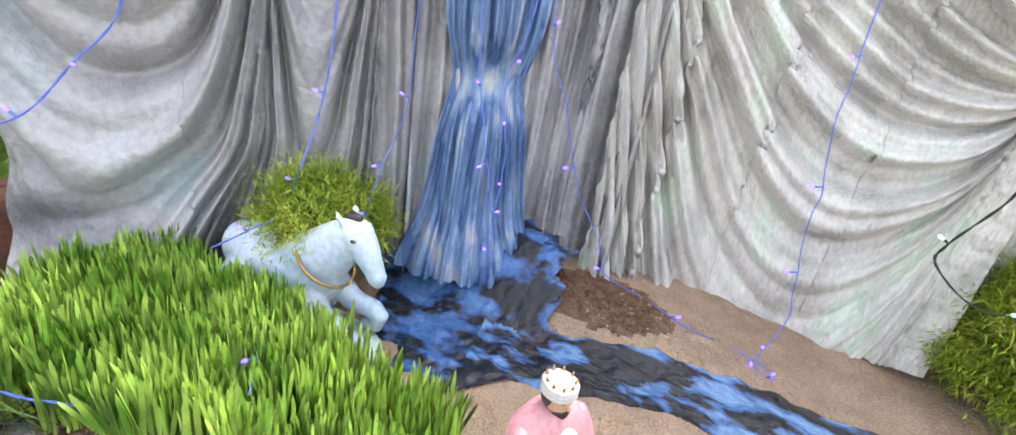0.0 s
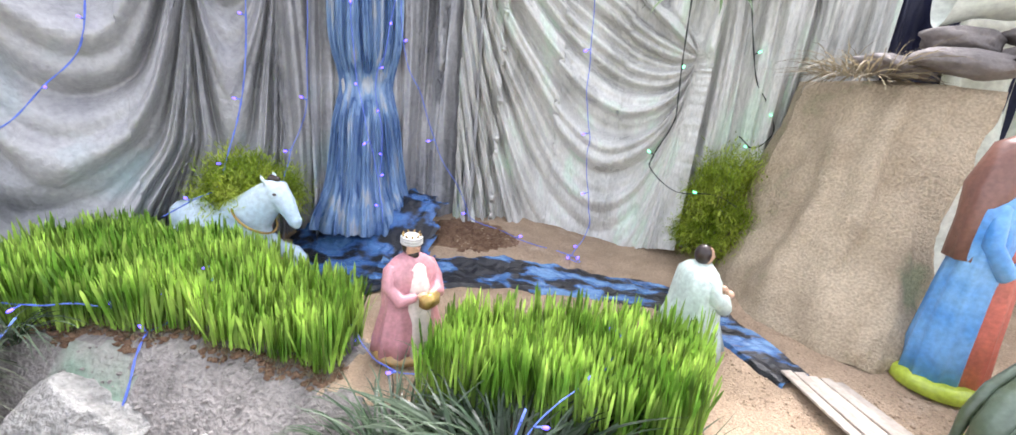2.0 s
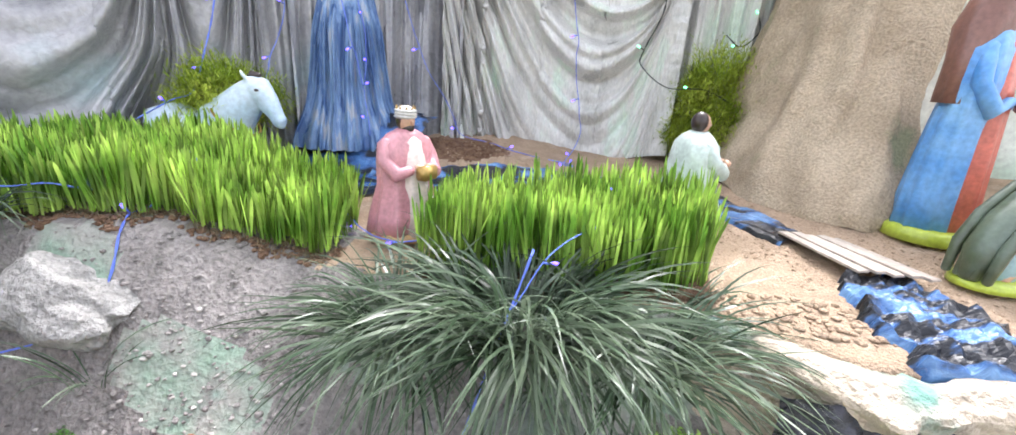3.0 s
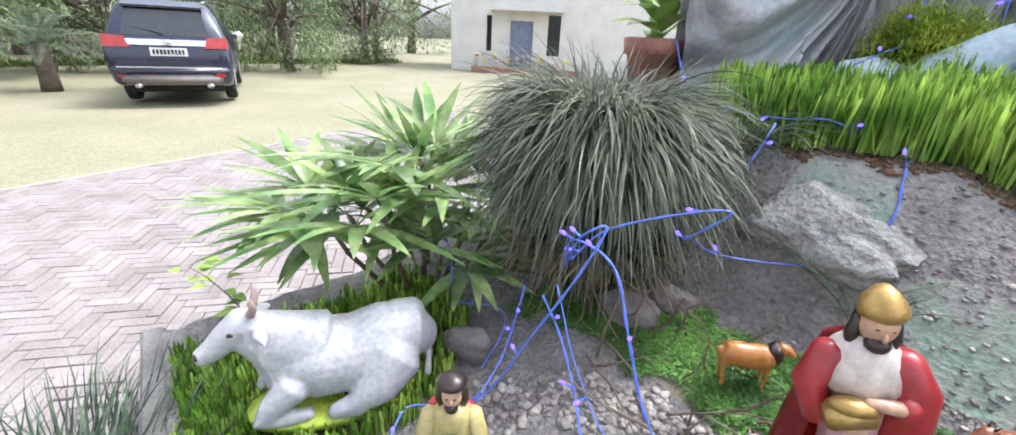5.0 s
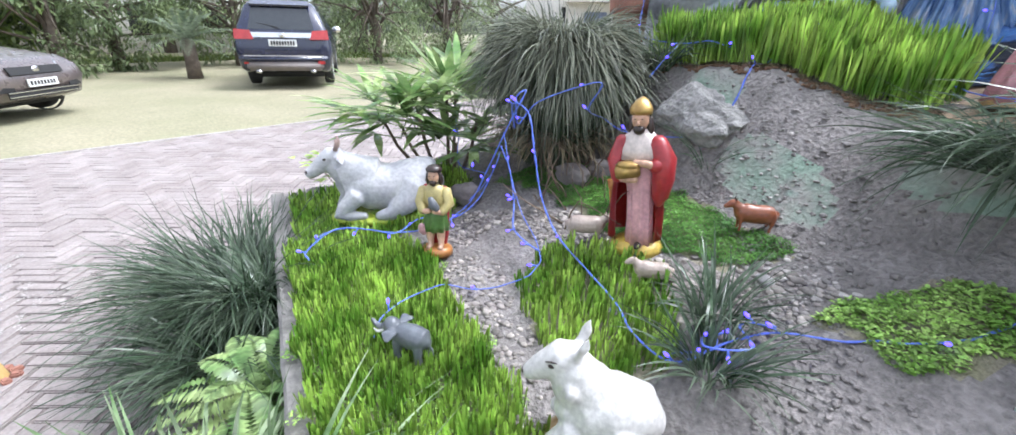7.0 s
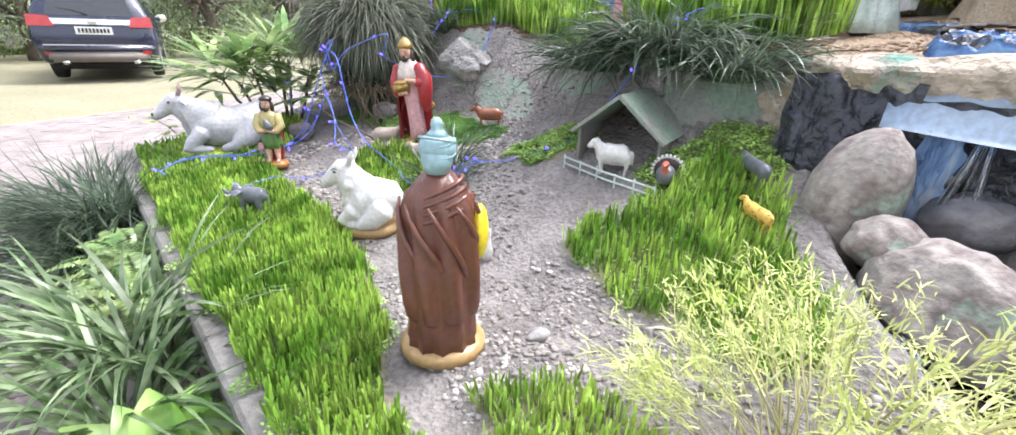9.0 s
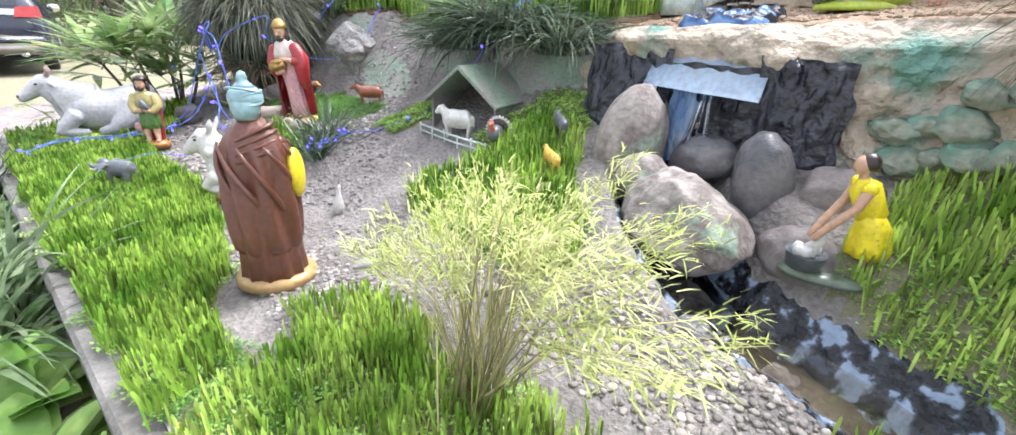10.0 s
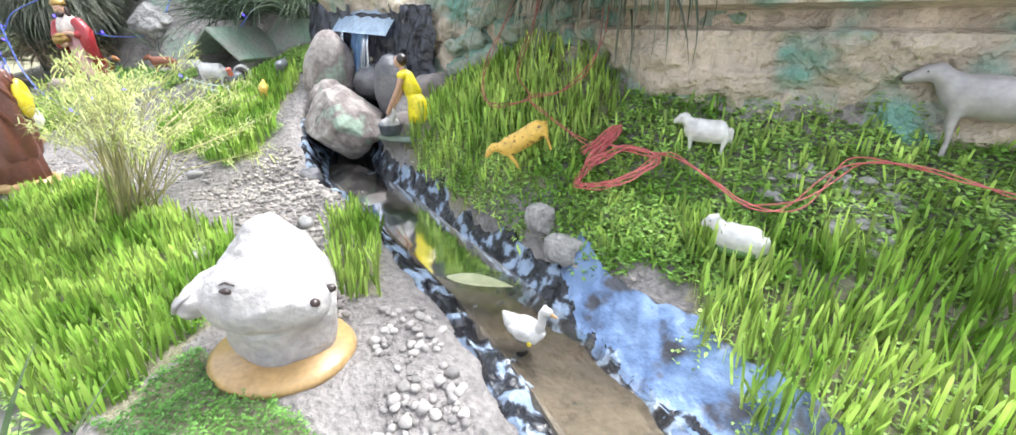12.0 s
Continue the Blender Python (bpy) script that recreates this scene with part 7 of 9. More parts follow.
def bird(name, at, turn, l, h, coat, label, beak=P_TAN, upright=False, spot=None):
    bm = bmesh.new()
    mats = [coat, beak, P_HAIR, spot or coat]
    if upright:
        loft(bm, [(0, 0, 0, 0.2 * l, 0.16 * l), (0, 0, 0.25 * h, 0.32 * l, 0.26 * l), (0.02 * l, 0, 0.5 * h, 0.22 * l, 0.2 * l), (0.10 * l, 0, 0.7 * h, 0.10 * l, 0.10 * l), (0.12 * l, 0, 0.88 * h, 0.09 * l, 0.09 * l), (0.16 * l, 0, h, 0.06 * l, 0.06 * l)], 0, 14)
    else:
        along(bm, [(-0.52 * l, 0, 0.55 * h, 0.03 * l), (-0.40 * l, 0, 0.42 * h, 0.14 * l), (-0.12 * l, 0, 0.30 * h, 0.23 * l), (0.16 * l, 0, 0.30 * h, 0.20 * l), (0.26 * l, 0, 0.36 * h, 0.10 * l)], 0, 16)
        along(bm, [(0.20 * l, 0, 0.38 * h, 0.11 * l), (0.26 * l, 0, 0.62 * h, 0.075 * l), (0.26 * l, 0, 0.82 * h, 0.075 * l), (0.32 * l, 0, 0.92 * h, 0.10 * l), (0.40 * l, 0, 0.90 * h, 0.07 * l)], 0, 12)
        for k in (-1, 1):
            ball(bm, (-0.1 * l, k * 0.19 * l, 0.36 * h), (0.24 * l, 0.05 * l, 0.13 * h), 0, 2)
    hx, hz = (0.16 * l, h * 0.94) if upright else (0.40 * l, 0.88 * h)
    along(bm, [(hx, 0, hz, 0.05 * l), (hx + 0.13 * l, 0, hz - 0.04 * h, 0.02 * l)], 1, 8)
    if spot:
        ball(bm, (0.12 * l, -0.19 * l, 0.16 * h), (0.05 * l, 0.03 * l, 0.05 * l), 3, 2)
    return thing(name, bm, mats, label, "bird figurine", at, turn, "bird figurines")


bird("duck_figurine", (3.555, 0.60, 0.472), 5, 0.115, 0.10, P_WHITE, "white duck figurine floating on the stream", spot=P_YELLOW)
bird("goose_figurine", on(1.14, 0.53), 100, 0.075, 0.115, P_WHITE, "white goose figurine standing on the mud path", upright=True)
bird("goose_figurine", on(1.12, 0.26), 200, 0.09, 0.08, P_WHITE, "white bird figurine beside the brown king")


def turkey():
    bm = bmesh.new()
    mats = [P_GREY, P_WHITE, P_CORAL, P_HAIR]
    ball(bm, (0.0, -0.02, 0.05), (0.042, 0.055, 0.045), 0, 3)
    along(bm, [(0, -0.05, 0.06, 0.018), (0, -0.07, 0.09, 0.014), (0, -0.075, 0.11, 0.016), (0, -0.095, 0.105, 0.006)], 2, 10)
    for j in range(15):
        a = radians(-15 + 210 * j / 14)
        w = Vector((math.cos(a), 0.25, math.sin(a)))
        along(bm, [(0, 0.02, 0.055, 0.006), (w.x * 0.04, 0.03, 0.055 + w.z * 0.04, 0.011), (w.x * 0.06, 0.035, 0.055 + w.z * 0.06, 0.011)], 3, 6)
        along(bm, [(w.x * 0.058, 0.034, 0.055 + w.z * 0.058, 0.011), (w.x * 0.076, 0.036, 0.055 + w.z * 0.076, 0.004)], 1, 6)
    for k in (-1, 1):
        along(bm, [(k * 0.015, -0.01, 0.03, 0.006), (k * 0.016, -0.015, 0.0, 0.005)], 3, 6)
    thing("turkey_figurine", bm, mats, "turkey figurine with fanned white-edged tail", "bird figurine", on(1.42, 1.10, 0.01), 25, "bird figurines", size=0.8)


turkey()


# ---- hessian rock, shed, stones and plastic ----
def build_cave():
    bm = bmesh.new()
    foot = [(1.70, 2.86), (1.80, 2.52), (2.12, 2.30), (2.30, 2.44), (2.36, 2.72), (2.30, 3.18), (1.74, 3.20)]
    top = [(1.93, 2.98), (1.99, 2.88), (2.16, 2.74), (2.42, 2.66), (2.46, 2.80), (2.40, 3.20), (1.95, 3.22)]
    n, m = 140, 60

    def at(loop, u):
        q, out = curve(loop + loop[:1], u)
        return q

    def fn(u, v):
        a, b = at(foot, u), at(top, u)
        k = v if v < 1 else 1
        q = a.lerp(b, k)
        z = terrace(a.x, a.y) * (1 - k) + 2.33 * k
        r = 0.07 * noise.noise((q.x * 4, q.y * 4, z * 2)) + 0.03 * noise.noise((q.x * 10, q.y * 10, z * 4)) + 0.022 * ridge(u * 11 + 0.5 * z + 0.9 * noise.noise((u * 5, z * 2, 1))) + 0.012 * noise.noise((q.x * 26, q.y * 26, z * 14))
        c = Vector((2.1, 2.85))
        d = (q - c).normalized()
        return (q.x + d.x * r, q.y + d.y * r, z + 0.02 * noise.noise((q.x * 9, q.y * 9, 3)))
    g = sheet(bm, fn, n, m)
    mid = bm.verts.new((2.2, 2.96, 2.36))
    for i in range(n):
        bm.faces.new((g[i][m], g[i + 1][m], mid))
    thing("hessian_rock", bm, CAVE, "tan hessian cloth stiffened into a rock beside the stable", "artificial rock")


build_cave()


def build_stable():
    """The pale cloth grotto behind the large figurines."""
    bm = bmesh.new()
    plan = [(2.34, 3.02), (2.75, 3.18), (3.4, 3.05), (3.9, 2.7)]

    def fn(u, v):
        q, out = curve(plan, u)
        z = 1.25 + 1.45 * v
        d = 0.08 * ridge(u * 5 + 0.4 * noise.noise((u * 4, z, 0))) + 0.05 * noise.noise((u * 6, z * 3, 1))
        return (q.x + out.x * d, q.y + out.y * d, z)
    sheet(bm, fn, 120, 60)
    tagged(new("grotto_cloth", mesh_of(bm, "grotto_cloth", PALE)), "white and pale green painted cloth lining the grotto", "cloth backdrop", kind="structure")
    bm = bmesh.new()

    def roll(u, v):
        x = 2.25 + 1.3 * u
        return (x, 2.86 - 0.25 * u + 0.10 * math.cos(v * 6.28) + 0.03 * noise.noise((x * 4, v * 3, 0)), 2.72 + 0.05 * u + 0.14 * math.sin(v * 6.28) + 0.04 * noise.noise((x * 6, v * 5, 2)))
    sheet(bm, roll, 60, 20)
    tagged(new("grotto_valance", mesh_of(bm, "grotto_valance", PALE)), "pale green cloth swag over the grotto mouth", "cloth backdrop", kind="structure")


build_stable()


def rock(name, at, r, material, label, turn=0.0, tilt=0.0, rough=0.16, seed=0, sub=4, facets=0):
    """A stone: a rough ball, cut flat by a few random planes where it is broken."""
    bm = bmesh.new()
    ball(bm, (0, 0, 0), r, 0, sub, rough, seed, Matrix.Rotation(tilt, 4, "Y"))
    pick = random.Random(seed * 7 + 1)
    for k in range(facets):
        d = Vector((pick.gauss(0, 1), pick.gauss(0, 1), pick.gauss(0.3, 0.8))).normalized()
        reach = math.sqrt((d.x * r[0]) ** 2 + (d.y * r[1]) ** 2 + (d.z * r[2]) ** 2) * pick.uniform(0.68, 0.86)
        for v in bm.verts:
            over = v.co.dot(d) - reach
            if over > 0:
                v.co -= d * over * 0.9
    for v in bm.verts:
        v.co += v.co.normalized() * 0.006 * noise.noise(v.co * 28 + Vector((seed, 0, 0)))
    thing(name, bm, material, label, "stone", at, turn)


for i, (x, y, z, a, b, c, t) in enumerate([(2.12, 2.80, 2.40, 0.15, 0.09, 0.04, 20), (2.30, 2.70, 2.42, 0.17, 0.10, 0.05, -15), (2.34, 2.84, 2.50, 0.16, 0.11, 0.055, 30), (2.52, 2.70, 2.44, 0.17, 0.12, 0.05, 60), (2.62, 2.82, 2.53, 0.18, 0.12, 0.06, 10), (2.78, 2.72, 2.50, 0.16, 0.10, 0.05, 35)]):
    rock("slab_stone", (x, y, z), (a, b, c), STONE_GREY, "flat grey slab stone laid on the hessian rock", t, 0.08, 0.22, i * 3.1)
rock("standing_stone", (1.91, 1.30, 0.81), (0.125, 0.105, 0.245), STONE, "upright rounded river stone with a green stain", 20, 0.16, 0.07, 1.2)
rock("boulder", (2.225, 1.13, 0.685), (0.205, 0.15, 0.145), STONE, "large buff boulder with worn flat faces at the stream", -12, 0.12, 0.16, 4.4, 5, 9)
rock("standing_stone", (2.37, 1.31, 0.81), (0.085, 0.08, 0.155), STONE_DARK, "upright dark rounded stone under the fall", 0, -0.12, 0.08, 2.7)
rock("stone", (2.56, 1.37, 0.80), (0.11, 0.09, 0.085), STONE_GREY, "grey rounded stone beside the fall", 30, 0.1, 0.14, 7.1)
rock("stone", (2.54, 1.20, 0.66), (0.115, 0.09, 0.085), STONE_GREY, "grey rounded stone beside the wash place", -20, 0.0, 0.14, 8.3)
rock("stone", (2.05, 1.20, 0.76), (0.10, 0.08, 0.075), STONE, "brown stone behind the boulder", 10, 0.0, 0.15, 9.6)
rock("stone", (2.16, 1.38, 0.82), (0.11, 0.08, 0.08), STONE_DARK, "wet dark stone under the falling water", 10, 0.0, 0.2, 5.5)
rock("stone", on(3.50, 0.835, 0.02), (0.058, 0.045, 0.045), MORTAR, "rough buff stone on the stream bank", 10, 0.2, 0.3, 3.3, 4, 9)
rock("stone", on(3.41, 0.875, 0.02), (0.050, 0.042, 0.046), MORTAR, "rough grey stone on the stream bank", 50, 0.2, 0.3, 6.3, 4, 9)
rock("stone", (-0.90, 0.42, 0.60), (0.10, 0.05, 0.065), STONE_GREY, "grey pointed stone behind the cow", 35, -0.4, 0.2, 2.2)
rock("stone", on(-0.66, 0.92, 0.03), (0.10, 0.07, 0.06), STONE_GREY, "mossy stone under the grass mound", 15, 0, 0.25, 1.4)
rock("stone", on(-0.60, 1.06, 0.02), (0.08, 0.05, 0.05), STONE_GREY, "mossy stone under the grass mound", 45, 0, 0.25, 8.8)
rock("mortar_lump", on(-0.34, 1.39, -0.055), (0.26, 0.14, 0.12), MORTAR, "pale crumbly mortar lump on the slope", 15, 0.2, 0.4, 4.0, 5, 6)
rock("stone", on(2.62, 0.92, 0.0), (0.05, 0.04, 0.04), STONE_GREY, "small grey stone by the water", 10, 0, 0.2, 2.0)
rock("stone", on(2.44, 0.82, 0.0), (0.045, 0.04, 0.035), STONE_DARK, "small dark stone by the water", 10, 0, 0.2, 3.0)
for i in range(26):
    x = 2.58 + 0.75 * ((i * 0.618) % 1.0)
    z = 0.90 + 0.24 * ((i * 0.414) % 1.0)
    k = 0.026 + 0.026 * ((i * 0.733) % 1.0)
    rock("wall_stone", (x, lerp_table(x, EDGE) - 0.105, z), (k * 1.6, k, k * 0.9), WALLGREEN if x < 3.05 else WALLROCK, "rough stone bedded in the crumbling wall" if x >= 3.05 else "green painted rough stone in the crumbling wall", i * 13 % 40 - 20, 0.1, 0.35, i * 1.7, 4, 9)
for i, (x, y) in enumerate([(0.42, 1.02), (1.95, 0.62), (1.55, 0.42), (2.62, 0.36), (2.72, 0.62)]):
    rock("pale_pebble", on(x, y, 0.012), (0.035, 0.022, 0.018), P_MIDGREY, "smooth pale river pebble on mud", i * 40, 0, 0.12, i, 3)


def plastic(name, corners, label, material, bulge=0.05, nu=50, nv=50, rough=0.03):
    bm = bmesh.new()
    a, b, c, d = [Vector(p) for p in corners]

    def fn(u, v):
        p = (a.lerp(b, u)).lerp(d.lerp(c, u), v)
        w = bulge * math.sin(math.pi * u) * math.sin(math.pi * v)
        k = rough * ridge(u * 4 + 0.8 * noise.noise((u * 3, v * 3, 1)) + v) + rough * 0.5 * noise.noise((u * 14, v * 12, 4))
        s = 0.02 * noise.noise((u * 5, v * 5, 9))
        return (p.x + s, p.y - w - k, p.z + s)
    sheet(bm, fn, nu, nv)
    return thing(name, bm, material, label, "plastic sheet")


plastic("plastic_sheet", [(1.62, 1.37, 0.68), (1.96, 1.35, 0.62), (1.97, 1.43, 1.16), (1.62, 1.44, 1.17)], "crumpled black plastic sheet beside the fall", BLACK, 0.03, 60, 60, 0.011)
plastic("plastic_sheet", [(1.95, 1.42, 0.60), (2.28, 1.42, 0.60), (2.28, 1.43, 1.12), (1.95, 1.43, 1.12)], "dark wet plastic behind the falling water", BLACK, 0.0, 60, 60, 0.010)
plastic("plastic_sheet", [(2.26, 1.41, 0.66), (2.52, 1.42, 0.72), (2.50, 1.44, 1.15), (2.25, 1.43, 1.16)], "crumpled black plastic sheet beside the fall", BLACK, 0.03, 60, 60, 0.011)
plastic("plastic_sheet", [(2.00, 1.385, 0.78), (2.09, 1.385, 0.78), (2.09, 1.395, 1.06), (2.00, 1.395, 1.06)], "bright blue plastic strip under the spout", FALL, 0.0, 20, 30, 0.008)


def spout():
    bm = bmesh.new()

    def fn(u, v):
        x = 1.875 + 0.39 * u + 0.03 * v
        return (x, 1.50 - 0.15 * v, 1.18 - 0.015 * u - 0.125 * v - 0.012 * v * v + 0.002 * noise.noise((u * 3, v * 3, 0)))
    g = sheet(bm, fn, 20, 10)
    got = bmesh.ops.solidify(bm, geom=bm.faces[:], thickness=0.004)
    thing("water_spout", bm, SHEET, "pale blue plastic sheet spout over dark plastic", "spout")
    for x0, y0, w in ((1.925, 1.40, 0.030), (2.13, 1.385, 0.055)):
        bm = bmesh.new()
        for j in range(7):
            dx = rng.uniform(-w, w)
            along(bm, [(x0 + dx * 0.3, y0, 1.06, 0.006), (x0 + dx * 0.5, y0 - 0.02, 0.98, 0.004), (x0 + dx * 0.9, y0 - 0.035, 0.88, 0.005), (x0 + dx * 1.2, y0 - 0.045, 0.74, 0.003)], n=6)
        tagged(new("water_trickle", mesh_of(bm, "water_trickle", clear("falling_water", (0.95, 0.97, 1.0), 0.1))), "thin falling water from the spout", "water", kind="structure")


spout()


def shed():
    root = thing("toy_shed", None, None, "small open shed with green stained card roof", "toy shed", (1.17, 1.12, 0.745), 18)
    w, l, e, h = 0.165, 0.30, 0.165, 0.30
    for k in (-1, 1):
        bm = bmesh.new()
        box(bm, (k * w, l / 2, e / 2), (0.012, l, e + 0.02), bevel=0.002)
        part("side_wall", bm, CONCRETE, root, "", False)
        bm = bmesh.new()
        a = math.atan2(h - e, w)
        s = math.hypot(h - e, w) + 0.035
        box(bm, (k * (w + 0.022) / 2, l / 2 - 0.01, (h + e) / 2 - 0.005), (s, l + 0.05, 0.014), 0, Matrix.Rotation(k * a, 4, "Y"), bevel=0.002)
        part("roof_panel", bm, PAINTMUD, root, "green stained roof panel", False)
    bm = bmesh.new()
    vs = [bm.verts.new(p) for p in ((-w, l, 0), (w, l, 0), (w, l, e), (0, l, h - 0.01), (-w, l, e))]
    bm.faces.new(vs)
    bmesh.ops.solidify(bm, geom=bm.faces[:], thickness=0.01)
    part("back_wall", bm, CONCRETE, root, "", False)


shed()


def toy_fence():
    root = thing("toy_fence", None, None, "low fence of thin green-white sticks before the shed", "fence", (1.0, 0.98, 0.0), 0)
    a, b = Vector((1.00, 1.01, 0)), Vector((1.43, 1.03, 0))
    base = Vector((1.0, 0.98, 0.0))
    for h in (0.018, 0.045):
        bm = bmesh.new()
        along(bm, [(*(p + Vector((0, 0, ground_z(p.x, p.y) + h)) - base), 0.0042) for p in (a, a.lerp(b, 0.5), b)], n=7)
        part("rail", bm, P_MINT, root)
    for i in range(6):
        p = a.lerp(b, i / 5)
        z = ground_z(p.x, p.y)
        bm = bmesh.new()
        along(bm, [(p.x - base.x, p.y - base.y, z - 0.01, 0.004), (p.x - base.x, p.y - base.y, z + 0.055, 0.0035)], n=7)
        part("post", bm, P_MINT, root)


toy_fence()


def plank_bridge():
    root = thing("plank_bridge", None, None, "little bridge of pale wooden laths over the stream", "bridge", (1.97, 2.03, 1.325), 0)
    for i in range(5):
        bm = bmesh.new()
        box(bm, (-0.085 + 0.043 * i, 0, 0.004 * (i % 2)), (0.038, 0.33, 0.008), 0, Matrix.Rotation(0.40 + 0.02 * (i - 2), 4, "Z"), bevel=0.0015)
        part("lath", bm, PLANK, root, "", False)


plank_bridge()


def fallen_leaf():
    bm = bmesh.new()
    blade_leaf(bm, (-0.085, 0, 0), (1, 0.15, 0.05), 0.175, 0.055, 0.03, cup=0.1)
    thing("fallen_leaf", bm, PALE_LEAF, "pale curled bamboo leaf floating on the stream", "leaf", (3.35, 0.68, 0.496), 10)


fallen_leaf()


def flower_pot():
    root = thing("flower_pot", None, None, "terracotta flower pot with leafy plant beside the cloth", "flower pot", on(-1.50, 1.76))
    bm = bmesh.new()
    loft(bm, [(0, 0, 0, 0.095, 0.095), (0, 0, 0.28, 0.14, 0.14), (0, 0, 0.285, 0.158, 0.158), (0, 0, 0.36, 0.165, 0.165), (0, 0, 0.365, 0.148, 0.148), (0, 0, 0.31, 0.135, 0.135)], 0, 36)
    part("pot", bm, TERRACOTTA, root)
    for i in range(26):
        bm = bmesh.new()
        a, l = rng.uniform(0, 6.28), radians(rng.uniform(15, 70))
        blade_leaf(bm, (0.03 * math.cos(a), 0.03 * math.sin(a), 0.33 + rng.uniform(0, 0.2)), (math.sin(l) * math.cos(a), math.sin(l) * math.sin(a), math.cos(l)), 0.26, 0.10, 0.35)
        part("leaf", bm, BROAD, root)


flower_pot()


def bamboo_pole():
    root = thing("bamboo_pole", None, None, "yellow bamboo pole leaning out of the brick pavement", "pole", (-0.86, -1.62, 0.0))
    bm = bmesh.new()
    d = Vector((-0.35, -0.42, 1.0)).normalized()
    rows = []
    for i in range(19):
        p = d * (i * 0.09 - 0.02)
        rows.append((*p, 0.030 if i % 4 else 0.034))
    along(bm, rows, n=14)
    part("cane", bm, BAMBOO, root)
    for j in range(8):
        a = j * 0.785
        bm = bmesh.new()
        box(bm, (0.055 * math.cos(a), 0.055 * math.sin(a), 0.012), (0.04, 0.03, 0.025), 0, Matrix.Rotation(a, 4, "Z"), bevel=0.006)
        part("brick_chip", bm, TERRACOTTA, root, "", False)


bamboo_pole()


# ---- strings of lights and wires ----
def smooth_line(pts, per=8):
    """A smooth line through the given points."""
    p = [Vector(q) for q in pts]
    p = [p[0] * 2 - p[1]] + p + [p[-1] * 2 - p[-2]]
    out = []
    for a, b, c, d in zip(p, p[1:], p[2:], p[3:]):
        for i in range(per):
            t = i / per
            out.append(0.5 * ((2 * b) + (c - a) * t + (2 * a - 5 * b + 4 * c - d) * t * t + (3 * b - a - 3 * c + d) * t ** 3))
    return out + [p[-2]]


def light_string(pts, bulbs, label, wire=BLUEWIRE, lamp=LED, r=0.0022, strands_n=2, group="blue light strings"):
    root = thing("light_string", None, None, label, "light string", pts[0], 0, group)
    o = Vector(pts[0])
    line = [Vector((p.x, p.y, max(p.z, ground_z(p.x, p.y) + 0.008))) if -1.7 < p.x < 5 and kerb_y(p.x) < p.y < 2.6 else p for p in smooth_line(pts)]
    for k in range(strands_n):
        bm = bmesh.new()
        along(bm, [(*(p - o + Vector((math.sin(i * 0.9 + k * 3.1), math.cos(i * 0.9 + k * 3.1), 0)) * r * 0.9), r) for i, p in enumerate(line)], n=6)
        part("wire", bm, wire, root)
    for j in range(bulbs):
        i = int((j + 0.5) / bulbs * (len(line) - 1))
        p = line[i] - o
        d = Vector((rng.normal(0, 1), rng.normal(-0.5, 0.6), rng.normal(0.2, 0.6))).normalized()
        bm = bmesh.new()
        along(bm, [(*p, 0.003), (*(p + d * 0.022), 0.0035)], n=6)
        holder = part("bulb_holder", bm, wire, root)
        bm = bmesh.new()
        along(bm, [(*(p + d * 0.021), 0.0030), (*(p + d * 0.028), 0.0052), (*(p + d * 0.036), 0.0048), (*(p + d * 0.041), 0.001)], n=8)
        part("bulb", bm, lamp, holder)
    return root


BLUE_HANG = "blue wire light string hanging down the painted cloth"
light_string([(-0.96, 2.0, 2.5), (-1.0, 1.96, 2.2), (-1.09, 1.86, 2.03), (-1.16, 1.77, 1.89), (-1.24, 1.68, 1.82)], 3, BLUE_HANG)
light_string([(-0.57, 2.38, 2.7), (-0.59, 2.38, 2.36), (-0.60, 2.36, 2.14), (-0.62, 2.33, 1.96), (-0.62, 2.26, 1.80), (-0.60, 2.16, 1.64), (-0.62, 2.06, 1.60), (-0.72, 1.98, 1.52)], 4, BLUE_HANG)
light_string([(-0.38, 2.55, 2.7), (-0.39, 2.54, 2.4), (-0.40, 2.52, 2.0), (-0.42, 2.44, 1.82), (-0.40, 2.36, 1.70), (-0.34, 2.25, 1.62)], 4, BLUE_HANG, strands_n=1)
light_string([(-0.20, 2.60, 2.7), (-0.18, 2.60, 2.29), (-0.11, 2.58, 1.99), (-0.05, 2.58, 1.77), (-0.02, 2.58, 1.62), (0.0, 2.58, 1.45)], 5, BLUE_HANG, strands_n=1)
light_string([(0.02, 2.66, 2.6), (-0.02, 2.62, 2.3), (-0.06, 2.60, 2.15), (-0.02, 2.60, 1.9), (-0.02, 2.58, 1.72)], 4, BLUE_HANG, strands_n=1)
light_string([(0.03, 2.66, 2.7), (0.05, 2.68, 2.31), (0.12, 2.74, 2.1), (0.20, 2.80, 1.82), (0.32, 2.86, 1.6), (0.38, 2.88, 1.46), (0.55, 2.86, 1.43), (0.72, 2.82, 1.40), (0.88, 2.84, 1.375), (1.0, 2.80, 1.37), (1.02, 2.74, 1.37), (0.97, 2.76, 1.375), (0.98, 2.86, 1.385), (1.03, 2.93, 1.5),
              (1.01, 2.94, 1.64), (0.97, 2.93, 1.86), (0.97, 2.93, 1.98), (0.93, 2.92, 2.17), (0.92, 2.92, 2.4), (0.90, 2.92, 2.7)], 10, BLUE_HANG, strands_n=1)
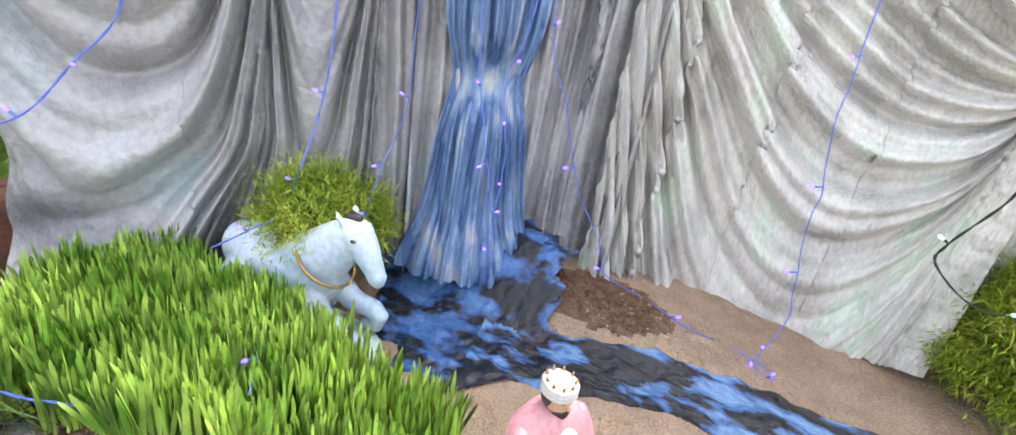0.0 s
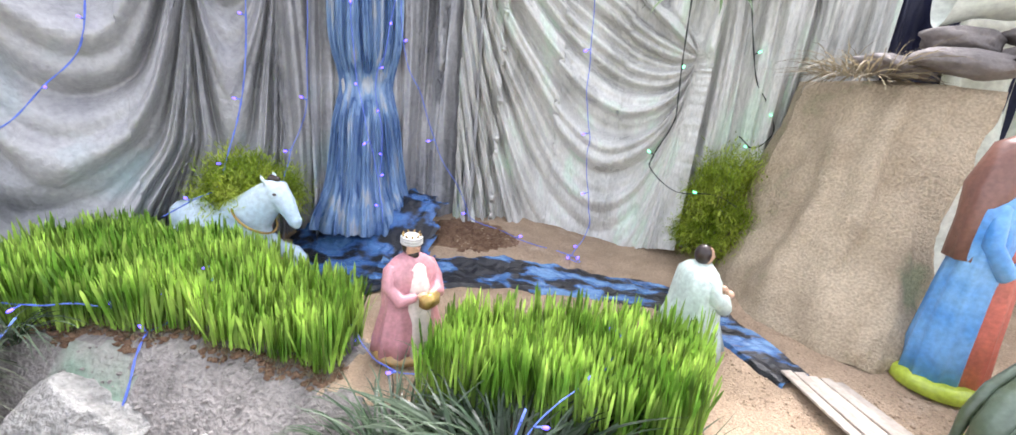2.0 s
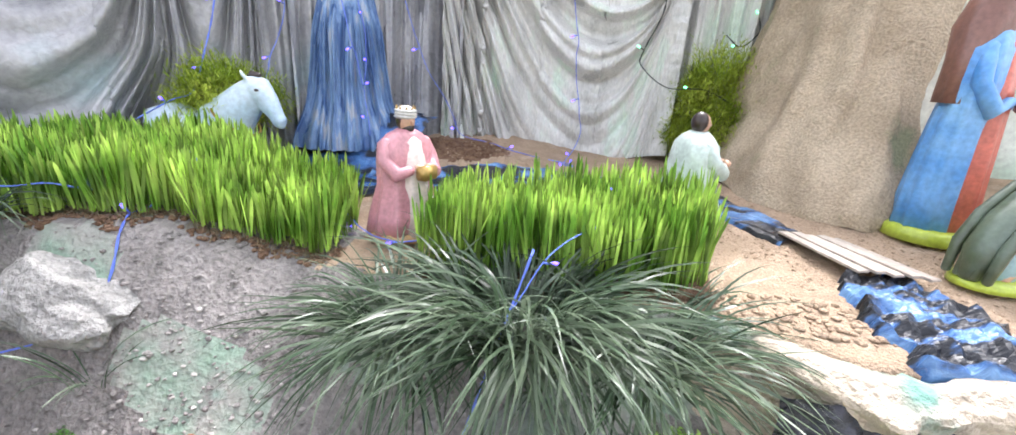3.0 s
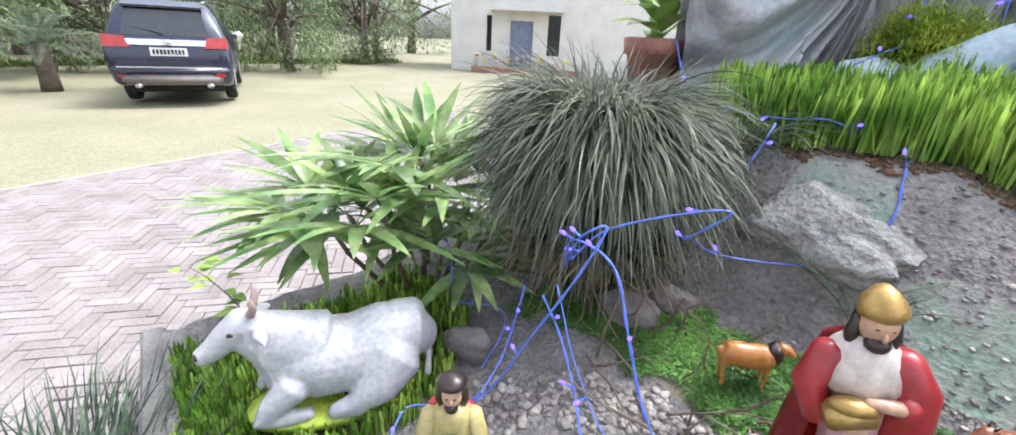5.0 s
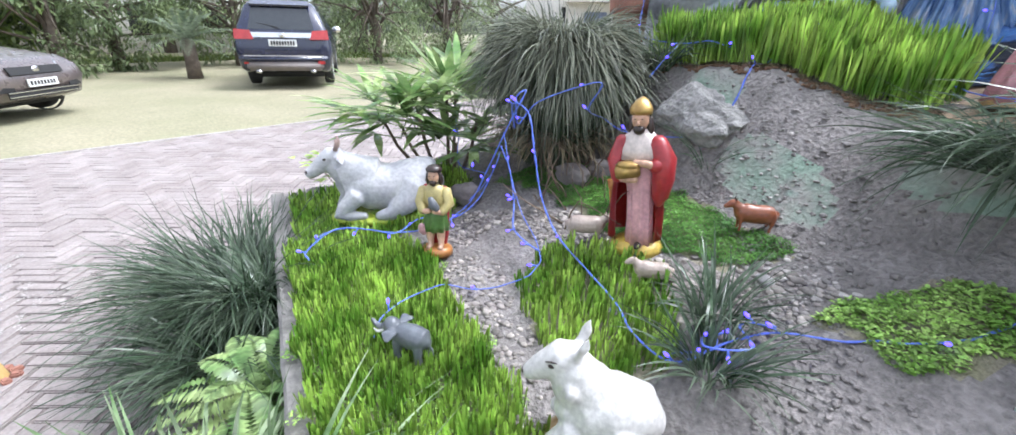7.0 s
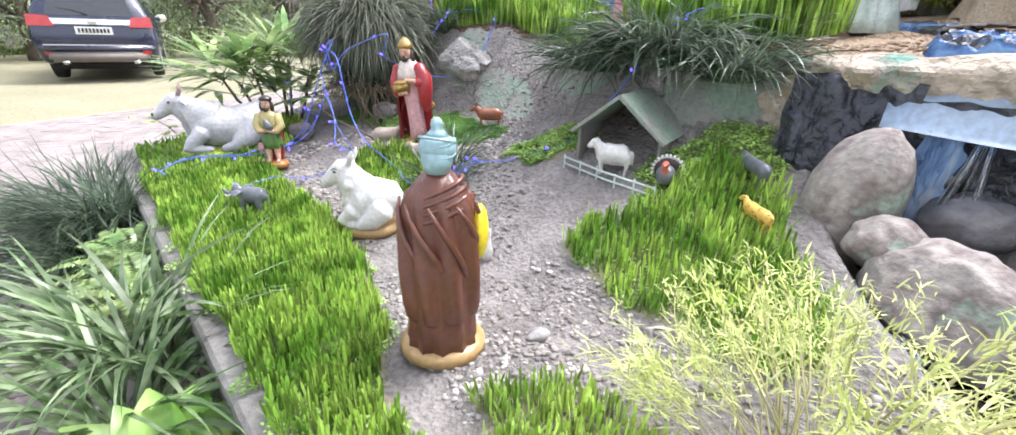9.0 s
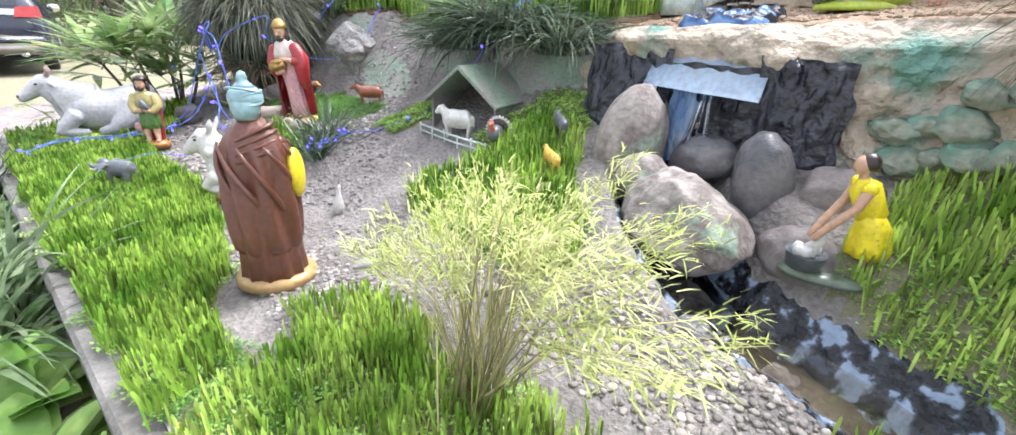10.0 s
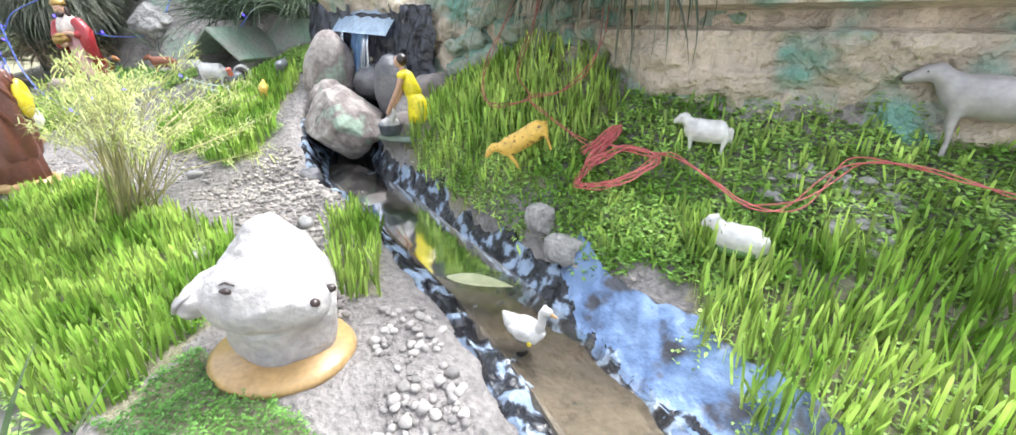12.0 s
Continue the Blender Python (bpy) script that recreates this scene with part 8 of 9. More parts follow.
light_string([(-1.35, 1.72, 1.62), (-1.05, 1.50, 1.42), (-0.80, 1.42, 1.38), (-0.62, 1.46, 1.37), (-0.50, 1.50, 1.385), (-0.42, 1.56, 1.36), (-0.36, 1.62, 1.375), (-0.24, 1.66, 1.37), (-0.28, 1.58, 1.26), (-0.25, 1.50, 1.13), (-0.22, 1.40, 1.03), (-0.34, 1.28, 0.98), (-0.50, 1.10, 0.98), (-0.56, 1.0, 1.04)], 7,
             "blue wire light string lying over wheatgrass and mud")
light_string([(-0.60, 1.40, 1.36), (-0.58, 1.32, 1.30), (-0.576, 1.246, 1.22)], 1, "short blue wire tail with a bulb")
light_string([(-0.56, 1.0, 1.04), (-0.46, 0.86, 1.10), (-0.34, 0.84, 1.22), (-0.42, 0.78, 1.20), (-0.56, 0.66, 1.12), (-0.62, 0.60, 1.02), (-0.56, 0.56, 1.10), (-0.50, 0.54, 1.16), (-0.46, 0.56, 1.18), (-0.48, 0.50, 1.05), (-0.56, 0.44, 0.85), (-0.62, 0.38, 0.68), (-0.64, 0.30, 0.60), (-0.60, 0.20, 0.57), (-0.64, 0.02, 0.55), (-0.80, -0.18, 0.53), (-0.78, -0.32, 0.50), (-0.72, -0.42, 0.36)], 9,
             "blue wire light string looping over the bare branch")
light_string([(-0.62, 0.58, 1.0), (-0.55, 0.54, 1.12), (-0.42, 0.56, 1.10), (-0.34, 0.56, 0.95), (-0.26, 0.56, 0.80), (-0.14, 0.58, 0.68), (0.07, 0.60, 0.63), (0.25, 0.60, 0.61), (0.39, 0.57, 0.60), (0.53, 0.60, 0.60), (0.57, 0.74, 0.66), (0.62, 0.84, 0.70), (0.72, 0.94, 0.72), (0.84, 1.05, 0.76), (0.90, 1.2, 0.85), (0.96, 1.42, 1.10), (1.02, 1.62, 1.35)], 8,
             "blue wire light string trailing over pebbles and wheatgrass")
light_string([(-0.55, 0.50, 1.0), (-0.40, 0.51, 0.75), (-0.18, 0.52, 0.62), (-0.07, 0.47, 0.60), (-0.04, 0.38, 0.57), (-0.09, 0.24, 0.53), (-0.13, 0.11, 0.55), (-0.06, -0.08, 0.53), (0.03, -0.14, 0.50)], 4, "blue wire light string across the pebble path", strands_n=1)
light_string([(-0.52, -0.34, 0.53), (-0.61, -0.35, 0.53), (-0.78, -0.23, 0.54), (-0.68, -0.08, 0.56), (-0.59, 0.02, 0.57), (-0.77, 0.16, 0.55), (-0.68, 0.3, 0.57), (-0.72, 0.44, 0.64), (-0.79, 0.55, 0.78), (-0.81, 0.58, 0.84)], 5, "blue wire light string looping through wheatgrass beside the cow")
light_string([(-0.63, 0.52, 0.92), (-0.56, 0.54, 0.82), (-0.45, 0.52, 0.71), (-0.35, 0.48, 0.64), (-0.23, 0.48, 0.63), (-0.12, 0.5, 0.63)], 4, "blue wire light string falling from the branch to wheatgrass")
light_string([(-1.3, 0.48, 0.93), (-1.09, 0.44, 0.86), (-0.96, 0.41, 0.75), (-0.93, 0.54, 0.7), (-0.82, 0.52, 0.7), (-0.75, 0.4, 0.62)], 3, "blue wire light string hanging by the palm", strands_n=1)
light_string([(0.50, 0.62, 0.60), (0.56, 0.70, 0.64), (0.50, 0.74, 0.66), (0.56, 0.66, 0.66), (0.62, 0.76, 0.67), (0.54, 0.80, 0.68), (0.60, 0.86, 0.70)], 6, "tangled blue wire bundle with small bulbs", strands_n=3)
light_string([(0.10, 2.03, 1.30), (0.29, 1.90, 1.26), (0.42, 1.80, 1.25), (0.56, 1.74, 1.26), (0.70, 1.72, 1.30)], 2, "blue wire light string crossing the sand", strands_n=1)
light_string([(1.22, 2.05, 1.44), (1.25, 1.92, 1.45), (1.20, 1.78, 1.40), (1.08, 1.62, 1.36), (0.98, 1.5, 1.2)], 3, "blue wire light string over the wheatgrass block", strands_n=1)
light_string([(-0.42, 1.92, 1.49), (-0.34, 1.89, 1.50), (-0.24, 1.80, 1.48), (-0.14, 1.70, 1.46)], 2, "blue wire light string over the wheatgrass block", strands_n=1)
DARK = "dark green wire light string hanging on the pale cloth"
light_string([(1.33, 2.86, 2.7), (1.34, 2.84, 2.38), (1.35, 2.82, 2.21), (1.35, 2.82, 2.1), (1.29, 2.84, 1.94), (1.29, 2.84, 1.87), (1.42, 2.84, 1.78), (1.60, 2.88, 1.78), (1.74, 2.90, 1.72)], 3, DARK, DARKWIRE, LEDG, group="dark light strings")
light_string([(1.60, 3.20, 2.8), (1.72, 3.20, 2.36), (1.80, 3.20, 2.23), (1.86, 3.18, 2.09), (1.78, 3.14, 2.0), (1.70, 3.14, 2.05)], 3, DARK, DARKWIRE, LEDG, group="dark light strings")


def red_wire(pts, label, n=2):
    root = thing("red_wire", None, None, label, "wire", pts[0], 0, "red wires")
    o = Vector(pts[0])
    line = smooth_line(pts)
    for k in range(n):
        bm = bmesh.new()
        along(bm, [(*(p - o + Vector((math.sin(i * 0.35 + k * 2.2), math.cos(i * 0.4 + k * 2.6), 0.6 * math.sin(i * 0.3 + k))) * 0.010), 0.0014) for i, p in enumerate(line)], n=6)
        part("strand", bm, REDWIRE, root)
    return root


red_wire([(3.46, 0.98, 0.78), (3.52, 1.06, 0.84), (3.48, 0.95, 0.74), (3.50, 0.90, 0.72), (3.58, 0.93, 0.74), (3.64, 1.0, 0.79), (3.56, 1.0, 0.80), (3.50, 0.94, 0.77), (3.52, 1.04, 0.84)], "tangled bundle of red wire in the wheatgrass", 8)
red_wire([(3.52, 1.0, 0.80), (3.60, 1.0, 0.80), (3.67, 1.02, 0.80), (3.78, 0.96, 0.77), (3.86, 0.93, 0.75), (3.94, 0.96, 0.76), (4.01, 1.06, 0.83), (4.10, 1.08, 0.84), (4.18, 1.06, 0.82), (4.30, 1.06, 0.81), (4.6, 1.05, 0.80)], "red twin wire trailing over groundcover", 3)
red_wire([(3.10, 1.34, 1.30), (3.14, 1.24, 1.10), (3.14, 1.14, 0.95), (3.24, 1.06, 0.88), (3.12, 1.04, 0.86), (3.02, 1.12, 0.92), (3.02, 1.22, 1.05), (3.06, 1.32, 1.25)], "looped red wire hanging in the long grass", 2)
red_wire([(3.36, 1.24, 1.22), (3.40, 1.16, 1.02), (3.34, 1.08, 0.92), (3.24, 1.06, 0.88), (3.36, 1.02, 0.84), (3.46, 1.0, 0.80)], "red wire hanging from the wall edge", 2)


# ---- cars, trees and house beyond the pavement ----
CAR_BLUE = mat("dark_blue_car_paint", (0.010, 0.014, 0.040), (0.012, 0.016, 0.045), rough=0.22, bump=0.0, coat=0.8)
CAR_BROWN = mat("metallic_mocha_car_paint", (0.13, 0.105, 0.10), (0.12, 0.10, 0.095), rough=0.3, bump=0.0, coat=0.8, metal=0.3)
CAR_TRIM = mat("grey_bumper_plastic", (0.20, 0.17, 0.155), (0.17, 0.15, 0.14), rough=0.5, bump=0.05)
CAR_BLACK = mat("black_rubber", (0.012, 0.012, 0.013), (0.02, 0.02, 0.02), rough=0.8, bump=0.1)
CAR_GLASS = mat("dark_car_glass", (0.03, 0.035, 0.04), (0.035, 0.04, 0.045), rough=0.06, bump=0.0, coat=0.5)
CHROME = mat("chrome", (0.75, 0.75, 0.76), (0.7, 0.7, 0.7), rough=0.15, bump=0.0, metal=1.0)
LAMP_RED = mat("red_tail_lamp", (0.45, 0.02, 0.02), (0.38, 0.015, 0.015), rough=0.15, bump=0.0, coat=0.8)
LAMP_CLEAR = mat("headlamp_glass", (0.62, 0.63, 0.64), (0.5, 0.5, 0.52), rough=0.1, bump=0.0, coat=0.8)
PLATE = mat("white_plate", (0.75, 0.75, 0.72), (0.72, 0.72, 0.7), rough=0.4, bump=0.0)
RIM = mat("silver_rim", (0.45, 0.45, 0.45), (0.36, 0.36, 0.36), rough=0.35, bump=0.0, metal=0.6)


def shell(bm, outline, sections, slot=0):
    """A car's body: a side outline (x, z) swept over half-widths given as (share of height, half width)."""
    zs = [p[1] for p in outline]
    z0, z1 = min(zs), max(zs)
    ys = (-1.0, -0.93, -0.6, 0.0, 0.6, 0.93, 1.0)
    rings = []
    for k in ys:
        r = []
        for x, z in outline:
            half = lerp_table((z - z0) / (z1 - z0), sections)
            inset = 0.045 if abs(k) == 1.0 else 0.0
            cx = sum(p[0] for p in outline) / len(outline)
            cz = (z0 + z1) / 2
            r.append(bm.verts.new((x + (cx - x) * inset * 0.4, half * k, z + (cz - z) * inset)))
        rings.append(r)
    skin(bm, rings, slot)


def wheel(root, x, y, r, side, rim=RIM):
    bm = bmesh.new()
    prof = [(-0.10, r * 0.62), (-0.11, r * 0.80), (-0.09, r * 0.97), (-0.04, r), (0.04, r), (0.09, r * 0.97), (0.11, r * 0.80), (0.10, r * 0.62)]
    ax = (Vector((1, 0, 0)), Vector((0, 0, 1)))
    skin(bm, [ring(bm, (x, y + d, r), q, q, 32, ax=ax) for d, q in prof], 0)
    w = part("wheel", bm, CAR_BLACK, root)
    bm = bmesh.new()
    skin(bm, [ring(bm, (x, y + side * d, r), q, q, 32, ax=ax) for d, q in ((0.06, r * 0.66), (0.108, r * 0.66), (0.112, r * 0.60), (0.085, r * 0.55), (0.08, r * 0.30), (0.115, r * 0.24), (0.115, 0.01))], 0)
    part("rim", bm, rim, w)
    for j in range(10):
        a = 2 * math.pi * j / 10
        bm = bmesh.new()
        ball(bm, (x + math.cos(a) * r * 0.45, y + side * 0.088, r + math.sin(a) * r * 0.45), (r * 0.055, 0.012, r * 0.055), 0, 2)
        part("rim_hole", bm, CAR_BLACK, w)


def panel(root, name, pts, material, thick=0.012, label="", bow=0.0):
    """A slightly raised plate through four or more corners."""
    bm = bmesh.new()
    f = bm.faces.new([bm.verts.new(p) for p in pts])
    f.normal_update()
    n = f.normal.copy()
    ext = bmesh.ops.extrude_face_region(bm, geom=[f])
    for v in [g for g in ext["geom"] if isinstance(g, bmesh.types.BMVert)]:
        v.co += n * thick
    bmesh.ops.recalc_face_normals(bm, faces=bm.faces[:])
    return part(name, bm, material, root, label, False)


def suv():
    root = thing("suv", None, None, "dark blue sport utility car parked on the dry lawn", "car", (-11.0, -1.12, 0.0), 177, size=1.06)
    bm = bmesh.new()
    shell(bm, [(0.0, 0.55), (-0.02, 0.80), (0.02, 1.10), (0.06, 1.20), (0.30, 1.70), (0.50, 1.78), (1.6, 1.80), (2.5, 1.72), (3.25, 1.22), (4.5, 1.08), (4.7, 0.90), (4.72, 0.45), (4.5, 0.32), (0.25, 0.32), (0.05, 0.40)],
          [(0, 0.90), (0.25, 0.95), (0.5, 0.945), (0.6, 0.90), (0.95, 0.70), (1, 0.66)])
    part("body", bm, CAR_BLUE, root)
    e = 0.012
    panel(root, "rear_window", [(0.075 - e, -0.66, 1.22), (0.075 - e, 0.66, 1.22), (0.285 - e, 0.56, 1.66), (0.285 - e, -0.56, 1.66)], CAR_GLASS)
    panel(root, "roof_spoiler", [(0.22, -0.60, 1.72), (0.22, 0.60, 1.72), (0.52, 0.58, 1.82), (0.52, -0.58, 1.82)], CAR_BLUE, 0.04)
    panel(root, "chrome_strip", [(-0.02, -0.58, 1.06), (-0.02, 0.58, 1.06), (0.0, 0.62, 1.16), (0.0, -0.62, 1.16)], CHROME, 0.03, "wide chrome strip")
    for k in (-1, 1):
        panel(root, "tail_lamp", [(-0.03, k * 0.56, 1.02), (0.02, k * 0.945, 1.02), (0.04, k * 0.93, 1.22), (0.0, k * 0.62, 1.20)], LAMP_RED, 0.035, "red tail lamp")
        panel(root, "reflector", [(-0.045, k * 0.66, 0.50), (-0.045, k * 0.82, 0.52), (-0.045, k * 0.82, 0.60), (-0.045, k * 0.68, 0.58)], LAMP_RED, 0.03)
        bm = bmesh.new()
        along(bm, [(0.25, k * 0.55, 0.36, 0.055), (-0.10, k * 0.55, 0.36, 0.055), (-0.10, k * 0.55, 0.36, 0.042), (0.0, k * 0.55, 0.36, 0.04)], n=14, flat=0.7)
        part("exhaust", bm, CHROME, root, "chrome exhaust tip")
        for x in (0.95, 3.72):
            wheel(root, x, k * 0.82, 0.37, k)
        panel(root, "side_window", [(0.55, k * 0.80, 1.24), (3.05, k * 0.80, 1.26), (2.42, k * 0.70, 1.66), (0.68, k * 0.69, 1.69)], CAR_GLASS, 0.015)
        bm = bmesh.new()
        ball(bm, (2.75, k * 1.04, 1.22), (0.08, 0.12, 0.09), 0, 3)
        part("side_mirror", bm, CHROME, root)
        bm = bmesh.new()
        along(bm, [(0.6, k * 0.60, 1.82, 0.02), (1.6, k * 0.61, 1.86, 0.02), (2.4, k * 0.60, 1.78, 0.02)], n=8)
        part("roof_rail", bm, CHROME, root)
    bm = bmesh.new()
    box(bm, (-0.01, 0, 0.62), (0.14, 1.80, 0.13), bevel=0.03)
    part("bumper", bm, CAR_BLUE, root)
    bm = bmesh.new()
    box(bm, (-0.02, 0, 0.47), (0.16, 1.55, 0.20), bevel=0.05)
    part("skid_plate", bm, CAR_TRIM, root, "grey bumper skid plate")
    panel(root, "bumper_strip", [(-0.085, -0.80, 0.675), (-0.085, 0.80, 0.675), (-0.085, 0.80, 0.70), (-0.085, -0.80, 0.70)], CHROME, 0.012)
    plate = panel(root, "number_plate", [(-0.035, -0.28, 0.88), (-0.035, 0.28, 0.88), (-0.03, 0.28, 1.02), (-0.03, -0.28, 1.02)], PLATE, 0.02, "white number plate with dark bars")
    for j in range(9):
        y = -0.22 + 0.055 * j
        panel(plate, "bar", [(-0.058, y - 0.017, 0.91), (-0.058, y + 0.017, 0.91), (-0.055, y + 0.017, 0.99), (-0.055, y - 0.017, 0.99)], CAR_BLACK, 0.004)
    bm = bmesh.new()
    along(bm, [(0.06, 0.05, 1.24, 0.016), (0.10, 0.22, 1.30, 0.012), (0.13, 0.48, 1.34, 0.010)], n=6)
    part("wiper", bm, CAR_BLACK, root)
    bm = bmesh.new()
    ball(bm, (-0.045, 0, 1.11), (0.015, 0.07, 0.05), 0, 2)
    part("badge", bm, CHROME, root)
    bm = bmesh.new()
    box(bm, (2.3, 0, 0.30), (4.0, 1.5, 0.18), bevel=0.03)
    part("underbody", bm, CAR_BLACK, root)


suv()


def hatchback():
    root = thing("hatchback", None, None, "mocha brown hatchback car parked on the lawn edge", "car", (-8.10, -5.05, 0.0), 73)
    bm = bmesh.new()
    # x points to the nose; the front axle lies at x = 0
    shell(bm, [(0.72, 0.30), (0.78, 0.55), (0.70, 0.74), (0.45, 0.86), (-0.35, 0.98), (-1.05, 1.44), (-2.2, 1.50), (-2.9, 1.40), (-3.15, 0.95), (-3.2, 0.45), (-3.0, 0.25), (0.5, 0.22)],
          [(0, 0.78), (0.25, 0.835), (0.5, 0.83), (0.62, 0.78), (0.95, 0.60), (1, 0.56)])
    part("body", bm, CAR_BROWN, root)
    panel(root, "windscreen", [(-0.36, 0.70, 1.0), (-0.36, -0.70, 1.0), (-1.02, -0.58, 1.435), (-1.02, 0.58, 1.435)], CAR_GLASS, 0.012)
    for k in (-1, 1):
        for x in (0.0, -2.4):
            wheel(root, x, k * 0.74, 0.29, k)
            bm = bmesh.new()
            skin(bm, [ring(bm, (x, k * (0.80 + d), 0.30), q, q, 30, ax=(Vector((1, 0, 0)), Vector((0, 0, 1)))) for d, q in ((0.0, 0.35), (0.045, 0.35), (0.045, 0.33), (0.0, 0.33))], 0, False)
            part("wheel_arch", bm, CAR_BLACK, root)
        panel(root, "headlamp", [(0.735, k * 0.42, 0.66), (0.52, k * 0.815, 0.70), (0.30, k * 0.80, 0.83), (0.66, k * 0.45, 0.775)], LAMP_CLEAR, 0.03, "clear swept-back headlamp")
        panel(root, "fog_lamp_pocket", [(0.785, k * 0.46, 0.40), (0.74, k * 0.74, 0.42), (0.74, k * 0.74, 0.50), (0.79, k * 0.46, 0.47)], CAR_BLACK, 0.012)
        panel(root, "side_window", [(-0.62, k * 0.735, 0.99), (-2.6, k * 0.735, 1.02), (-2.3, k * 0.62, 1.38), (-1.2, k * 0.62, 1.38)], CAR_GLASS, 0.012)
        bm = bmesh.new()
        ball(bm, (-0.62, k * 0.90, 1.02), (0.07, 0.10, 0.07), 0, 3)
        part("side_mirror", bm, CAR_BROWN, root)
    panel(root, "grille", [(0.765, -0.44, 0.63), (0.765, 0.44, 0.63), (0.715, 0.44, 0.735), (0.715, -0.44, 0.735)], CAR_BLACK, 0.02, "black mesh grille")
    panel(root, "lower_grille", [(0.80, -0.60, 0.32), (0.80, 0.60, 0.32), (0.795, 0.60, 0.42), (0.795, -0.60, 0.42)], CAR_BLACK, 0.015)
    for z in (0.34, 0.40):
        panel(root, "chrome_strip", [(0.80, -0.60, z), (0.80, 0.60, z), (0.80, 0.60, z + 0.012), (0.80, -0.60, z + 0.012)], CHROME, 0.022)
    plate = panel(root, "number_plate", [(0.80, -0.25, 0.46), (0.80, 0.25, 0.46), (0.795, 0.25, 0.57), (0.795, -0.25, 0.57)], PLATE, 0.015, "white number plate with dark bars")
    for j in range(8):
        y = -0.20 + 0.055 * j
        panel(plate, "bar", [(0.817, y - 0.016, 0.485), (0.817, y + 0.016, 0.485), (0.813, y + 0.016, 0.545), (0.813, y - 0.016, 0.545)], CAR_BLACK, 0.004)
    bm = bmesh.new()
    ball(bm, (0.76, 0, 0.70), (0.015, 0.07, 0.05), 0, 2)
    part("badge", bm, CHROME, root)
    bm = bmesh.new()
    box(bm, (-1.2, 0, 0.24), (3.4, 1.3, 0.14), bevel=0.03)
    part("underbody", bm, CAR_BLACK, root)


hatchback()


def tree(at, h, spread, label, leaves=5200, leaf=0.20, low=0.25, material=TREE, name="tree"):
    root = thing(name, None, None, label, "tree", at)
    bm = bmesh.new()
    tips = []
    along(bm, [(0, 0, -0.1, 0.035 * h), (0.1, 0.05, h * 0.2, 0.026 * h), (0.0, 0.1, h * 0.45, 0.016 * h), (0.1, 0.1, h * 0.75, 0.006 * h)], n=9)
    for i in range(22):
        a = rng.uniform(0, 6.28)
        z0 = h * rng.uniform(0.12, 0.5)
        out = spread * rng.uniform(0.5, 1.05)
        z1 = h * rng.uniform(low, 0.95)
        out *= math.sqrt(max(0.08, 1 - ((z1 / h - 0.55) / 0.52) ** 2))
        tip = (math.cos(a) * out, math.sin(a) * out, z1)
        tips.append(tip)
        along(bm, [(0, 0.05, z0, 0.010 * h), (tip[0] * 0.5, tip[1] * 0.5, (z0 + z1) * 0.52, 0.006 * h), (*tip, 0.0015 * h)], n=6)
    part("trunk", bm, BARK, root)
    tips = np.array(tips)
    clump = tips[rng.integers(0, len(tips), 90)] * rng.uniform(0.55, 1.05, (90, 1)) + rng.normal(0, spread * 0.10, (90, 3))
    k = rng.integers(0, 90, leaves)
    d = rng.normal(0, 1, (leaves, 3))
    d /= np.linalg.norm(d, axis=1, keepdims=True)
    base = clump[k] + d * (spread * 0.17 * rng.uniform(0.4, 1.1, leaves) ** 0.5)[:, None]
    base[:, 2] = np.maximum(base[:, 2], 0.15)
    way = d + rng.normal(0, 0.5, (leaves, 3))
    way /= np.linalg.norm(way, axis=1, keepdims=True)
    crown = new("crown", strands("crown", base, way, rng.uniform(0.7, 1.4, leaves) * leaf, rng.uniform(0.7, 1.3, leaves) * leaf * 0.5, np.full(leaves, 0.3), material, segs=2, taper=0.3))
    crown.parent = root


TREE_L = "leafy green garden tree at the lawn's far edge"
for x, y, h, s in [(-24, -13, 7.5, 4.2), (-27, -7.5, 8.5, 4.6), (-24, -2.6, 7.5, 4.0), (-27, 1.8, 8.5, 4.4), (-25, 6.0, 6.5, 3.4), (-32, 8.5, 8.5, 4.6), (-34, 3.0, 10, 5.0), (-35, -4, 10, 5.2), (-33, -12, 10, 5.2), (-19, -17, 7.5, 4.4), (-38, 13, 11, 5.5), (-14, -24, 9, 5.2), (-26, -22, 10, 5.6)]:
    tree((x, y, -0.05), h, s, TREE_L, low=0.12)
FRANGIPANI = leaf_mat("large_light_leaf", (0.16, 0.25, 0.06), (0.34, 0.44, 0.13))
for x, y, h, s in [(-15.0, -7.0, 5.0, 2.6), (-16.9, -6.3, 5.5, 2.8), (-18.6, -3.2, 6.0, 3.2), (-19.8, 1.8, 6.0, 3.2)]:
    tree((x, y, -0.05), h, s, "dense round-crowned tree at the edge of the lawn", 6500, 0.16, 0.06)
tree((-15.0, -9.6, -0.05), 3.6, 2.2, "broad-leaved light green small tree behind the hatchback", 1500, 0.38, 0.3, FRANGIPANI)
tree((-13.4, -10.4, -0.05), 3.0, 1.8, "broad-leaved light green small tree behind the hatchback", 1300, 0.36, 0.3, FRANGIPANI)
for x, y, h, s in [(-23.5, 3.6, 2.6, 1.6), (-24.5, 6.4, 2.2, 1.5), (-25.5, 1.2, 2.0, 1.4), (-24.0, -0.8, 1.8, 1.3)]:
    tree((x, y, -0.05), h, s, "rounded dense green garden shrub by the lawn", 1500, 0.12, 0.08, TREE, "shrub_tree")


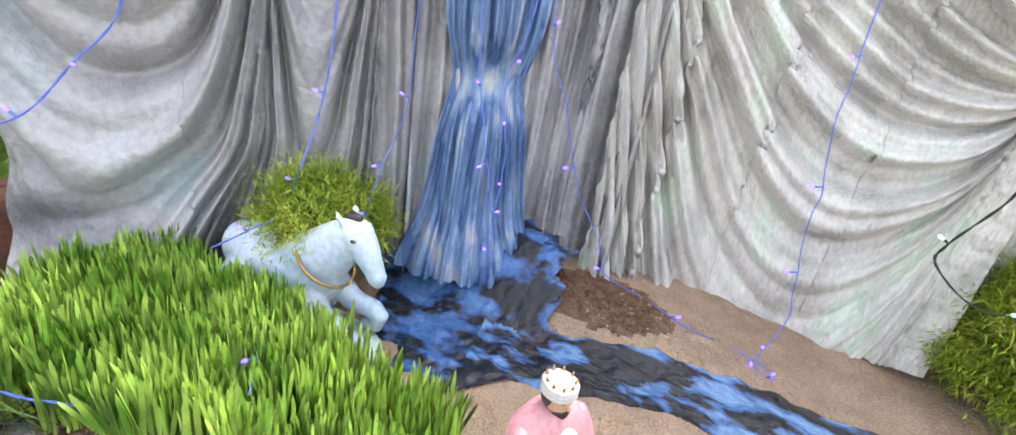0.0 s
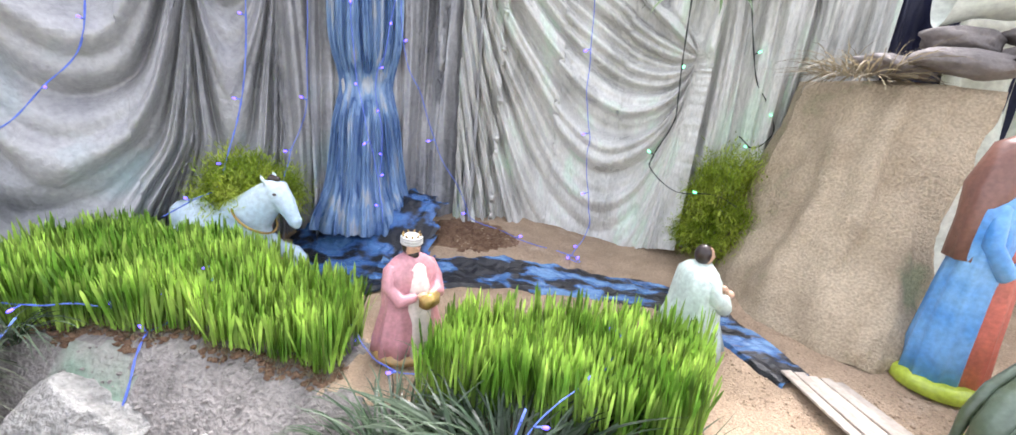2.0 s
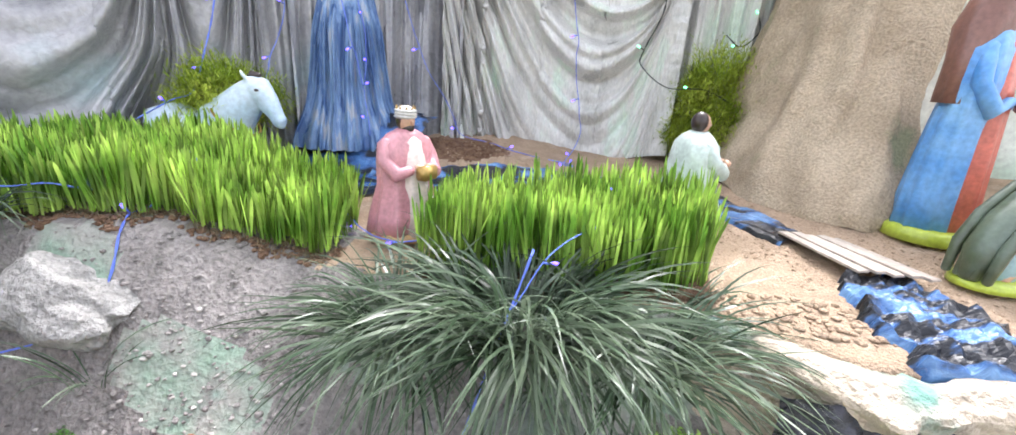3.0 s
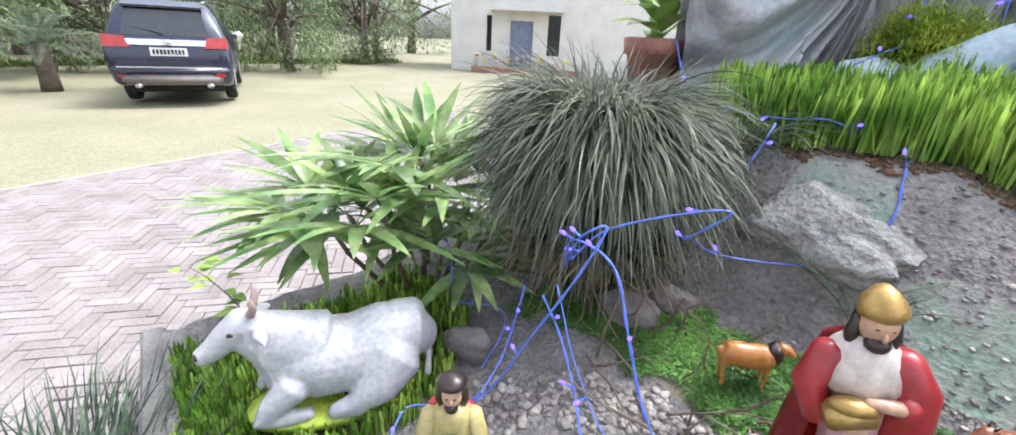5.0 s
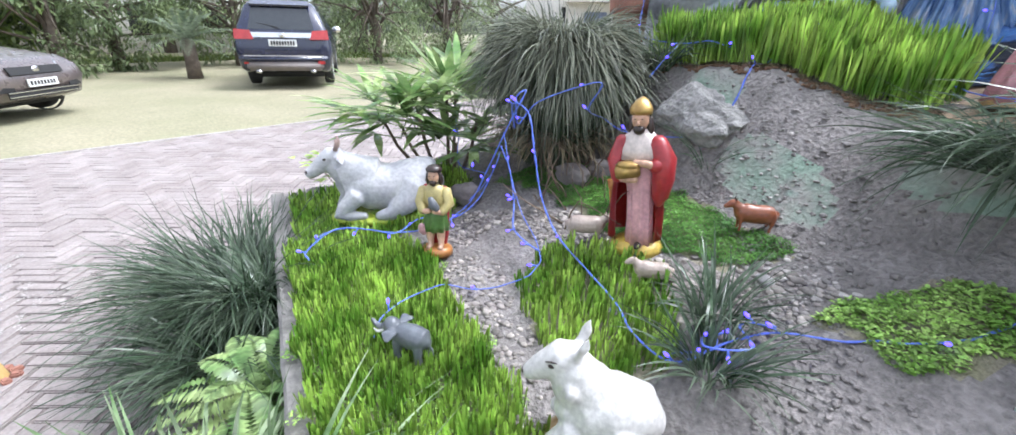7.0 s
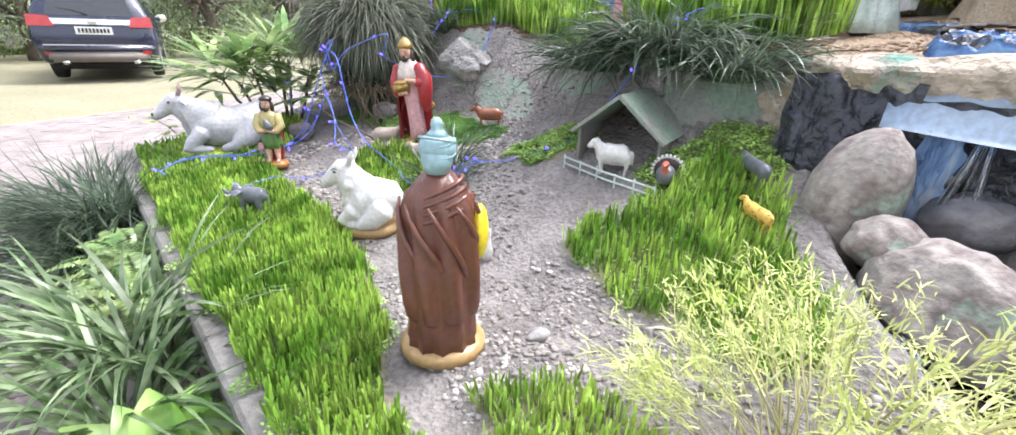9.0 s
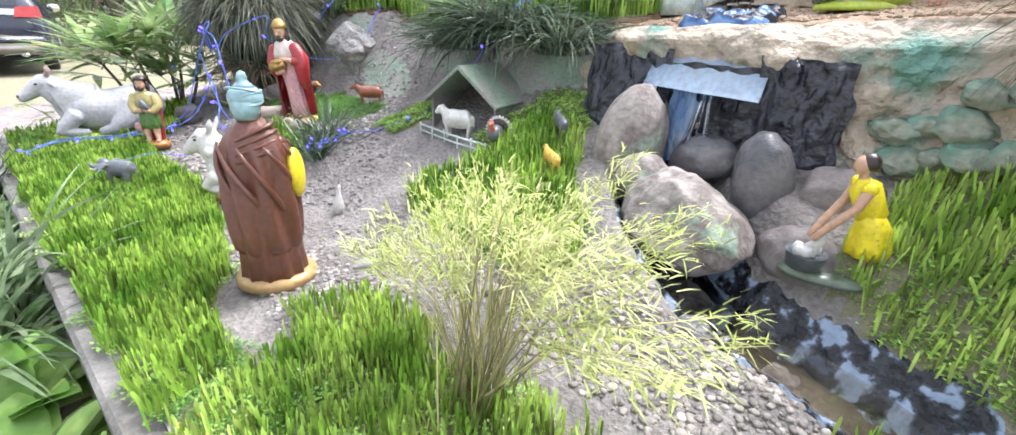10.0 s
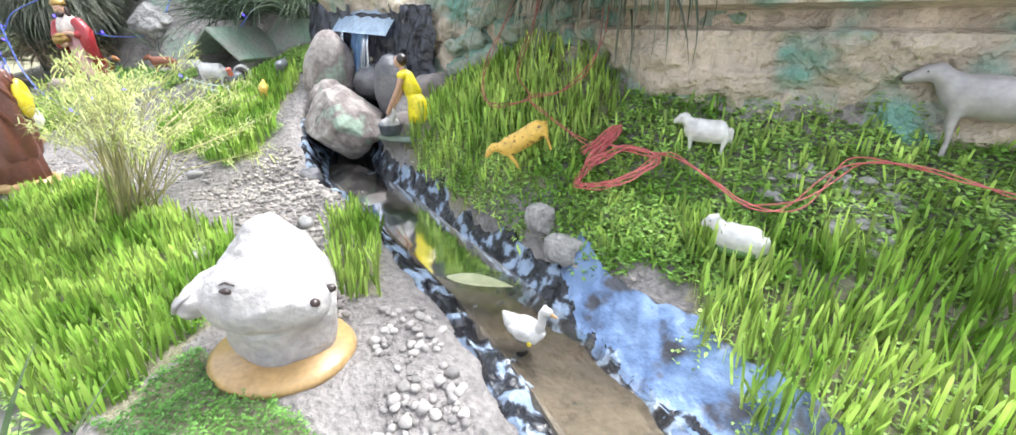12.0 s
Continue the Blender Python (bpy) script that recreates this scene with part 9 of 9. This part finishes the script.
def cycad(at):
    root = thing("cycad", None, None, "feathery cycad palm with a short thick trunk", "palm", at)
    bm = bmesh.new()
    loft(bm, [(0, 0, -0.1, 0.20, 0.20), (0, 0, 0.4, 0.17, 0.17, 0.06), (0, 0, 0.95, 0.16, 0.16, 0.06), (0, 0, 1.05, 0.1, 0.1)], 0, 22, waves=8)
    part("trunk", bm, BARK, root)
    m = leaf_mat("dusty_cycad_leaf", (0.12, 0.16, 0.10), (0.20, 0.24, 0.16))
    for i in range(26):
        a, l = 2 * math.pi * i / 26 * 2.4, radians(20 + 65 * (i / 26))
        bm = bmesh.new()
        frond(bm, (0, 0, 1.0), (math.sin(l) * math.cos(a), math.sin(l) * math.sin(a), math.cos(l)), 1.6, 0.45, 0.22, 30, width=0.014)
        part("frond", bm, m, root)


cycad((-14.0, -3.7, -0.05))


def undergrowth():
    n = 16000
    u = rng.uniform(0, 1, n)
    line = [(-12.0, -19.0), (-17.8, -11.0), (-20.8, -5.8), (-22.8, -2.0), (-24.0, 3.0), (-25.5, 8.0)]
    base = np.zeros((n, 3))
    for i in range(n):
        q, out = curve(line, u[i])
        d = abs(rng.normal(0, 0.55))
        base[i] = (q.x - abs(out.x) * d + rng.normal(0, 0.2), q.y + rng.normal(0, 0.2), -0.05)
    h = np.array([0.25 + 0.35 * abs(noise.noise((p[0] * 0.7, p[1] * 0.7, 0))) for p in base])
    me = strands("undergrowth", base, ways(n, 28), rng.uniform(0.5, 1.2, n) * h, np.full(n, 0.05), rng.uniform(0.1, 0.5, n), leaf_mat("undergrowth_leaf", (0.09, 0.15, 0.03), (0.20, 0.24, 0.07)), segs=2)
    tagged(new("undergrowth", me), "weedy green undergrowth along the lawn's far edge", "undergrowth", kind="stuff")


undergrowth()


def house():
    d, nrm = Vector((0.62, 0.785, 0)), Vector((0.785, -0.62, 0))
    root = thing("house", None, None, "whitewashed house with blue door and barred window", "house", (-21.6, 9.4, 0.0), math.degrees(math.atan2(d.y, d.x)))

    def slab(name, x0, x1, z0, z1, y, t, m, par=root, label=""):
        bm = bmesh.new()
        box(bm, ((x0 + x1) / 2, y, (z0 + z1) / 2), (x1 - x0, t, z1 - z0), bevel=0.01)
        return part(name, bm, m, par, label, False)
    for x0, x1, z0, z1 in [(0, 1.75, -0.1, 5.5), (1.75, 2.0, -0.1, 0.9), (1.75, 2.0, 2.5, 5.5), (2.0, 2.9, -0.1, 5.5), (2.9, 4.0, 2.3, 5.5), (4.0, 4.7, -0.1, 5.5), (4.7, 5.3, -0.1, 0.8), (4.7, 5.3, 2.6, 5.5), (5.3, 18, -0.1, 5.5)]:
        slab("wall", x0, x1, z0, z1, 0.12, 0.24, WHITEWALL)
    slab("roof", -0.3, 18.3, 5.5, 5.7, 2.5, 5.6, CONCRETE)
    slab("end_wall", 0, 0.24, -0.1, 5.5, 2.6, 4.7, WHITEWALL)
    blue = mat("faded_blue_door_paint", (0.22, 0.26, 0.38), (0.17, 0.2, 0.3), rough=0.6)
    door = slab("door", 2.9, 4.0, -0.05, 2.3, 0.16, 0.06, blue, root, "faded blue panelled door")
    for z in (0.35, 1.3):
        slab("door_panel", 3.05, 3.85, z, z + 0.75, 0.115, 0.03, blue, door)
    for x0, x1, z0, z1 in ((1.75, 2.0, 0.9, 2.5), (4.7, 5.3, 0.8, 2.6)):
        w = slab("window", x0, x1, z0, z1, 0.18, 0.03, CAR_GLASS, root)
        for j in range(4):
            x = x0 + (x1 - x0) * (j + 0.5) / 4
            slab("bar", x - 0.012, x + 0.012, z0, z1, 0.10, 0.024, CAR_BLACK, w)
    slab("canopy", 2.0, 5.4, 2.7, 2.8, -0.35, 0.9, WHITEWALL)
    slab("flower_bed_edge", 1.3, 6.5, -0.1, 0.25, -1.2, 0.2, TERRACOTTA)
    colours = [P_WHITE, P_YELLOW, P_ROSE]
    for j in range(36):
        bm = bmesh.new()
        x, y = rng.uniform(1.4, 6.3), rng.uniform(-1.0, -0.5)
        z = rng.uniform(0.4, 0.8)
        along(bm, [(x, y, 0, 0.012), (x, y, z, 0.01)], n=5)
        ball(bm, (x, y, z), (0.10, 0.10, 0.07), 1, 1)
        part("flower", bm, [PALM, colours[j % 3]], root)


house()


def outbuilding():
    root = thing("outbuilding", None, None, "low white outbuilding behind the garden trees", "building", (-28.5, -10.5, 0.0), 110)
    bm = bmesh.new()
    box(bm, (0, 0, 1.6), (14, 5, 3.4), bevel=0.03)
    part("wall", bm, WHITEWALL, root)
    bm = bmesh.new()
    box(bm, (0, 0, 3.38), (14.5, 5.5, 0.16), bevel=0.03)
    part("roof", bm, CONCRETE, root)
    for x in (-4.5, -1.5, 1.5, 4.5):
        bm = bmesh.new()
        box(bm, (x, -2.5, 1.5), (1.1, 0.06, 1.3), bevel=0.02)
        part("window", bm, CAR_GLASS, root)


outbuilding()


def unseen_rear_wall():
    # Assumed wall, hidden by the drapes; added to close off the back.
    bm = bmesh.new()
    box(bm, (2.0, 5.6, 1.4), (7.5, 0.3, 3.0), bevel=0.02)
    tagged(new("wall_rear_added", mesh_of(bm, "wall_rear_added", WHITEWALL, False)), "unseen plain white wall added behind the display", "wall", kind="structure")


unseen_rear_wall()


def spilled_powder():
    """Thin white flecks trodden into the pavement."""
    poly = [(-2.4, -2.62), (-2.15, -2.29), (-1.56, -1.78), (-1.21, -1.59), (-1.37, -1.88), (-1.88, -2.32)]
    spots = [(x, y, 0.005) for x, y, z in scatter(poly, 1500, 0.25)]
    pebbles("spilled_powder", spots, 0.002, 0.006, "white powder spilled and trodden into the brick pavement", EDGING, 0.15)


spilled_powder()


# ---- bricks of the pavement ----
def build_bricks():
    w, n = 0.078, 3
    ang = math.atan2(-0.89, 0.45) + radians(45)
    ca, sa = math.cos(ang), math.sin(ang)
    gap = 0.006
    bm = bmesh.new()
    box(bm, (0, 0, -0.02), (n * w - gap, w - gap, 0.05), bevel=0.006)
    one = mesh_of(bm, "brick", BRICK, False)
    parent = bpy.data.objects["pavement"]
    near, far = [], []

    def ok(x, y):
        if not (-8.6 < x < 4.6 and -8.5 < y < 3.5):
            return False
        if y > kerb_y(x) - 0.22 and x > -1.9:
            return False
        return (x + 5.75) * 0.89 + (y + 2.05) * 0.45 > 0.10
    for i in range(-150, 150):
        for j in range(-150, 150):
            m = (i - j) % (2 * n)
            if m == 0:
                c, t = ((i + n / 2) * w, (j + 0.5) * w), 0
            elif m == 2 * n - 1:
                c, t = ((i + 0.5) * w, (j + n / 2) * w), 1
            else:
                continue
            x, y = c[0] * ca - c[1] * sa, c[0] * sa + c[1] * ca
            if ok(x, y):
                (near if -2.0 < x < 0.1 and -2.25 < y < -0.55 else far).append((x, y, t))
    far += near[300:]
    for x, y, t in near[:300]:
        ob = new("brick", one)
        ob.parent = parent
        ob.matrix_basis = pose(x, y, rng.normal(0, 0.0018), rng.normal(0, 0.5), rng.normal(0, 0.5), math.degrees(ang) + 90 * t + rng.normal(0, 0.7))
    l, h = (n * w - gap) / 2, (w - gap) / 2
    co, quads = [], []
    for x, y, t in far:
        a = ang + t * math.pi / 2 + rng.normal(0, 0.01)
        c, s = math.cos(a), math.sin(a)
        z = rng.normal(0, 0.0018) + 0.005
        k = len(co)
        for zz, q in ((-0.03, 1.0), (z - 0.004, 1.0), (z, 0.93)):
            for px, py in ((-l, -h), (l, -h), (l, h), (-l, h)):
                px, py = px - (1 - q) * h * (1 if px > 0 else -1), py * q
                co.append((x + px * c - py * s, y + px * s + py * c, zz + rng.normal(0, 0.0006)))
        for b in (0, 4):
            for e in range(4):
                quads.append((k + b + e, k + b + (e + 1) % 4, k + b + 4 + (e + 1) % 4, k + b + 4 + e))
        quads.append((k + 8, k + 9, k + 10, k + 11))
    ob = new("paver_bricks", fast_mesh("paver_bricks", np.array(co), np.array(quads), BRICK, smooth=False))
    ob.parent = parent
    tagged(ob, "", kind="stuff")


build_bricks()
